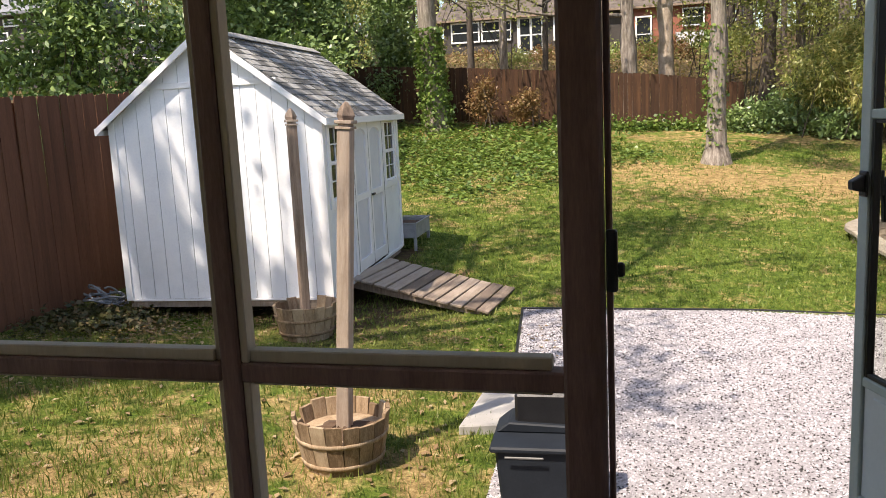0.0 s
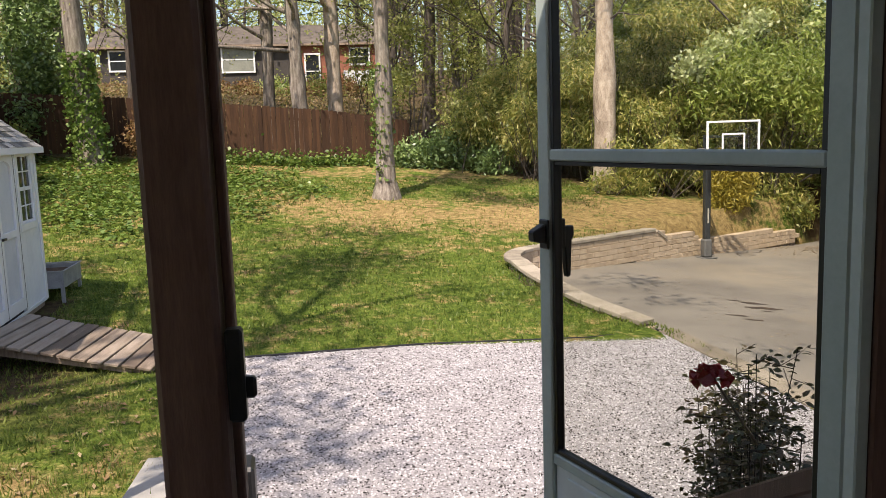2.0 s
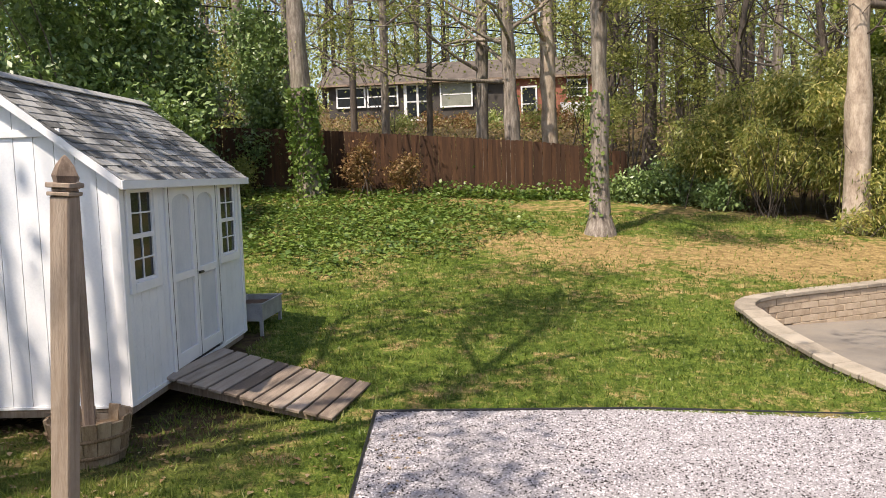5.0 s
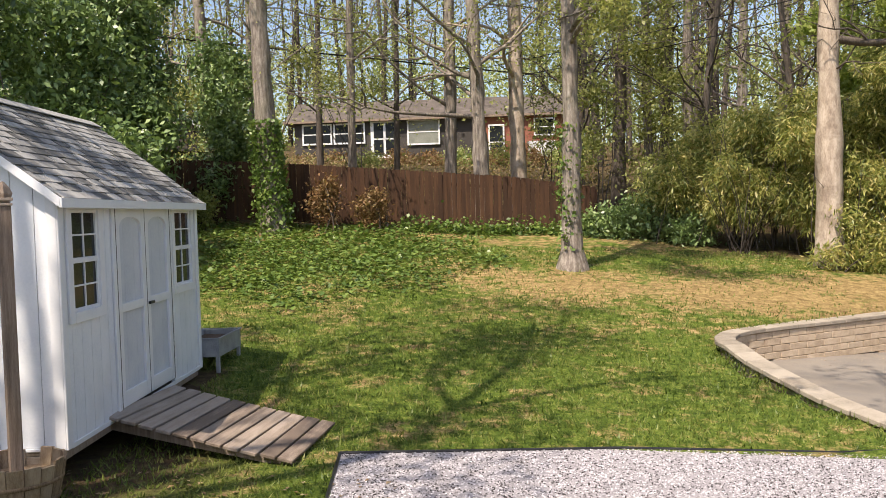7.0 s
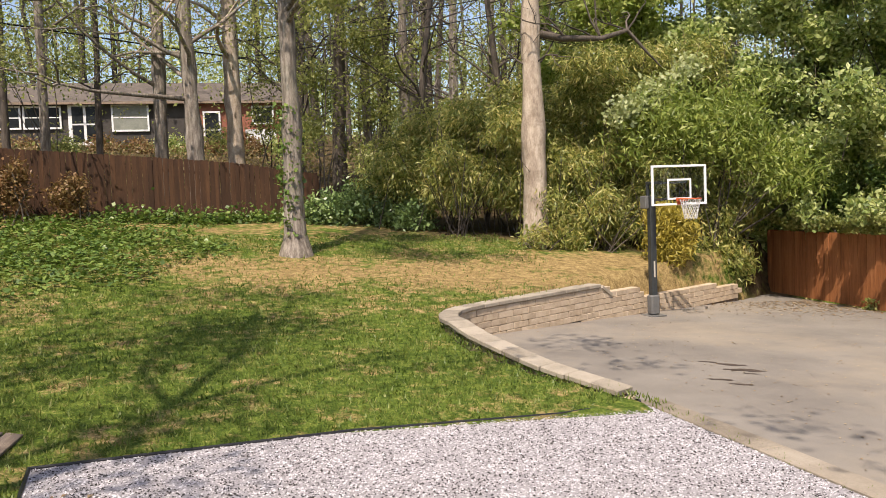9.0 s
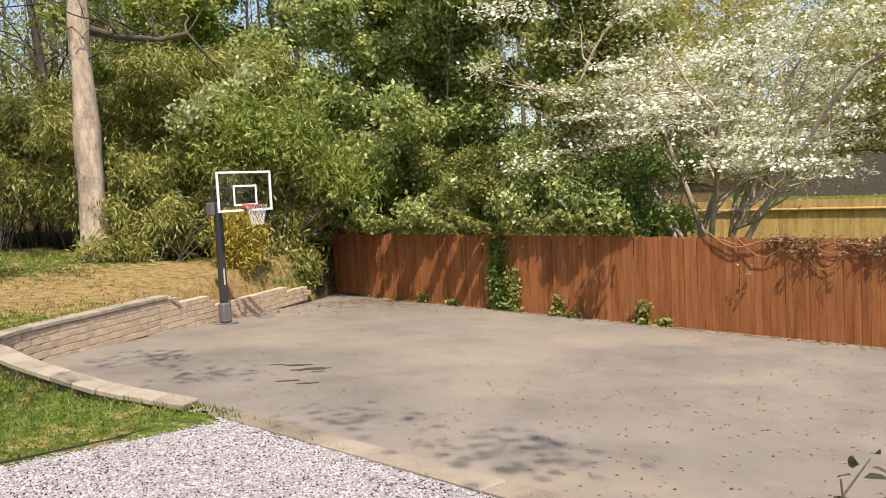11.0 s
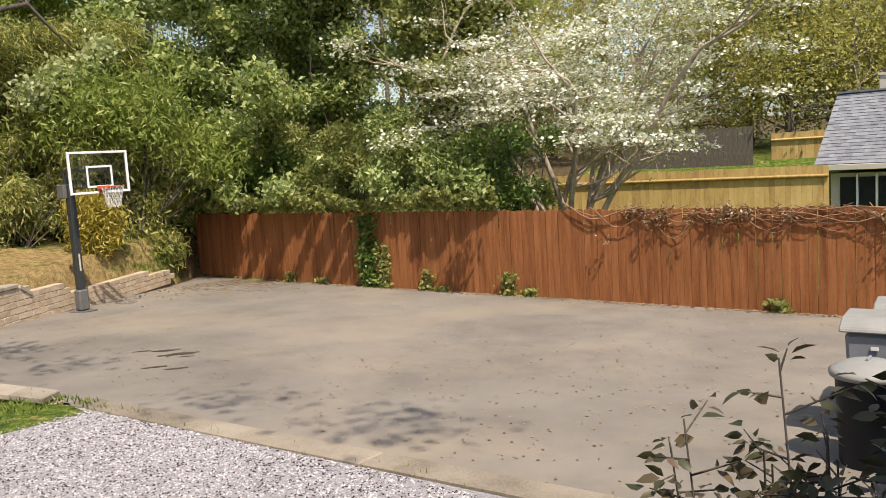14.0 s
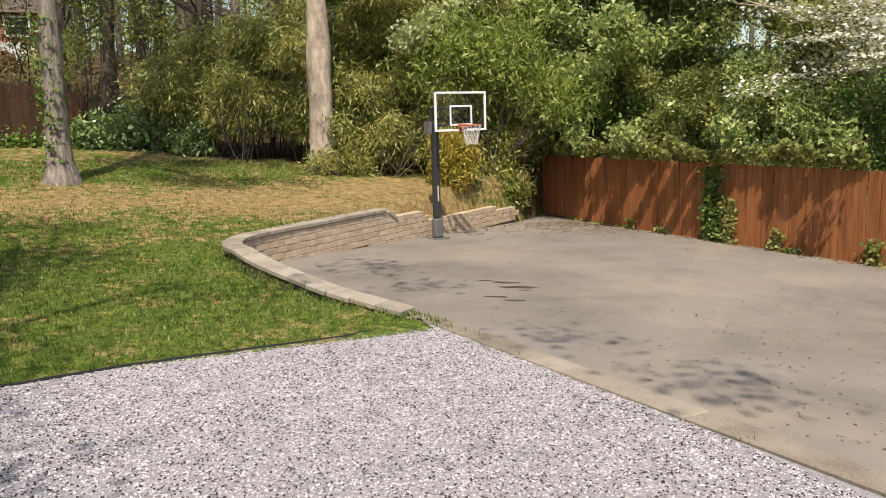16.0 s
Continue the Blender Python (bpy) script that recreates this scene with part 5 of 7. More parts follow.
def tree(name, x, y, top, r, label, bark, leaf=None, limbs=6, lo=0.45, reach=2.5, depth=2, leaves=6000, leaf_size=0.1, spread=0.35, z0=None, lean=(0, 0), seg=12, sway=0.06, up=0.3, width=0.55, flare=1.45, taper=1.0):
    z0 = float(ground_z(x, y)) - 0.12 if z0 is None else z0
    t = empty(name, (0, 0, 0))
    tagged(t, label, "tree")
    g = Geo()
    pts = bent((x, y, z0), (x + lean[0], y + lean[1], top), 26, sway)
    s = np.linspace(0, 1, 26)
    rad = r * (1 - 0.62 * s ** taper)
    rad[0] *= flare
    rad[1] *= 1 + (flare - 1) * 0.25
    rad = rad * (1 + 0.05 * rng.normal(size=26))
    g.tube(pts, rad, seg, 0.055)
    tips = []
    for k in range(limbs):
        f = rng.uniform(lo, 0.98)
        p = np.array([np.interp(f, s, pts[:, j]) for j in range(3)])
        a = rng.uniform(0, 6.28)
        branch(g, p, (math.cos(a), math.sin(a), rng.uniform(0.1, 0.9)), reach * rng.uniform(0.6, 1.2), r * 0.28 * (1.2 - f * 0.6), depth, tips, up=up)
    part("trunk", g.mesh("trunk", True), bark, t)
    if leaf is not None and leaves:
        c = np.array(tips)
        i = rng.integers(0, len(c), leaves)
        g2 = Geo()
        g2.leaves(c[i] + rng.normal(size=(leaves, 3)) * spread, leaf_size, width, 0.25, 0.2)
        part("crown", g2.mesh("crown"), leaf, t)
    return t


def shrub(name, clumps, n, size, leaf, label, width=0.45, droop=0.25, stems=14, base=None, category="shrub", kind="", shell=0.5, tuft=7, tuft_spread=0.12, flat=0.1, stem_m=None):
    t = empty(name, (0, 0, 0))
    tagged(t, label, category, kind=kind)
    g = Geo()
    c = np.asarray(clumps, float)
    for k in range(stems):
        q = c[rng.integers(0, len(c))]
        bx, by = (q[0] + rng.normal() * 0.2, q[1] + rng.normal() * 0.2) if base is None else (base[0] + rng.normal() * base[2], base[1] + rng.normal() * base[2])
        topp = q[:3] + rng.normal(size=3) * q[3:] * 0.4
        g.tube(bent((bx, by, float(ground_z(bx, by)) - 0.05), topp, 7, 0.2), np.linspace(0.03, 0.008, 7), 5)
    if stems:
        tagged(part("stem", g.mesh("stem", True), stem_m or M["bark_dark"], t), kind="stuff")
    g2 = Geo()
    centres = cloud(clumps, n // tuft, shell)
    g2.leaves(tufts(centres, tuft, tuft_spread), size, width, droop, flat)
    part("foliage", g2.mesh("foliage"), leaf, t)
    return t


# the two near trees of the lawn
t1 = tree("lawn_tree", 2.72, 19.1, 15.5, 0.262, "rough-barked tree on the lawn with a few ivy sprigs", M["bark"], M["leaf_spring"], limbs=15, lo=0.24, reach=2.6, depth=2, leaves=26000, leaf_size=0.1, spread=0.24, seg=16, lean=(0.3, 0.2), taper=0.6, flare=1.5)
g = Geo()
p = tufts([(2.72 + 0.24 * math.cos(a), 19.1 + 0.24 * math.sin(a), z) for a, z in zip(rng.uniform(0, 6.28, 120), rng.uniform(1.0, 4.2, 120))], 5, 0.07)
g.leaves(p, 0.1, 0.8, 0.2)
part("ivy", g.mesh("ivy"), M["leaf_ivy"], t1, "sparse ivy sprigs on the bark")
pale = tree("pale_tree", 8.97, 20.0, 16.5, 0.315, "tall pale-barked tree rising out of the bamboo", M["bark_pale"], M["leaf_spring"], limbs=9, lo=0.42, reach=4.0, depth=2, leaves=2500, leaf_size=0.1, spread=0.4, seg=16, lean=(0.25, 0), flare=1.2)
g = Geo()
tips = []
g.tube(np.array([(9.1, 20.0, 6.1), (9.8, 19.9, 5.95), (10.9, 19.9, 5.95), (11.6, 19.8, 6.15), (12.0, 19.8, 5.75), (12.5, 19.7, 5.2)]), [0.11, 0.09, 0.075, 0.06, 0.04, 0.02], 7, 0.05)
for q in ((9.9, 19.9, 5.95), (10.9, 19.9, 5.95), (11.6, 19.8, 6.15), (9.1, 20, 7.2), (9.05, 20, 7.8), (9.0, 20, 5.2)):
    for k in range(3):
        branch(g, q, (rng.normal() * 0.8, rng.normal() * 0.4, 0.8), rng.uniform(1.0, 2.2), 0.03, 2, tips, 0.6)
part("limb", g.mesh("limb", True), M["bark_dark"], pale, "dark forked side limb")
# ivy-clad tree in front of the back fence
iv = tree("ivy_tree", -5.72, 23.8, 17, 0.35, "tall tree with its lower trunk wrapped in ivy", M["bark"], M["leaf_spring"], limbs=7, lo=0.5, reach=3.0, leaves=2500, leaf_size=0.13, seg=14, lean=(-0.9, 0.3))
g = Geo()
zz = rng.uniform(1.7, 5.1, 2800)
a = rng.uniform(0, 6.28, 2800)
rr = 0.31 + np.abs(rng.normal(0, 0.13, 2800)) * np.clip(1.3 - (zz - 2) * 0.2, 0.3, 1.3)
g.leaves(np.stack([-5.72 - 0.058 * (zz - 1.8) + rr * np.cos(a), 23.8 + rr * np.sin(a), zz], -1), 0.13, 0.8, 0.5)
part("ivy", g.mesh("ivy"), M["leaf_ivy"], iv, "glossy ivy round the trunk")

# trunks behind the back fence
def behind(x27, y):
    return 1.24 + (x27 - 1.24) * (y + 0.68) / 27.68


for x27, y, r, lean, bark, lv in ((-3.9, 33, 0.2, 0.1, "bark", 900), (-0.62, 28.5, 0.29, 0.35, "bark", 1500), (0.46, 27.5, 0.36, -0.2, "bark", 1500), (1.66, 29.5, 0.36, 0.0, "bark_pale", 1800), (-8.5, 29, 0.32, -1.2, "bark", 1500), (-7.33, 28, 0.15, 0.1, "bark", 900), (-10.9, 30, 0.16, -0.2, "bark", 800), (4.9, 30, 0.3, 0.5, "bark_dark", 1800), (5.9, 32, 0.2, -0.1, "bark", 1300), (6.5, 36, 0.26, 0.1, "bark_dark", 1300), (7.15, 31, 0.24, 0.2, "bark", 1500), (7.75, 35, 0.17, 0.6, "bark_dark", 1300), (10.1, 33, 0.2, 0.4, "bark", 1200), (3.6, 38, 0.22, 0.2, "bark_dark", 900), (-2.4, 37, 0.13, 0.3, "bark_dark", 900), (12.5, 34, 0.22, -0.3, "bark_dark", 1200), (-5.0, 40, 0.16, 0.2, "bark_dark", 700), (8.9, 42, 0.25, 0.1, "bark", 900)):
    x = behind(x27, y)
    tree("woodland_tree", x, y, rng.uniform(17, 21), 0.8 * r * (y + 0.7) / 27.7, "tall slender woodland tree in early spring leaf", M[bark], M["leaf_spring"], limbs=16, lo=0.2, reach=3.4, depth=2, leaves=int(lv * 3.2), leaf_size=0.115, spread=0.36, lean=(lean, 0), seg=9)

# bare, wide-branching trees above the bamboo
for x, y, top, lean in ((7.2, 27.0, 12.5, 1.6), (10.8, 26.5, 13.5, -1.2), (3.9, 31.0, 13.0, 0.8)):
    tree("bare_tree", x, y, top, 0.15, "dark wide-branching tree still bare in early spring", M["bark_dark"], M["leaf_spring"], limbs=15, lo=0.2, reach=3.6, depth=3, leaves=350, leaf_size=0.09, spread=0.3, lean=(lean, 0.3), seg=8, up=0.5)

# far woods: trunks and thin foliage beyond the houses
g, g2 = Geo(), Geo()
for k in range(170):
    x, y = rng.uniform(-48, 70), rng.uniform(44, 95)
    z = float(lawn_z(x, y))
    r = rng.uniform(0.1, 0.28)
    p = bent((x, y, z - 0.3), (x + rng.normal() * 0.8, y, z + rng.uniform(14, 24)), 7, 0.08)
    g.tube(p, np.linspace(r, r * 0.35, 7), 5)
    for j in range(7):
        f = rng.integers(2, 7)
        q = p[f] if f < 7 else p[-1]
        d = rng.normal(size=3) + np.array([0, 0, 0.6])
        g.tube(np.stack([q, q + d * 0.9, q + d * 1.6 + rng.normal(size=3) * 0.4]), [0.05, 0.035, 0.015], 3)
c = np.stack([rng.uniform(-50, 75, 1150), rng.uniform(42, 95, 1150), np.zeros(1150)], -1)
c[:, 2] = lawn_z(c[:, 0], c[:, 1]) + rng.uniform(0.5, 19, 1150)
g2.leaves(tufts(c, 70, (1.4, 1.4, 0.8)), 0.22, 0.6, 0.2)
tagged(part("far_trunks", g.mesh("far_trunks", True), M["bark_dark"]), "bare grey trunks of the far woods", "woods", kind="stuff")
tagged(part("far_foliage", g2.mesh("far_foliage"), M["leaf_spring"]), "thin yellow-green spring foliage of the far woods", "woods", kind="stuff")
# evergreen backdrop low in the woods
c = np.stack([rng.uniform(-60, 80, 420), rng.uniform(58, 100, 420), np.zeros(420)], -1)
c[:, 2] = lawn_z(c[:, 0], c[:, 1]) + rng.uniform(0, 9, 420)
g2 = Geo()
g2.leaves(tufts(c, 160, (2.0, 2.0, 1.2)), 0.34, 0.6, 0.2)
tagged(part("far_evergreens", g2.mesh("far_evergreens"), M["leaf_green"]), "green understorey of the far woods", "woods", kind="stuff")

# bamboo along the back of the court and up to the lawn corner
def bamboo_clumps(spec):
    out = []
    for x, y, h, r in spec:
        z = float(ground_z(x, y))
        lift = 0.9 if y > 21 and x < 10 else 0.5
        for k in range(int(4 + h)):
            out.append((x + rng.normal() * r * 0.5, y + rng.normal() * r * 0.35, z + lift + (h - lift) * (k + 0.5) / (4 + h), r * rng.uniform(0.55, 0.9), r * rng.uniform(0.5, 0.8), 0.55))
    return out


for spec, n in (([(6.0, 23.9, 2.2, 0.9), (7.0, 23.2, 3.0, 1.0), (8.1, 22.6, 3.6, 1.1), (7.4, 22.0, 2.3, 0.5)], 48000), ([(9.2, 22.8, 4.1, 1.2), (10.2, 21.6, 4.1, 1.1), (10.7, 20.5, 2.5, 0.8), (9.9, 20.5, 2.6, 0.55), (10.6, 19.4, 1.5, 0.45), (9.1, 21.4, 3.2, 0.7)], 66000), ([(11.6, 21.0, 5.0, 1.2), (12.6, 20.5, 5.4, 1.1), (11.9, 19.3, 2.4, 0.7)], 48000), ([(13.6, 20.8, 5.8, 1.2), (14.6, 20.6, 5.6, 1.1), (13.6, 19.2, 2.2, 0.6)], 46000)):
    g = Geo()
    t = empty("bamboo_clump", (0, 0, 0))
    tagged(t, "dense bamboo clump with yellow-green drooping leaves", "bamboo", "bamboo hedge")
    cl = bamboo_clumps(spec)
    for x, y, h, r in spec:
        for k in range(14):
            bx, by = x + rng.normal() * r * 0.5, y + rng.normal() * r * 0.4
            z = float(ground_z(bx, by))
            g.tube(bent((bx, by, z - 0.05), (bx + rng.normal() * 0.7, by - abs(rng.normal()) * 0.5, z + h * rng.uniform(0.6, 1.05)), 6, 0.12), np.linspace(0.016, 0.005, 6), 4)
    tagged(part("culm", g.mesh("culm", True), M["bark_dark"], t), kind="stuff")
    g = Geo()
    c = cloud(cl, n // 16, 0.4)
    q = tufts(c, 16, (0.16, 0.16, 0.1))
    along = q - np.repeat(c, 16, axis=0)
    along = along / (np.linalg.norm(along, axis=1)[:, None] + 1e-6)
    g.leaves(q, 0.18, 0.19, 0.75, 0.0, along)
    part("foliage", g.mesh("foliage"), M["leaf_bamboo"], t)
shrub("bamboo_sprig", [(8.75, 19.5, 0.85, 0.4, 0.25, 0.25), (9.35, 19.55, 0.95, 0.4, 0.25, 0.4), (9.8, 19.5, 0.7, 0.5, 0.25, 0.25), (9.3, 19.6, 1.7, 0.25, 0.2, 0.3)], 2200, 0.16, M["leaf_bamboo"], "sparse bamboo sprigs round the foot of the pale tree", 0.2, 0.7, 10, None, "bamboo", tuft=8, tuft_spread=0.16)
# golden bamboo by the goal
shrub("golden_bamboo", [(11.6, 17.95, 0.55, 0.55, 0.3, 0.4), (11.75, 18.0, 0.95, 0.6, 0.32, 0.4), (11.5, 18.05, 1.3, 0.4, 0.3, 0.3)], 11000, 0.17, M["leaf_gold"], "golden bamboo spilling over the end of the wall", 0.2, 0.7, 8, (11.8, 18.6, 0.2), "bamboo")
# arching bright green clump before the fence end
arch = []
for k in range(16):
    u = k / 15
    arch.append((12.0 + 3.3 * u + rng.normal() * 0.15, 18.9 - 0.3 * u + rng.normal() * 0.3, 2.4 + 1.6 * math.sin(0.5 + 2.3 * u) - 1.0 * u + rng.normal() * 0.3, 0.6, 0.5, 0.4))
shrub("arching_bamboo", arch, 15000, 0.2, M["leaf_fresh"], "arching bamboo with bright fresh green leaves by the fence end", 0.22, 0.7, 10, (13.6, 19.3, 0.25), "bamboo", tuft=14, tuft_spread=0.34, shell=1.0)
shrub("blossom_shrub", [(11.2, 19.2, 4.0, 0.5, 0.4, 0.3), (11.9, 19.3, 4.35, 0.5, 0.4, 0.25), (12.6, 19.3, 4.7, 0.45, 0.4, 0.25), (13.0, 19.3, 5.1, 0.4, 0.3, 0.25)], 2600, 0.14, M["leaf_pale"], "shrub with fluffy pale green spring blossom among the bamboo", 0.6, 0.3, 6, (12.2, 19.8, 0.2), tuft=14, tuft_spread=0.13)
# broadleaf evergreens in the lawn corner and behind the shed
shrub("holly_bush", [(4.2, 24.2, 1.6, 0.9, 0.6, 0.7), (5.3, 24.0, 1.9, 0.9, 0.6, 0.8), (6.4, 23.2, 1.5, 0.8, 0.6, 0.6)], 9000, 0.13, M["leaf_holly"], "dark glossy evergreen bush at the corner of the fence", 0.5)
for cx_, cy_, h, w, n in ((-9.2, 17.5, 6.7, 2.4, 23000), (-11.8, 20.5, 8.2, 2.7, 24000), (-9.4, 22.4, 7.4, 1.7, 19000), (-7.9, 25.9, 6.0, 1.2, 10000), (-12.5, 14.5, 6.4, 2.4, 17000)):
    z = float(ground_z(cx_, cy_))
    cl = [(cx_ + rng.normal() * w * 0.45, cy_ + rng.normal() * w * 0.4, z + 0.8 + (h - 1.0) * (k + 0.5) / 16, w * rng.uniform(0.35, 0.6), w * rng.uniform(0.35, 0.6), rng.uniform(0.45, 0.8)) for k in range(16)]
    shrub("evergreen_tree", cl, n, 0.17, M["leaf_holly"], "dense glossy broadleaf evergreen behind the shed", 0.5, 0.3, 12, (cx_, cy_, 0.3), "tree", tuft=8, tuft_spread=0.26, shell=0.75)
# tall green trees beyond the court fence
for cx_, cy_, h, w, n, lf in ((17.6, 20.5, 9.5, 2.4, 46000, "leaf_green"), (19.5, 17.2, 11, 2.6, 48000, "leaf_green"), (21.5, 20.5, 12, 3.0, 40000, "leaf_green"), (20.5, 13.8, 9.0, 2.2, 36000, "leaf_spring"), (13.5, 23.5, 10.5, 2.4, 40000, "leaf_fresh"), (16.0, 25.5, 12, 2.8, 34000, "leaf_green")):
    z = float(ground_z(cx_, cy_))
    cl = [(cx_ + rng.normal() * w * 0.5, cy_ + rng.normal() * w * 0.45, z + 1.0 + (h - 1.0) * (k + 0.5) / 44, w * rng.uniform(0.16, 0.42), w * rng.uniform(0.16, 0.42), rng.uniform(0.25, 0.55)) for k in range(44)]
    shrub("leafy_tree", cl, int(n * 1.25), 0.18, M[lf], "tall bushy tree in fresh green leaf behind the fence", 0.5, 0.3, 10, (cx_, cy_, 0.4), "tree", tuft=9, tuft_spread=0.2, shell=0.5)
# shrubs leaning over the fence
for x, y, h, n in ((16.9, 18.4, 3.2, 8000), (16.9, 16.8, 3.4, 9000), (16.9, 15.2, 3.4, 9000), (17.0, 13.4, 3.6, 10000), (17.1, 11.8, 3.4, 10000), (17.2, 10.4, 2.6, 6000)):
    cl = [(x + abs(rng.normal()) * 0.35, y + rng.normal() * 0.75, 0.35 + h * rng.uniform(0.0, 0.75), rng.uniform(0.25, 0.5), rng.uniform(0.25, 0.5), rng.uniform(0.2, 0.4)) for k in range(13)]
    over = [(15.5 + rng.uniform(-0.5, 0.3), y + rng.uniform(-0.9, 0.9), rng.uniform(0.85, 1.9)) for k in range(2 if y > 15 else 1)]
    fs = shrub("fence_shrub", cl, int(n * 0.8), 0.11, M["leaf_green"] if n == 10000 else M["leaf_spring"] if n == 9000 else M["leaf_ivy"], "green shrub spilling over the board fence", 0.5, 0.35, 9, (x + 0.3, y, 0.2), tuft=6)
    g = Geo()
    g.leaves(tufts(over, 210, (0.13, 0.15, 0.15)), 0.13, 0.55, 0.5)
    tagged(part("spray", g.mesh("spray"), M["leaf_green"], fs, "leafy sprays hanging over the fence top"), "leafy sprays hanging over the fence top", kind="stuff")
    twigs = [(q, rng.uniform(0.25, 0.85) * (1.0 if y > 12.5 else 0.6)) for q in np.linspace(y - 0.7, y + 0.7, 4) + rng.normal(0, 0.16, 4)]
    g = Geo()
    for q, ln in twigs:
        rise = rng.uniform(-0.04, 0.3)
        s = np.linspace(0, 1, 18)
        g.leaves(tufts(np.stack([15.94 - ln * s, q + 0.1 * s, 0.84 + (0.16 + rise) * s], -1), 26, (0.04, 0.075, 0.05)), 0.1, 0.65, 0.4)
    tagged(part("shoot", g.mesh("shoot"), M["leaf_spring"], fs, "leafy shoots reaching out over the fence"), "leafy shoots reaching out over the fence", kind="stuff")
    g = Geo()
    for q in over:
        g.tube(np.array([(16.4, q[1] + 0.2, 0.6), (16.0, q[1] + 0.1, q[2] - 0.05), q]), [0.012, 0.009, 0.004], 4)
    part("twig", g.mesh("twig", True), M["bark_dark"], fs)
# low bamboo filling the corner between wall and fence
shrub("corner_bamboo", [(14.2, 19.2, -0.1, 0.7, 0.4, 0.6), (13.6, 19.0, 0.2, 0.7, 0.4, 0.6), (14.3, 19.4, 1.2, 0.7, 0.5, 0.7), (13.9, 19.4, 1.3, 0.7, 0.5, 0.6)], 12000, 0.2, M["leaf_bamboo"], "low bamboo filling the corner by the fence", 0.2, 0.7, 10, None, "bamboo")

# saplings in the understorey behind the back fence
for x, y, h, n in ((-9.5, 27.5, 5, 5000), (4.2, 27.8, 6, 8000), (6.3, 28.5, 7, 9000), (8.6, 28, 6, 3500), (10.6, 27, 6.5, 3500), (12.8, 28, 7, 4500), (3.2, 34, 8, 6000), (7.6, 34, 8, 3500), (-14, 30, 7, 7000), (14.5, 30, 11, 9000), (-8.4, 31, 11, 15000), (-12, 34, 12, 15000), (-5.2, 36, 10, 9000), (-16, 27, 10, 12000)):
    z = float(lawn_z(x, y))
    cl = [(x + rng.normal() * 0.9, y + rng.normal() * 0.8, z + 1.0 + (h - 1) * rng.uniform(0, 1), 0.8, 0.8, 0.4) for q in range(11)]
    shrub("sapling", cl, n // 2, 0.14, M["leaf_spring"], "thin sapling in yellow-green spring leaf", 0.5, 0.25, 6, (x, y, 0.2), "tree", tuft=6, tuft_spread=0.22)

# flowering dogwood
dog = empty("dogwood", (0, 0, 0))
tagged(dog, "spreading dogwood covered in white blossom behind the fence", "tree")
g = Geo()
tips = []
DX, DY = 19.4, 9.9
for k in range(10):
    a = k * 0.63 + rng.uniform(0, 0.4)
    base = (DX + rng.normal() * 0.25, DY + rng.normal() * 0.4, -1.05)
    d = np.array([math.cos(a) * 0.35, math.sin(a) * 0.55, 1.0])
    p = bent(base, np.array(base) + d * rng.uniform(3.2, 5.3), 7, 0.2)
    g.tube(p, np.linspace(0.085, 0.05, 7), 7)
    for j in range(6):
        aa = rng.uniform(0, 6.28)
        branch(g, p[rng.integers(3, 7)], (math.cos(aa) * 0.8 + d[0], math.sin(aa) + d[1], rng.uniform(0.25, 1.1)), rng.uniform(1.4, 2.3), 0.04, 2, tips, 0.6, 0.15)
part("trunk", g.mesh("trunk", True), M["bark_pale"], dog, "many-stemmed grey trunk")
c = np.array(tips)
c = c[c[:, 2] > 1.7]
g = Geo()
sprays = c[rng.choice(len(c), min(len(c), 340), replace=False)]
g.leaves(tufts(sprays, 60, (0.34, 0.38, 0.05)), 0.1, 0.85, 0.03, 0.5)
part("blossom", g.mesh("blossom"), M["blossom"], dog, "flat sprays of white blossom")
g = Geo()
i = rng.integers(0, len(c), 16000)
g.leaves(c[i] + rng.normal(size=(16000, 3)) * 0.3, 0.08, 0.5, 0.2, 0.3)
part("leaves", g.mesh("leaves"), M["leaf_spring"], dog)
# yellow-green trees far to the right
for x, y, h in ((46, 22, 15), (50, 15, 14), (55, 28, 17), (44, 30, 16), (60, 10, 15), (40, 26, 10), (48, 18, 9), (52, 11, 11), (56, 4, 13), (47, 12, 8), (62, 18, 18), (58, -2, 14), (46, 8.6, 10), (54, 8.8, 13), (60, 7, 14)):
    tree("willow_tree", x, y, h, 0.26, "tall tree in hazy yellow-green spring leaf", M["bark"], M["leaf_haze"], limbs=20, lo=0.12, reach=4.2, leaves=15000, leaf_size=0.2, spread=0.7, seg=7)

# ground ivy on the left slope
n = 19000
x = rng.uniform(-9.5, 1.5, n)
y = rng.uniform(13.5, 25.2, n)
d = 1.1 - (((x + 4.3) / 5.0) ** 2 + ((y - 20.6) / 5.6) ** 2) + 0.35 * np.sin(x * 1.7) * np.cos(y * 1.3)
ok = (d > rng.uniform(-0.15, 0.7, n)) | (y > 24.2)
x, y = x[ok], y[ok]
g = Geo()
g.leaves(np.stack([x, y, lawn_z(x, y) + np.abs(rng.normal(0, 0.09, len(x))) + 0.03], -1), 0.13, 0.8, 0.1, 0.7)
y = rng.uniform(24.3, 25.0, 2500)
x = rng.uniform(-2, 6, 2500)
g.leaves(np.stack([x, y, lawn_z(x, y) + np.abs(rng.normal(0, 0.2, len(x)))], -1), 0.12, 0.8, 0.2, 0.3)
tagged(part("ground_ivy", g.mesh("ground_ivy"), M["leaf_ivy"]), "ivy ground cover on the slope below the back fence", "ground cover", kind="stuff")
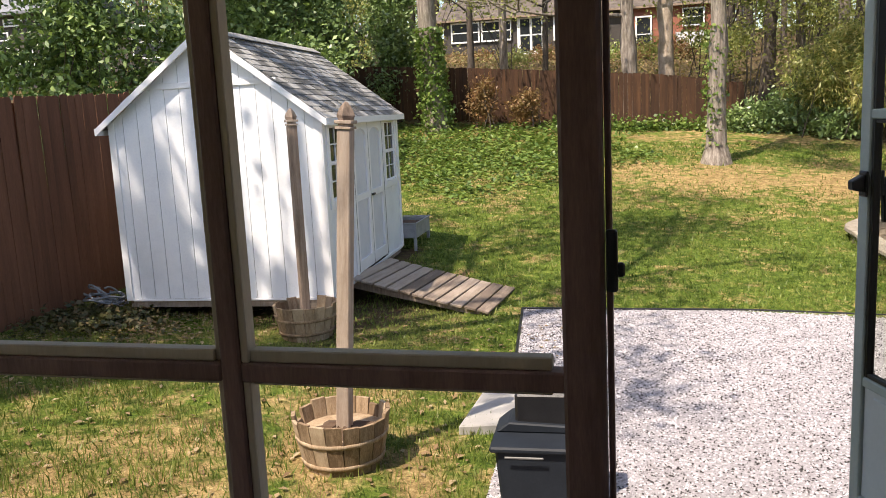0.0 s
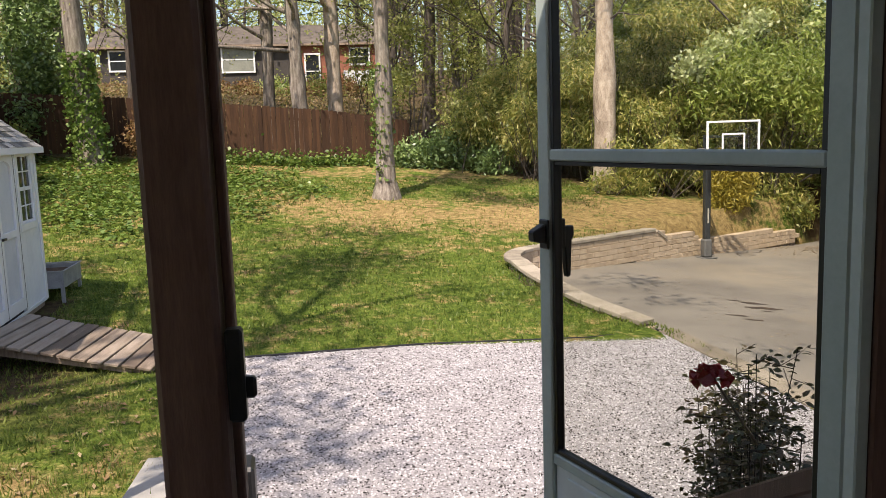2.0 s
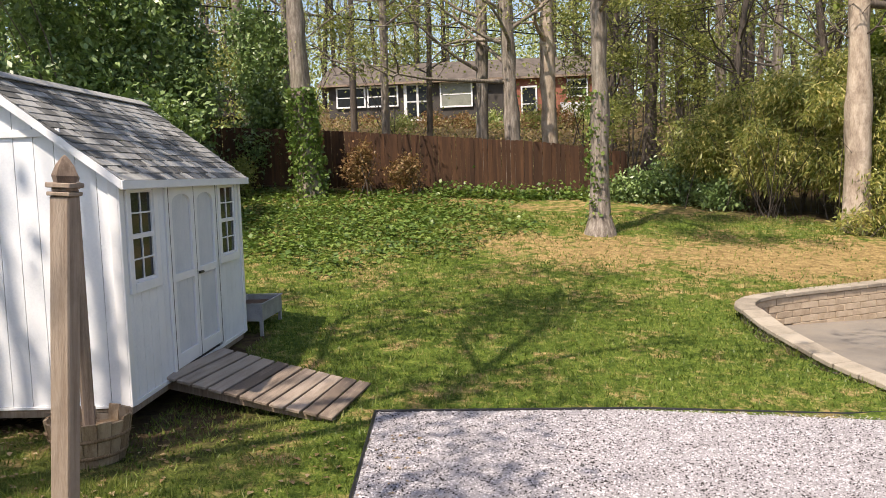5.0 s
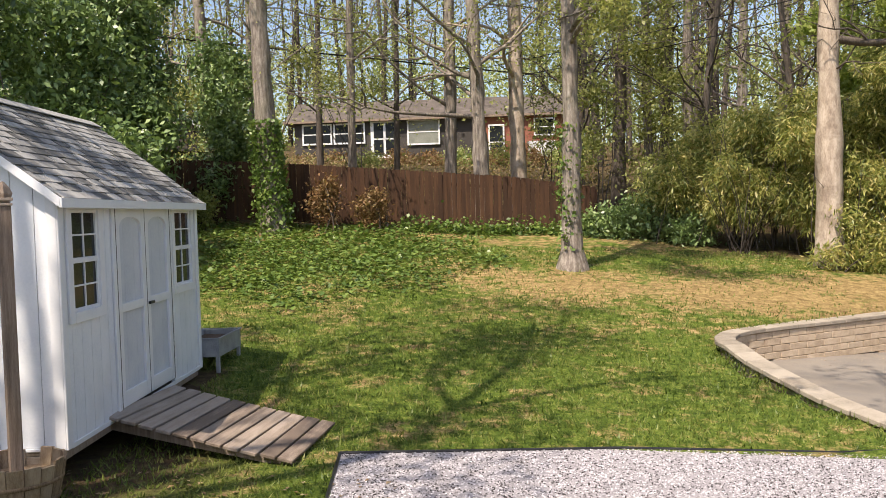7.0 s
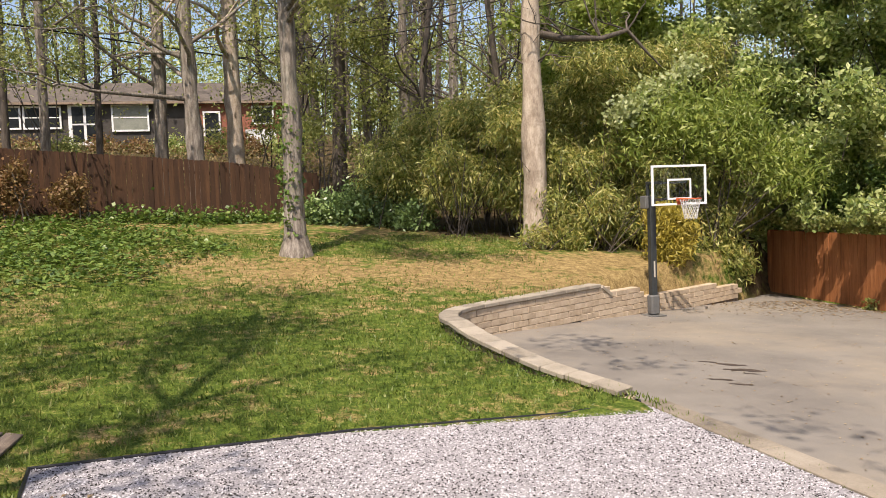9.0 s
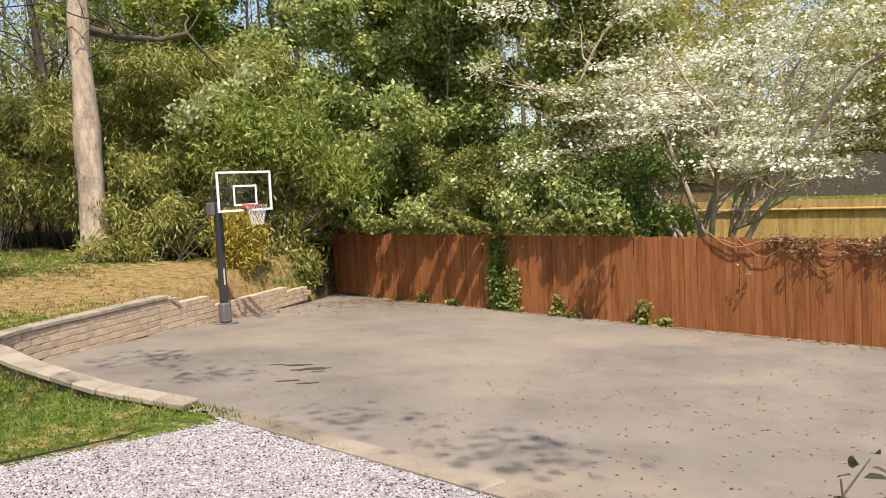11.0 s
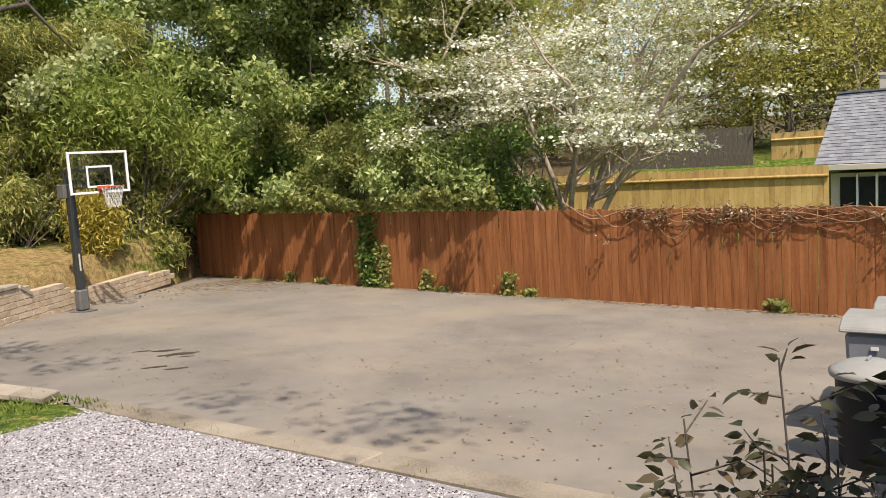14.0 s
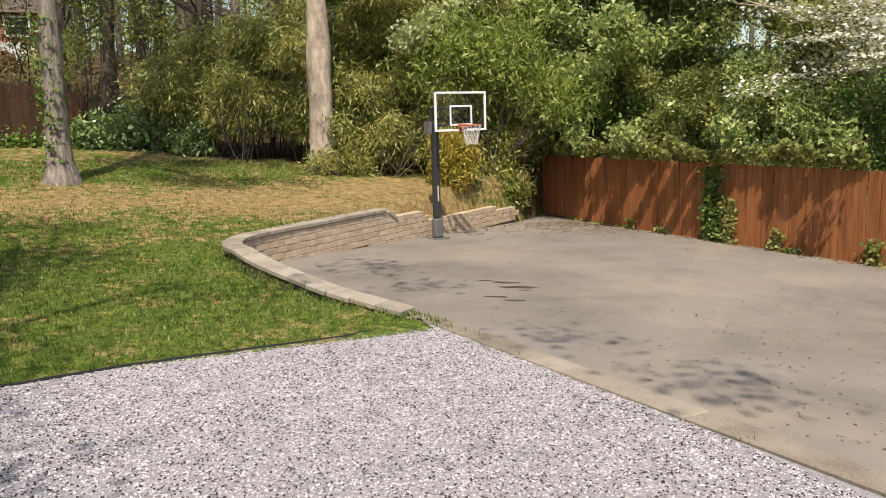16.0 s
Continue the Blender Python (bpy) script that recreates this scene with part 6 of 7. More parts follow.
for x, y, h, mt in ((-4.3, 24.2, 1.7, "leaf_rust"), (-2.9, 24.3, 1.2, "leaf_rust"), (-8.0, 23.6, 1.1, "leaf_spring")):
    z = float(lawn_z(x, y))
    shrub("young_bush", [(x, y, z + h * 0.5, 0.5, 0.3, h * 0.45), (x + 0.2, y, z + h * 0.8, 0.35, 0.25, 0.3)], 1500, 0.12, M[mt], "thin bush with tawny spring leaves against the fence", 0.5, 0.2, 6)

# grass blades, thickest by the gravel
n = 150000
x = rng.uniform(-6.5, 8.5, n)
y = 1.0 + 21.0 * rng.uniform(0, 1, n) ** 1.5
ok = ~inside(x, y, GRAVEL) & ~inside(x, y, COURT) & (rng.uniform(0, 1.1, n) > dryness(x, y) * 0.95) & ~((x < -2.8) & (x > -5.6) & (y > 6.4) & (y < 10.6))
x, y = x[ok], y[ok]
n = len(x)
h = rng.uniform(0.025, 0.07, n) * (1 + 0.7 * (rng.uniform(0, 1, n) > 0.94)) * np.where(y < 4.2, 1.4, 1.0)
a = rng.uniform(0, 6.28, n)
zz = lawn_z(x, y) - 0.005
w = 0.006 + 0.0006 * y
P = np.stack([np.stack([x - w * np.cos(a), y - w * np.sin(a), zz], -1), np.stack([x + w * np.cos(a), y + w * np.sin(a), zz], -1), np.stack([x + rng.normal(0, 0.025, n), y + rng.normal(0, 0.025, n), zz + h], -1)], 1)
g = Geo()
g.add(P.reshape(-1, 3), np.arange(3 * n).reshape(-1, 3))
n = 900
cx_, cy_ = rng.uniform(-6.2, 0.0, n), 0.6 + 4.6 * rng.uniform(0, 1, n)
lush = np.sin(cx_ * 2.1 + 0.7) * np.cos(cy_ * 2.6) + rng.normal(0, 0.4, n) > 0.1
cx_, cy_ = np.repeat(cx_[lush], 34), np.repeat(cy_[lush], 34)
n = len(cx_)
x, y = cx_ + rng.normal(0, 0.07, n), cy_ + rng.normal(0, 0.07, n)
zz = lawn_z(x, y) - 0.01
a = rng.uniform(0, 6.28, n)
h = rng.uniform(0.05, 0.13, n)
P = np.stack([np.stack([x - 0.004 * np.cos(a), y - 0.004 * np.sin(a), zz], -1), np.stack([x + 0.004 * np.cos(a), y + 0.004 * np.sin(a), zz], -1), np.stack([x + rng.normal(0, 0.04, n), y + rng.normal(0, 0.04, n), zz + h], -1)], 1)
ok = ~inside(x, y, GRAVEL)
P = P[ok]
g.add(P.reshape(-1, 3), np.arange(3 * len(P)).reshape(-1, 3))
tagged(part("grass_blades", g.mesh("grass_blades"), M["grass"]), "short uneven lawn grass", "grass", kind="stuff")
n = 9000
x = rng.uniform(-6.4, 0.2, n)
y = rng.uniform(0.8, 6.8, n)
ok = rng.uniform(0, 1, n) < 0.1 + 0.9 * np.exp(-((x + 5.3) ** 2 + (y - 5.8) ** 2) / 1.6)
g = Geo()
g.leaves(np.stack([x, y, lawn_z(x, y) + 0.02], -1)[ok], 0.075, 0.55, 0.0, 0.85)
tagged(part("leaf_litter", g.mesh("leaf_litter"), M["leaf_dead"]), "brown leaf litter on the grass by the shed", "leaves", kind="stuff")

# dark ivy spilling from the corner of the shed
n = 2400
x, y = -5.75 + rng.normal(0, 0.5, n), 5.75 + rng.normal(0, 0.42, n)
ok = (x > -6.45) & (y < 6.28)
x, y = x[ok], y[ok]
g = Geo()
g.leaves(np.stack([x, y, lawn_z(x, y) + 0.02 + np.abs(rng.normal(0, 0.05, len(x)))], -1), 0.075, 0.7, 0.1, 0.5)
tagged(part("ivy_patch", g.mesh("ivy_patch"), M["leaf_brushy"]), "low dark ivy and dead leaves at the corner of the shed", "ground cover", kind="stuff")

# climbers on the court fence
vines = empty("fence_vines", (0, 0, 0))
tagged(vines, "tangle of bare brown vines draped over the board fence", "vine")
g = Geo()
for k in range(46):
    y0 = rng.uniform(-1.5, 7.4)
    ln = rng.uniform(0.6, 2.0)
    s = np.linspace(0, 1, 9)
    z = 0.74 + 0.05 * rng.normal() - rng.uniform(0.05, 0.75) * np.sin(s * math.pi) ** 1.2 * (0.4 + rng.uniform(0, 0.6)) + 0.05 * np.sin(s * 9 + k)
    g.tube(np.stack([15.955 - 0.025 * np.sin(s * 3.1) - rng.uniform(0, 0.05), y0 + ln * s - ln / 2, z], -1), np.full(9, rng.uniform(0.005, 0.011)), 4)
part("stem", g.mesh("stem", True), M["vine"], vines)
g = Geo()
y = rng.uniform(-1.5, 7.2, 46)
hang = np.stack([15.86 + rng.normal(0, 0.06, 46), y, 0.74 - np.abs(rng.normal(0, 0.22, 46))], -1)
g.leaves(tufts(hang, 26, (0.035, 0.09, 0.06)), 0.06, 0.6, 0.3)
part("leaves", g.mesh("leaves"), M["leaf_dead"], vines)
for y0, top, n, lf in ((13.4, 0.65, 900, "leaf_ivy"), (12.9, 0.0, 300, "leaf_spring"), (9.4, -0.55, 150, "leaf_spring"), (11.6, -0.6, 110, "leaf_spring"), (8.9, -0.9, 120, "leaf_spring"), (3.9, -0.85, 160, "leaf_spring"), (16.2, -0.8, 80, "leaf_spring"), (11.2, -0.95, 70, "leaf_spring"), (15.0, -0.9, 80, "leaf_spring")):
    t = empty("fence_climber", (0, 0, 0))
    tagged(t, "leafy climber growing up the foot of the board fence", "vine", "climbers on the fence")
    g = Geo()
    z = -1.08 + (top + 1.08) * rng.uniform(0, 1, n) ** 1.3
    w = 0.34 if n > 500 else 0.2
    g.leaves(np.stack([15.93 - np.abs(rng.normal(0, 0.07, n)), y0 + rng.normal(0, w * 0.5, n), z], -1), 0.1, 0.75, 0.4)
    part("foliage", g.mesh("foliage"), M[lf], t)
    g = Geo()
    g.tube(bent((15.93, y0, -1.1), (15.93, y0 + 0.1, top), 6, 0.1), np.linspace(0.012, 0.005, 6), 5)
    part("stem", g.mesh("stem", True), M["vine"], t)

# rose bush beside the steps
rose = empty("rose_bush", (0, 0, 0))
tagged(rose, "leggy rose bush with dark leaves and one red bloom", "shrub")
g, g2 = Geo(), Geo()
far_tips = [(2.66, 0.2, 1.61), (2.66, 0.29, 1.5), (2.68, 0.34, 1.43), (2.72, -0.02, 1.66), (2.66, 0.03, 1.58), (2.64, 0.1, 1.5), (2.66, 0.22, 1.47), (2.65, 0.3, 1.36)]
far_tips += [(2.68 + rng.normal() * 0.08, rng.uniform(-0.06, 0.25), rng.uniform(1.18, 1.5)) for k in range(28)]
near_tips = [(2.32, -0.5, 1.6), (2.36, -0.36, 1.5), (2.42, -0.58, 1.42), (2.48, -0.28, 1.42), (2.36, -0.46, 1.32), (2.56, -0.2, 1.66), (2.5, -0.5, 1.55), (2.52, -0.19, 1.71)]
def leaflet(geo, at, d, ln):
    """One pointed oval leaf folded along its rib."""
    d = np.asarray(d, float) + rng.normal(size=3) * 0.25 - np.array([0, 0, 0.25])
    d /= np.linalg.norm(d)
    s = np.cross(d, rng.normal(size=3) * 0.6 + np.array([0, 0, 0.6]))
    s /= np.linalg.norm(s)
    up = np.cross(s, d) * ln
    rib = [at + d * ln * u - up * 0.22 * u * u for u in (0, 0.3, 0.65, 1.0)]
    v = rib + [rib[1] + s * ln * 0.24 + up * 0.07, rib[2] + s * ln * 0.2 + up * 0.06, rib[1] - s * ln * 0.24 + up * 0.07, rib[2] - s * ln * 0.2 + up * 0.06]
    geo.add(np.array(v), [(0, 1, 4, 4), (1, 2, 5, 4), (2, 3, 5, 5), (0, 6, 1, 1), (6, 7, 2, 1), (7, 3, 2, 2)])


for (bx, by), tl in (((2.66, 0.12), far_tips), ((2.45, -0.36), near_tips)):
    for tip in tl:
        p = bent((bx + rng.normal() * 0.03, by + rng.normal() * 0.05, -0.4), tip, 9, 0.05)
        g.tube(p, np.linspace(0.005, 0.0016, 9), 5)
        for k in range(24):
            f = 1.0 - 0.5 * (k + rng.uniform(0, 0.7)) / 24
            q = np.array([np.interp(f * 8, np.arange(9), p[:, c]) for c in range(3)])
            aa = k * 2.4 + rng.uniform(0, 0.8)
            d = np.array([math.cos(aa), math.sin(aa), rng.uniform(-0.1, 0.45)])
            side = np.array([-d[1], d[0], 0.0])
            ln = rng.uniform(0.05, 0.13)
            g.tube(np.stack([q, q + d * ln * 0.6, q + d * ln]), [0.002, 0.0016, 0.0012], 4)
            for u, w in ((0.5, 1), (0.5, -1), (0.8, 1), (0.8, -1), (1.12, 0)):
                a2 = d * 0.6 + side * w
                leaflet(g2, q + d * ln * u + side * w * 0.008, a2, rng.uniform(0.024, 0.042))
g.tube(np.array([(2.45, -0.36, 0.9), (2.4, -0.48, 1.5), (2.21, -0.575, 1.75)]), [0.007, 0.005, 0.004], 5)
part("cane", g.mesh("cane", True), M["bark_dark"], rose)
part("leaves", g2.mesh("leaves"), M["leaf_rose"], rose)
g = Geo()
for k in range(26):
    a = k * 2.4
    r = 0.012 + 0.0016 * k
    g.leaves(np.array([[2.2 + r * math.cos(a), -0.58 + r * math.sin(a), 1.76 + 0.02 - 0.001 * k]]), 0.042, 0.9, -0.6, 0.0)
part("bloom", g.mesh("bloom"), M["petal_red"], rose, "dark red bloom")

# unseen tree over the house, added so that its limbs dapple the lawn
tree("unseen_shade_tree", -10.1, -4.5, 17, 0.5, "tall unseen tree added beside the house to cast shade on the lawn", M["bark"], M["leaf_spring"], limbs=3, lo=0.7, reach=3, leaves=800, z0=-0.4)
sh = bpy.data.objects["unseen_shade_tree"]
g = Geo()
tips = []
for d, ln in (((0.35, 0.9, 0.05), 5.5), ((0.1, 0.6, 0.1), 4), ((0.5, 1.0, 0.08), 7), ((0.6, 1.0, 0.14), 7.5), ((0.25, 1.0, 0.1), 5.5), ((0.4, 0.7, 0.0), 4.5)):
    branch(g, (-9.9, -4.3, 12.0 + rng.uniform(-1, 2)), d, ln, 0.26, 3, tips, 0.5, 0.05, 6, 10.2)
# heavy limbs that would throw shadows on the terrace are left out
pruned, off = Geo(), 0
for v, f in zip(g.v, g.f):
    if not ((v[:, 0] > -5.6) & (v[:, 1] < 2.0)).any():
        pruned.add(v, f - off)
    off += len(v)
g = pruned
# long arching limbs above the lawn, laid out for the shadows they throw
ends = []
for way, r0 in ((((-9.9, -4.3), (-6.4, -0.9), (-4.2, 0.9), (-3.3, 3.2), (-2.6, 5.2), (-2.3, 7.6)), 0.19), (((-9.9, -4.3), (-5.2, 0.9), (-3.5, 2.7), (-1.7, 3.9), (-0.4, 4.6)), 0.13), (((-3.5, 2.7), (-3.9, 4.5), (-3.0, 6.5), (-1.6, 7.5)), 0.1), (((-7.0, -0.5), (-5.6, 2.5), (-6.0, 5.0), (-5.0, 7.0)), 0.13)):
    q = np.array([(a, b, 12.2 + 0.15 * math.sin(2 * a)) for a, b in way])
    s = np.linspace(0, len(q) - 1, 6 * len(q))
    p = np.stack([np.interp(s, np.arange(len(q)), q[:, c]) for c in range(3)], -1)
    for k in range(5):
        p[1:-1] = 0.5 * p[1:-1] + 0.25 * (p[:-2] + p[2:])
    g.tube(p, np.linspace(r0, r0 * 0.35, len(p)) * 0.75, 8, 0.12)
    ends += [u for u in p[len(p) // 3:] if u[1] > 1.6 and u[0] < 0.5]
ends = np.array(ends)
for k in range(5):
    branch(g, (-9.6 + 0.3 * k, -2.6, 11.4 + 0.3 * k), (0.35 + 0.12 * k, 0.9, 0.02), rng.uniform(2.6, 4.0), 0.06, 2, [], 0.6, 0.05, 5, 10.6)
g.tube(bent((-9.9, -4.3, 12.4), (2.9, -1.2, 12.1), 12, 0.1), np.linspace(0.02, 0.006, 12), 6)
g.tube(bent((-9.9, -4.3, 12.6), (3.0, 6.2, 12.2), 12, 0.1), np.linspace(0.03, 0.006, 12), 6)
part("limb", g.mesh("limb", True), M["bark"], sh)
c = np.array(tips)
c = c[(c[:, 2] > 9.6) & (c[:, 0] < 1.4) & (c[:, 1] < 9.5) & ((c[:, 1] > 0.8) | (c[:, 0] < -5.2))]
g = Geo()
# most clumps that would shade the shed gable are dropped
shades_gable = (c[:, 0] > -9.4) & (c[:, 0] < -6.2) & (c[:, 1] > -1.2) & (c[:, 1] < 1.7)
c = c[~shades_gable | (rng.uniform(0, 1, len(c)) < 0.2)]
cc = c[rng.choice(len(c), min(len(c), 50), replace=False)]
# loose leaf clumps placed to shade the court's edge, the lawn and the terrace
COURT_SIDE = np.array([(3.1, 6.3, 12.1), (2.7, 6.2, 12.2), (3.0, 4.3, 12.0), (2.75, 0.6, 12.1), (2.9, -1.4, 11.9), (3.2, -1.7, 12.2)])
u = rng.uniform(0.15, 1, 7)
band = np.stack([-3.9 + 1.5 * u, 1.0 + 6.9 * u], -1) + rng.normal(size=(7, 2)) * 0.3
left = np.stack([rng.uniform(-6.6, -4.3, 6), rng.uniform(3.2, 8.4, 6)], -1)
terrace = np.stack([rng.uniform(-4.4, -2.9, 12), rng.uniform(-2.4, 0.6, 12)], -1)
LAWN_SIDE = np.concatenate([band, left, terrace])
LAWN_SIDE = np.column_stack([LAWN_SIDE, rng.uniform(11.6, 12.6, len(LAWN_SIDE))])
cc = np.concatenate([cc, ends[rng.integers(0, len(ends), 24)] + rng.normal(size=(24, 3)) * (0.7, 0.7, 0.2), COURT_SIDE, LAWN_SIDE, np.stack([rng.uniform(-9.4, -6.4, 4), rng.uniform(-0.4, 2.3, 4), rng.uniform(11, 13, 4)], -1)])
g.leaves(tufts(cc, 72, (0.4, 0.4, 0.3)), 0.17, 0.6, 0.2, 0.2)
part("crown", g.mesh("crown"), M["leaf_spring"], sh)

# ---- neighbouring houses ----
def window(parent, x0, x1, z0, z1, y, pane="dark_pane"):
    w = part("window", boxes([(x0, y - 0.06, z0, x0 + 0.1, y + 0.02, z1), (x1 - 0.1, y - 0.06, z0, x1, y + 0.02, z1), (x0 + 0.1, y - 0.06, z0, x1 - 0.1, y + 0.02, z0 + 0.1), (x0 + 0.1, y - 0.06, z1 - 0.1, x1 - 0.1, y + 0.02, z1), (x0 + 0.1, y - 0.05, (z0 + z1) / 2 - 0.03, x1 - 0.1, y + 0.01, (z0 + z1) / 2 + 0.03)], 0), M["white_trim"], parent)
    part("pane", box(x0 + 0.05, y - 0.03, z0 + 0.05, x1 - 0.05, y - 0.02, z1 - 0.05, 0), M[pane], w)
    return w


g = Geo()
n = 380
x, y = rng.uniform(-13, 6, n), rng.uniform(26.2, 47, n)
c = np.stack([x, y, lawn_z(x, y) + rng.uniform(0.05, 0.55, n)], -1)
g.leaves(tufts(c, 26, (0.5, 0.5, 0.22)), 0.15, 0.5, 0.2)
tagged(part("undergrowth", g.mesh("undergrowth"), M["leaf_brush"]), "tawny and green brush on the slope behind the back fence", "undergrowth", kind="stuff")

hs = empty("house_uphill", (0, 0, 0))
tagged(hs, "low brick and white house half hidden by trees uphill", "house")
part("wall", box(-12, 51.1, 4.6, -0.6, 57, 8.3, 0), M["house_dark"], hs)
part("wall", box(-0.6, 51.0, 4.3, 5.2, 57, 8.3, 0), M["house_brick"], hs, "red brick wing")
part("plinth", box(2.6, 50.9, 4.3, 4.4, 51.0, 6.5, 0), M["siding_white"], hs)
part("roof", prism([(50.75, 8.2), (54, 9.7), (58, 8.2), (58, 8.05), (50.75, 8.05)], 0, -12.6, 5.8), M["roof_brown"], hs)
part("fascia", box(-12.6, 50.66, 8.05, 5.8, 50.75, 8.18, 0), M["wood_grey"], hs)
dd = part("porch_door", boxes([(-7.15, 51.0, 5.7, -5.4, 51.09, 8.1)], 0), M["white_trim"], hs, "white double porch door")
for x0, x1 in ((-6.95, -6.35), (-6.2, -5.6)):
    part("pane", boxes([(x0, 50.985, 5.95, x1, 50.998, 6.9), (x0, 50.985, 7.0, x1, 50.998, 7.95)], 0), M["dark_pane"], dd)
for x0, x1, z0, z1 in ((-4.85, -2.8, 6.5, 8.1), (-11.5, -9.6, 6.7, 8.0), (-9.5, -7.5, 6.7, 8.0)):
    window(hs, x0, x1, z0, z1, 51.05, "pale_reflection_pane" if x0 > -5 else "dark_pane")
for x0, x1, z0, z1 in ((0.2, 1.2, 5.4, 7.6), (3.0, 4.3, 6.8, 7.9)):
    window(hs, x0, x1, z0, z1, 50.95)
for k in range(9):
    shrub("foundation_bush", [(-11 + k * 1.9, 49.4, 5.35 + 0.2 * (k % 2), 1.1, 0.7, 0.6), (-10.4 + k * 1.9, 46.5, 5.0, 0.9, 0.7, 0.5)], 1500, 0.17, M["leaf_rust"] if k % 3 < 2 else M["leaf_green"], "rusty-leaved shrub in front of the uphill house", 0.5, 0.2, 3)

ob = empty("outbuilding", (0, 0, 0))
tagged(ob, "dark outbuilding with a pale-edged roof among trees", "building")
part("wall", box(-13.5, 33, 2.4, -10.2, 37, 5.4, 0), M["house_dark"], ob)
part("roof", prism([(-14.0, 5.2), (-11.85, 6.5), (-9.8, 5.2), (-9.8, 5.05), (-14.0, 5.05)], 1, 32.6, 37.4), M["house_dark"], ob)
part("rake_board", prism([(-14.0, 5.2), (-11.85, 6.5), (-9.8, 5.2), (-9.8, 5.05), (-11.85, 6.35), (-14.0, 5.05)], 1, 32.5, 32.6), M["siding_white"], ob)

lh = empty("house_west", (0, 0, 0))
tagged(lh, "brown house with small white windows beyond the west trees", "house")
part("wall", box(-50, 45, 3.5, -36.5, 52, 10.2, 0), M["house_dark"], lh)
part("roof", prism([(44.4, 10.2), (48.5, 12.4), (52.6, 10.2), (52.6, 10.0), (44.4, 10.0)], 0, -50.5, -36), M["shingle_far"], lh)
window(lh, -41.5, -40.2, 7.9, 9.0, 44.95)
window(lh, -40.5, -39.0, 9.3, 9.8, 44.95)
window(lh, -39.6, -38.4, 6.2, 7.8, 44.95)
window(lh, -32.3, -29.9, 6.8, 9.0, 46.95)
part("wall", box(-35.5, 47, 4.0, -28, 52, 9.6, 0), M["house_dark"], lh)

# neighbour on the right: low grey-roofed wing, tall slate roof behind
nh = empty("house_east", (0, 0, 0))
tagged(nh, "neighbouring house with a grey shingle roof and a screened sunroom", "house")
part("wall", box(31.6, -12, -2.0, 37, 6.6, 0.55, 0), M["siding_cream"], nh)
part("roof", prism([(31.1, 0.86), (34.6, 3.3), (38.5, 0.86), (38.5, 0.72), (31.1, 0.72)], 1, -13, 7.0), M["shingle_far"], nh)
part("gutter", box(31.0, -13, 0.68, 31.12, 7.05, 0.86, 0.01), M["siding_cream"], nh)
part("ridge_line", box(34.45, -13, 3.3, 34.75, 7.02, 3.36, 0), M["roof_slate"], nh)
g = Geo()
for r in range(22):
    s = r / 22
    x, z = 31.1 + 3.5 * s, 0.86 + 2.44 * s
    y = 7.0 - (0.2 if r % 2 else 0)
    while y > -5:
        w = rng.uniform(0.14, 0.34)
        g.add([(x, y, z + 0.03), (x, y - w, z + 0.03), (x + 0.165, y - w, z + 0.125), (x + 0.165, y, z + 0.125)], [(0, 3, 2, 1)])
        y -= w + 0.01
part("shingles", g.mesh("shingles"), M["shingle_far"], nh)
for k in range(7):
    y = 6.3 - k * 0.58
    part("screen_panel", box(31.55, y - 0.5, -0.6, 31.59, y, 0.42, 0), M["dark_pane"], nh)
    part("mullion", box(31.5, y - 0.56, -0.7, 31.6, y - 0.5, 0.5, 0), M["white_trim"], nh)
for k in range(8):
    part("clapboard", box(31.52, -4.0, -0.9 + k * 0.17, 31.6, 2.1, -0.74 + k * 0.17, 0.01), M["siding_white"], nh)
part("chimney", boxes([(35.0, 5.0, 2.8, 35.6, 5.7, 3.85), (34.95, 4.95, 3.85, 35.65, 5.75, 3.95)], 0), M["siding_cream"], nh)
part("chimney_cap", box(35.1, 5.1, 3.95, 35.5, 5.6, 4.1, 0.02), M["house_dark"], nh)
part("tall_wall", box(40, -14, -2, 48, 2.9, 3.2, 0), M["siding_white"], nh)
part("tall_roof", prism([(39.5, 3.1), (44, 6.75), (48.5, 3.1)], 1, -14.5, 3.2), M["roof_slate"], nh)
dw = part("dormer", prism([(2.3, 3.2), (-0.4, 5.5), (-3.1, 3.2)], 0, 37.0, 41.0), M["siding_white"], nh)
for k in range(9):
    z = 3.25 + k * 0.25
    hw = max(0.02, 2.7 * (5.5 - z - 0.235) / 2.3)
    part("clapboard", box(36.96, -0.4 - hw, z, 37.0, -0.4 + hw, z + 0.23, 0.01), M["siding_white"], nh)

# new cedar fences in the neighbour's yard
def gold_fence(pts, z0, h, label):
    f = empty("cedar_fence", (0, 0, 0))
    tagged(f, label, "fence", kind="structure")
    a, b = np.array(pts[0]), np.array(pts[1])
    n = int(np.linalg.norm(b - a) / 0.15)
    me = picket_mesh(0.146, h, 0.02, M["fence_gold"], "picket", 0.0)
    an = math.degrees(math.atan2(*(b - a)[::-1]))
    for i in range(n):
        q = a + (b - a) * (i + 0.5) / n
        piece("picket", me, f, pose(q[0], q[1], z0 + random.uniform(-0.01, 0.01), 0, 0, an))
    d = (b - a) / np.linalg.norm(b - a)
    g = Geo()
    for hz in (0.3, h - 0.3):
        g.tube([(a[0] - 0.06, a[1], z0 + hz), (b[0] - 0.06, b[1], z0 + hz)], [0.05, 0.05], 4)
    part("rail", g.mesh("rail"), M["fence_gold"], f)


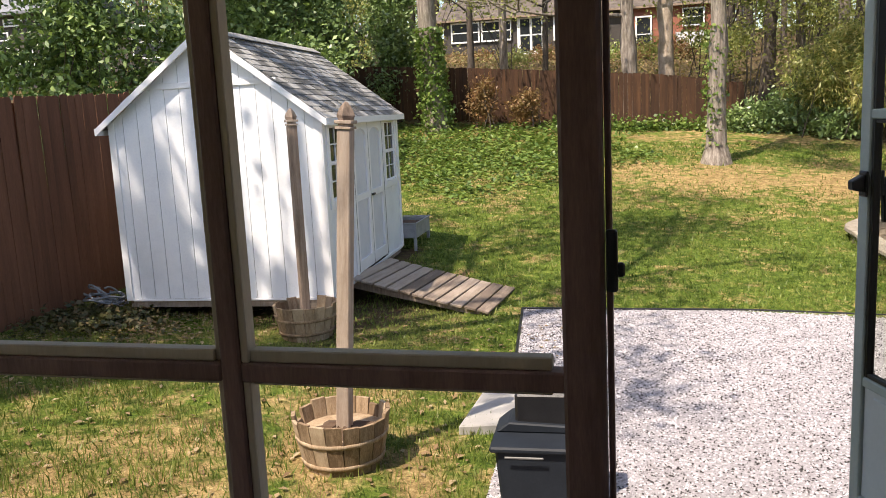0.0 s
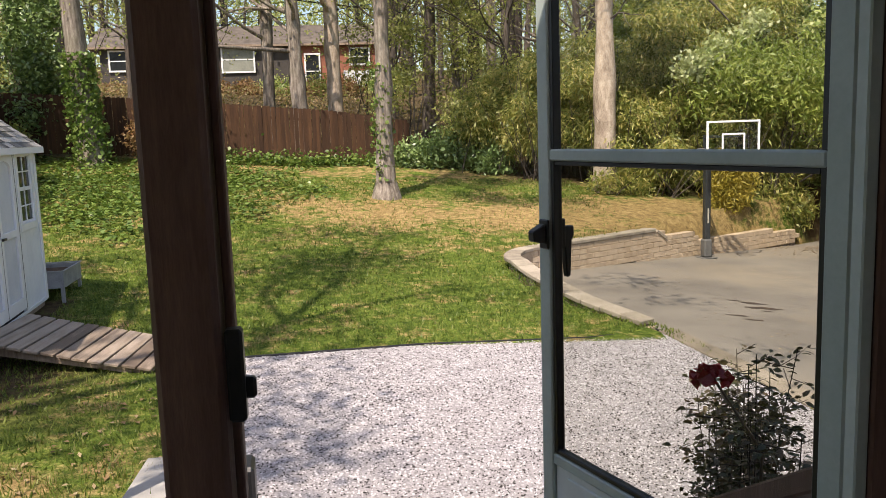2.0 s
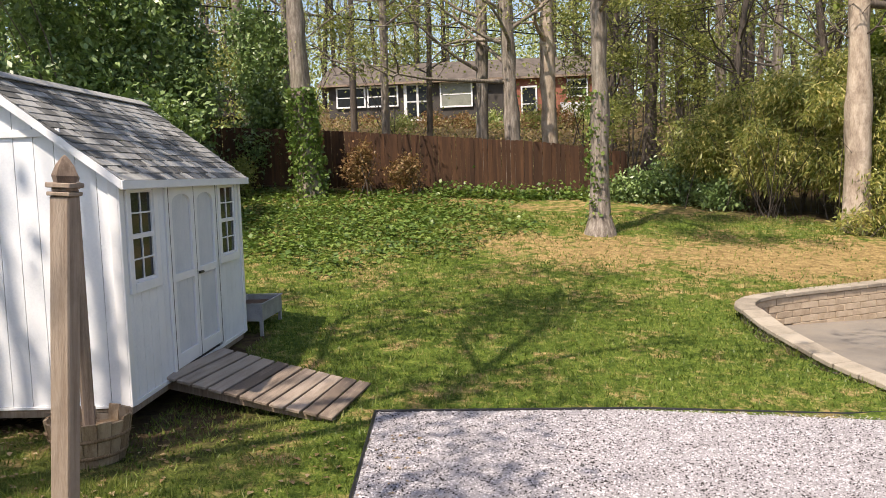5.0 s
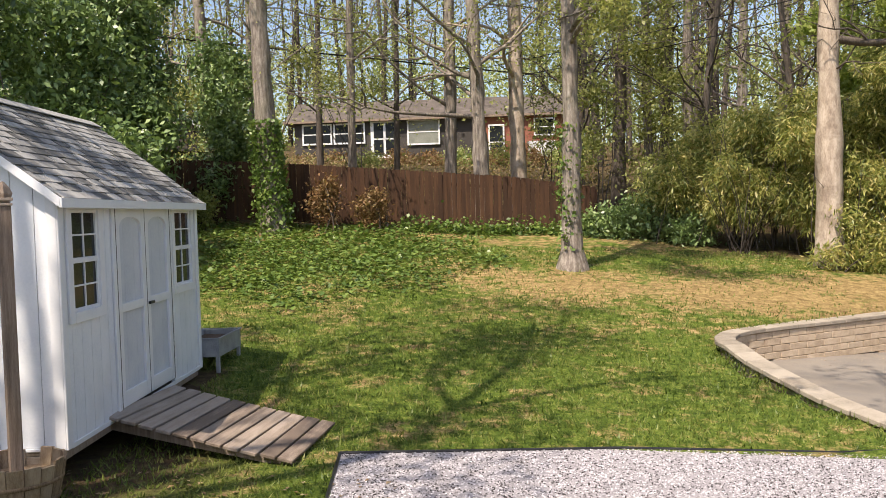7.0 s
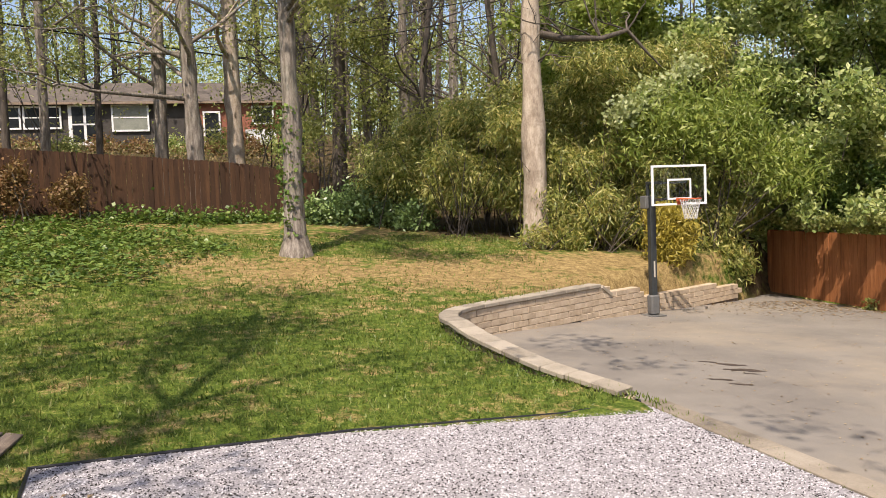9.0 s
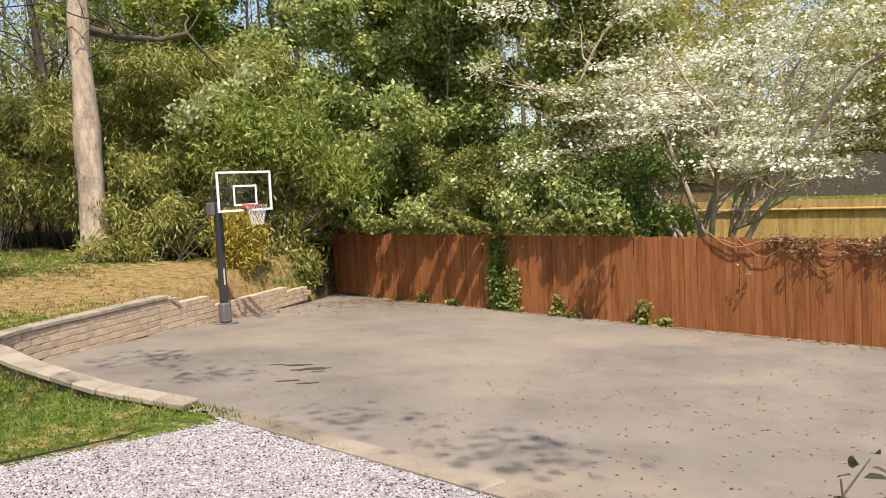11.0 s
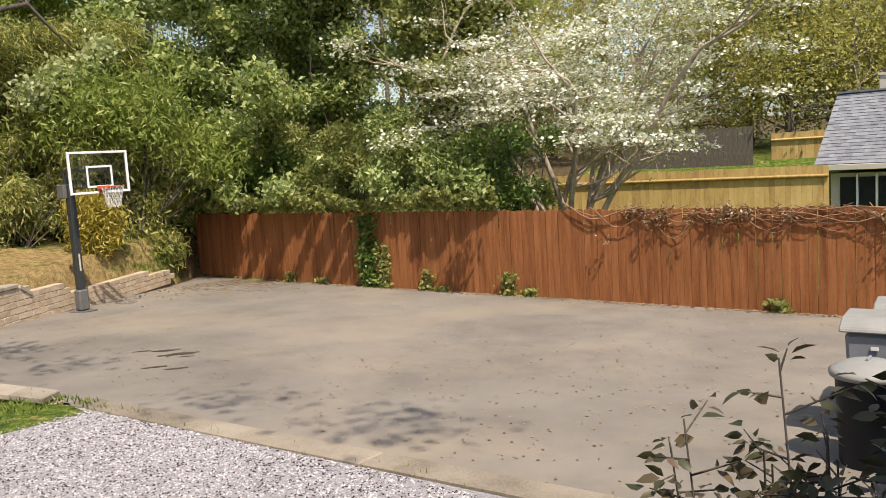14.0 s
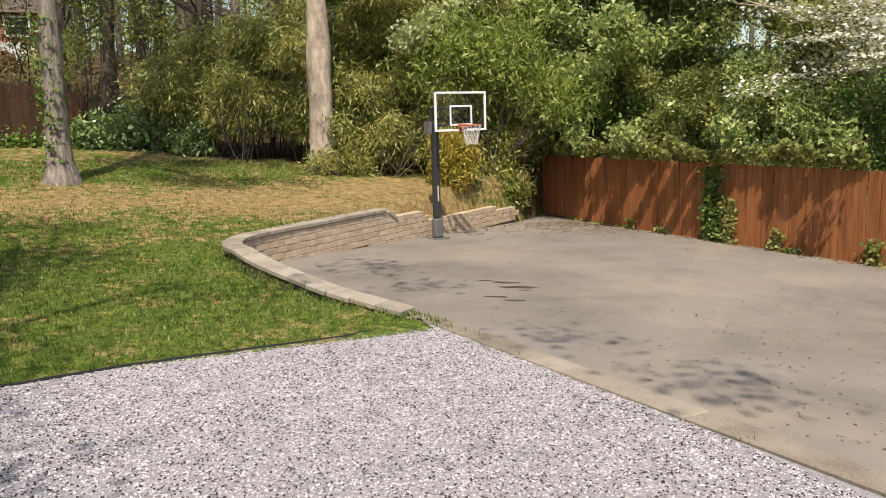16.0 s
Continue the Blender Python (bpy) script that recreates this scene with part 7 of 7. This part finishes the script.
gold_fence([(26.7, 20.5), (27.4, 5.7)], -0.8, 1.8, "new golden cedar fence standing in the sun")
gold_fence([(38.5, 10.5), (38.7, 7.9)], 0.55, 1.5, "short new cedar fence at the far end of a lawn")
dk = empty("dark_fence", (0, 0, 0))
tagged(dk, "dark weathered fence behind the dogwood", "fence", kind="structure")
me = picket_mesh(0.2, 1.8, 0.02, M["bark_dark"], "picket", 0.0)
for i in range(34):
    piece("picket", me, dk, pose(37.5, 18.0 - i * 0.21, 0.6, 0, 0, 90))
shrub("corner_shrub", [(18.2, 0.5, 0.9, 0.7, 1.0, 0.45), (18.4, -0.6, 1.15, 0.8, 0.9, 0.55), (18.2, -1.8, 1.2, 0.8, 0.9, 0.6)], 8000, 0.12, M["leaf_green"], "bright green bush standing beyond the fence", 0.5, 0.25, 8)

# overhead cables
for a, b, sag, r in (((-26, 17.4, 9.2), (40, 70.6, 9.2), 0.35, 0.035), ((-9, 43.9, 8.6), (19, 14.8, 8.4), 0.4, 0.016), ((-10, 44.5, 8.0), (18.5, 15.6, 8.0), 0.5, 0.016)):
    g = Geo()
    s = np.linspace(0, 1, 40)
    a, b = np.array(a, float), np.array(b, float)
    p = a + (b - a) * s[:, None]
    p[:, 2] -= sag * 4 * s * (1 - s)
    g.tube(p, np.full(40, r), 5)
    tagged(part("overhead_cable", g.mesh("overhead_cable", True), M["cable"]), "black overhead utility cable among the trees", "cable", "overhead cables")

# coil of hose at the corner of the shed
hose = empty("garden_hose", (0, 0, 0))
tagged(hose, "grey coiled garden hose heaped on the ground by the shed", "hose")
for k in range(8):
    g = Geo()
    r = 0.19 + 0.05 * rng.normal()
    a = np.linspace(0, rng.uniform(4.5, 6.28), 24)
    tx, ty, px, py = rng.normal(0, 0.35), rng.normal(0, 0.35), rng.normal(0, 0.08), rng.normal(0, 0.07)
    ca, sa = r * np.cos(a + k), 0.75 * r * np.sin(a + k)
    g.tube(np.stack([-5.97 + px + ca, 6.3 + py + sa, 0.13 + 0.012 * k + tx * ca + ty * sa + 0.02 * np.sin(3 * a)], -1), np.full(24, 0.014), 6)
    part("coil", g.mesh("coil", True), M["hose"], hose)
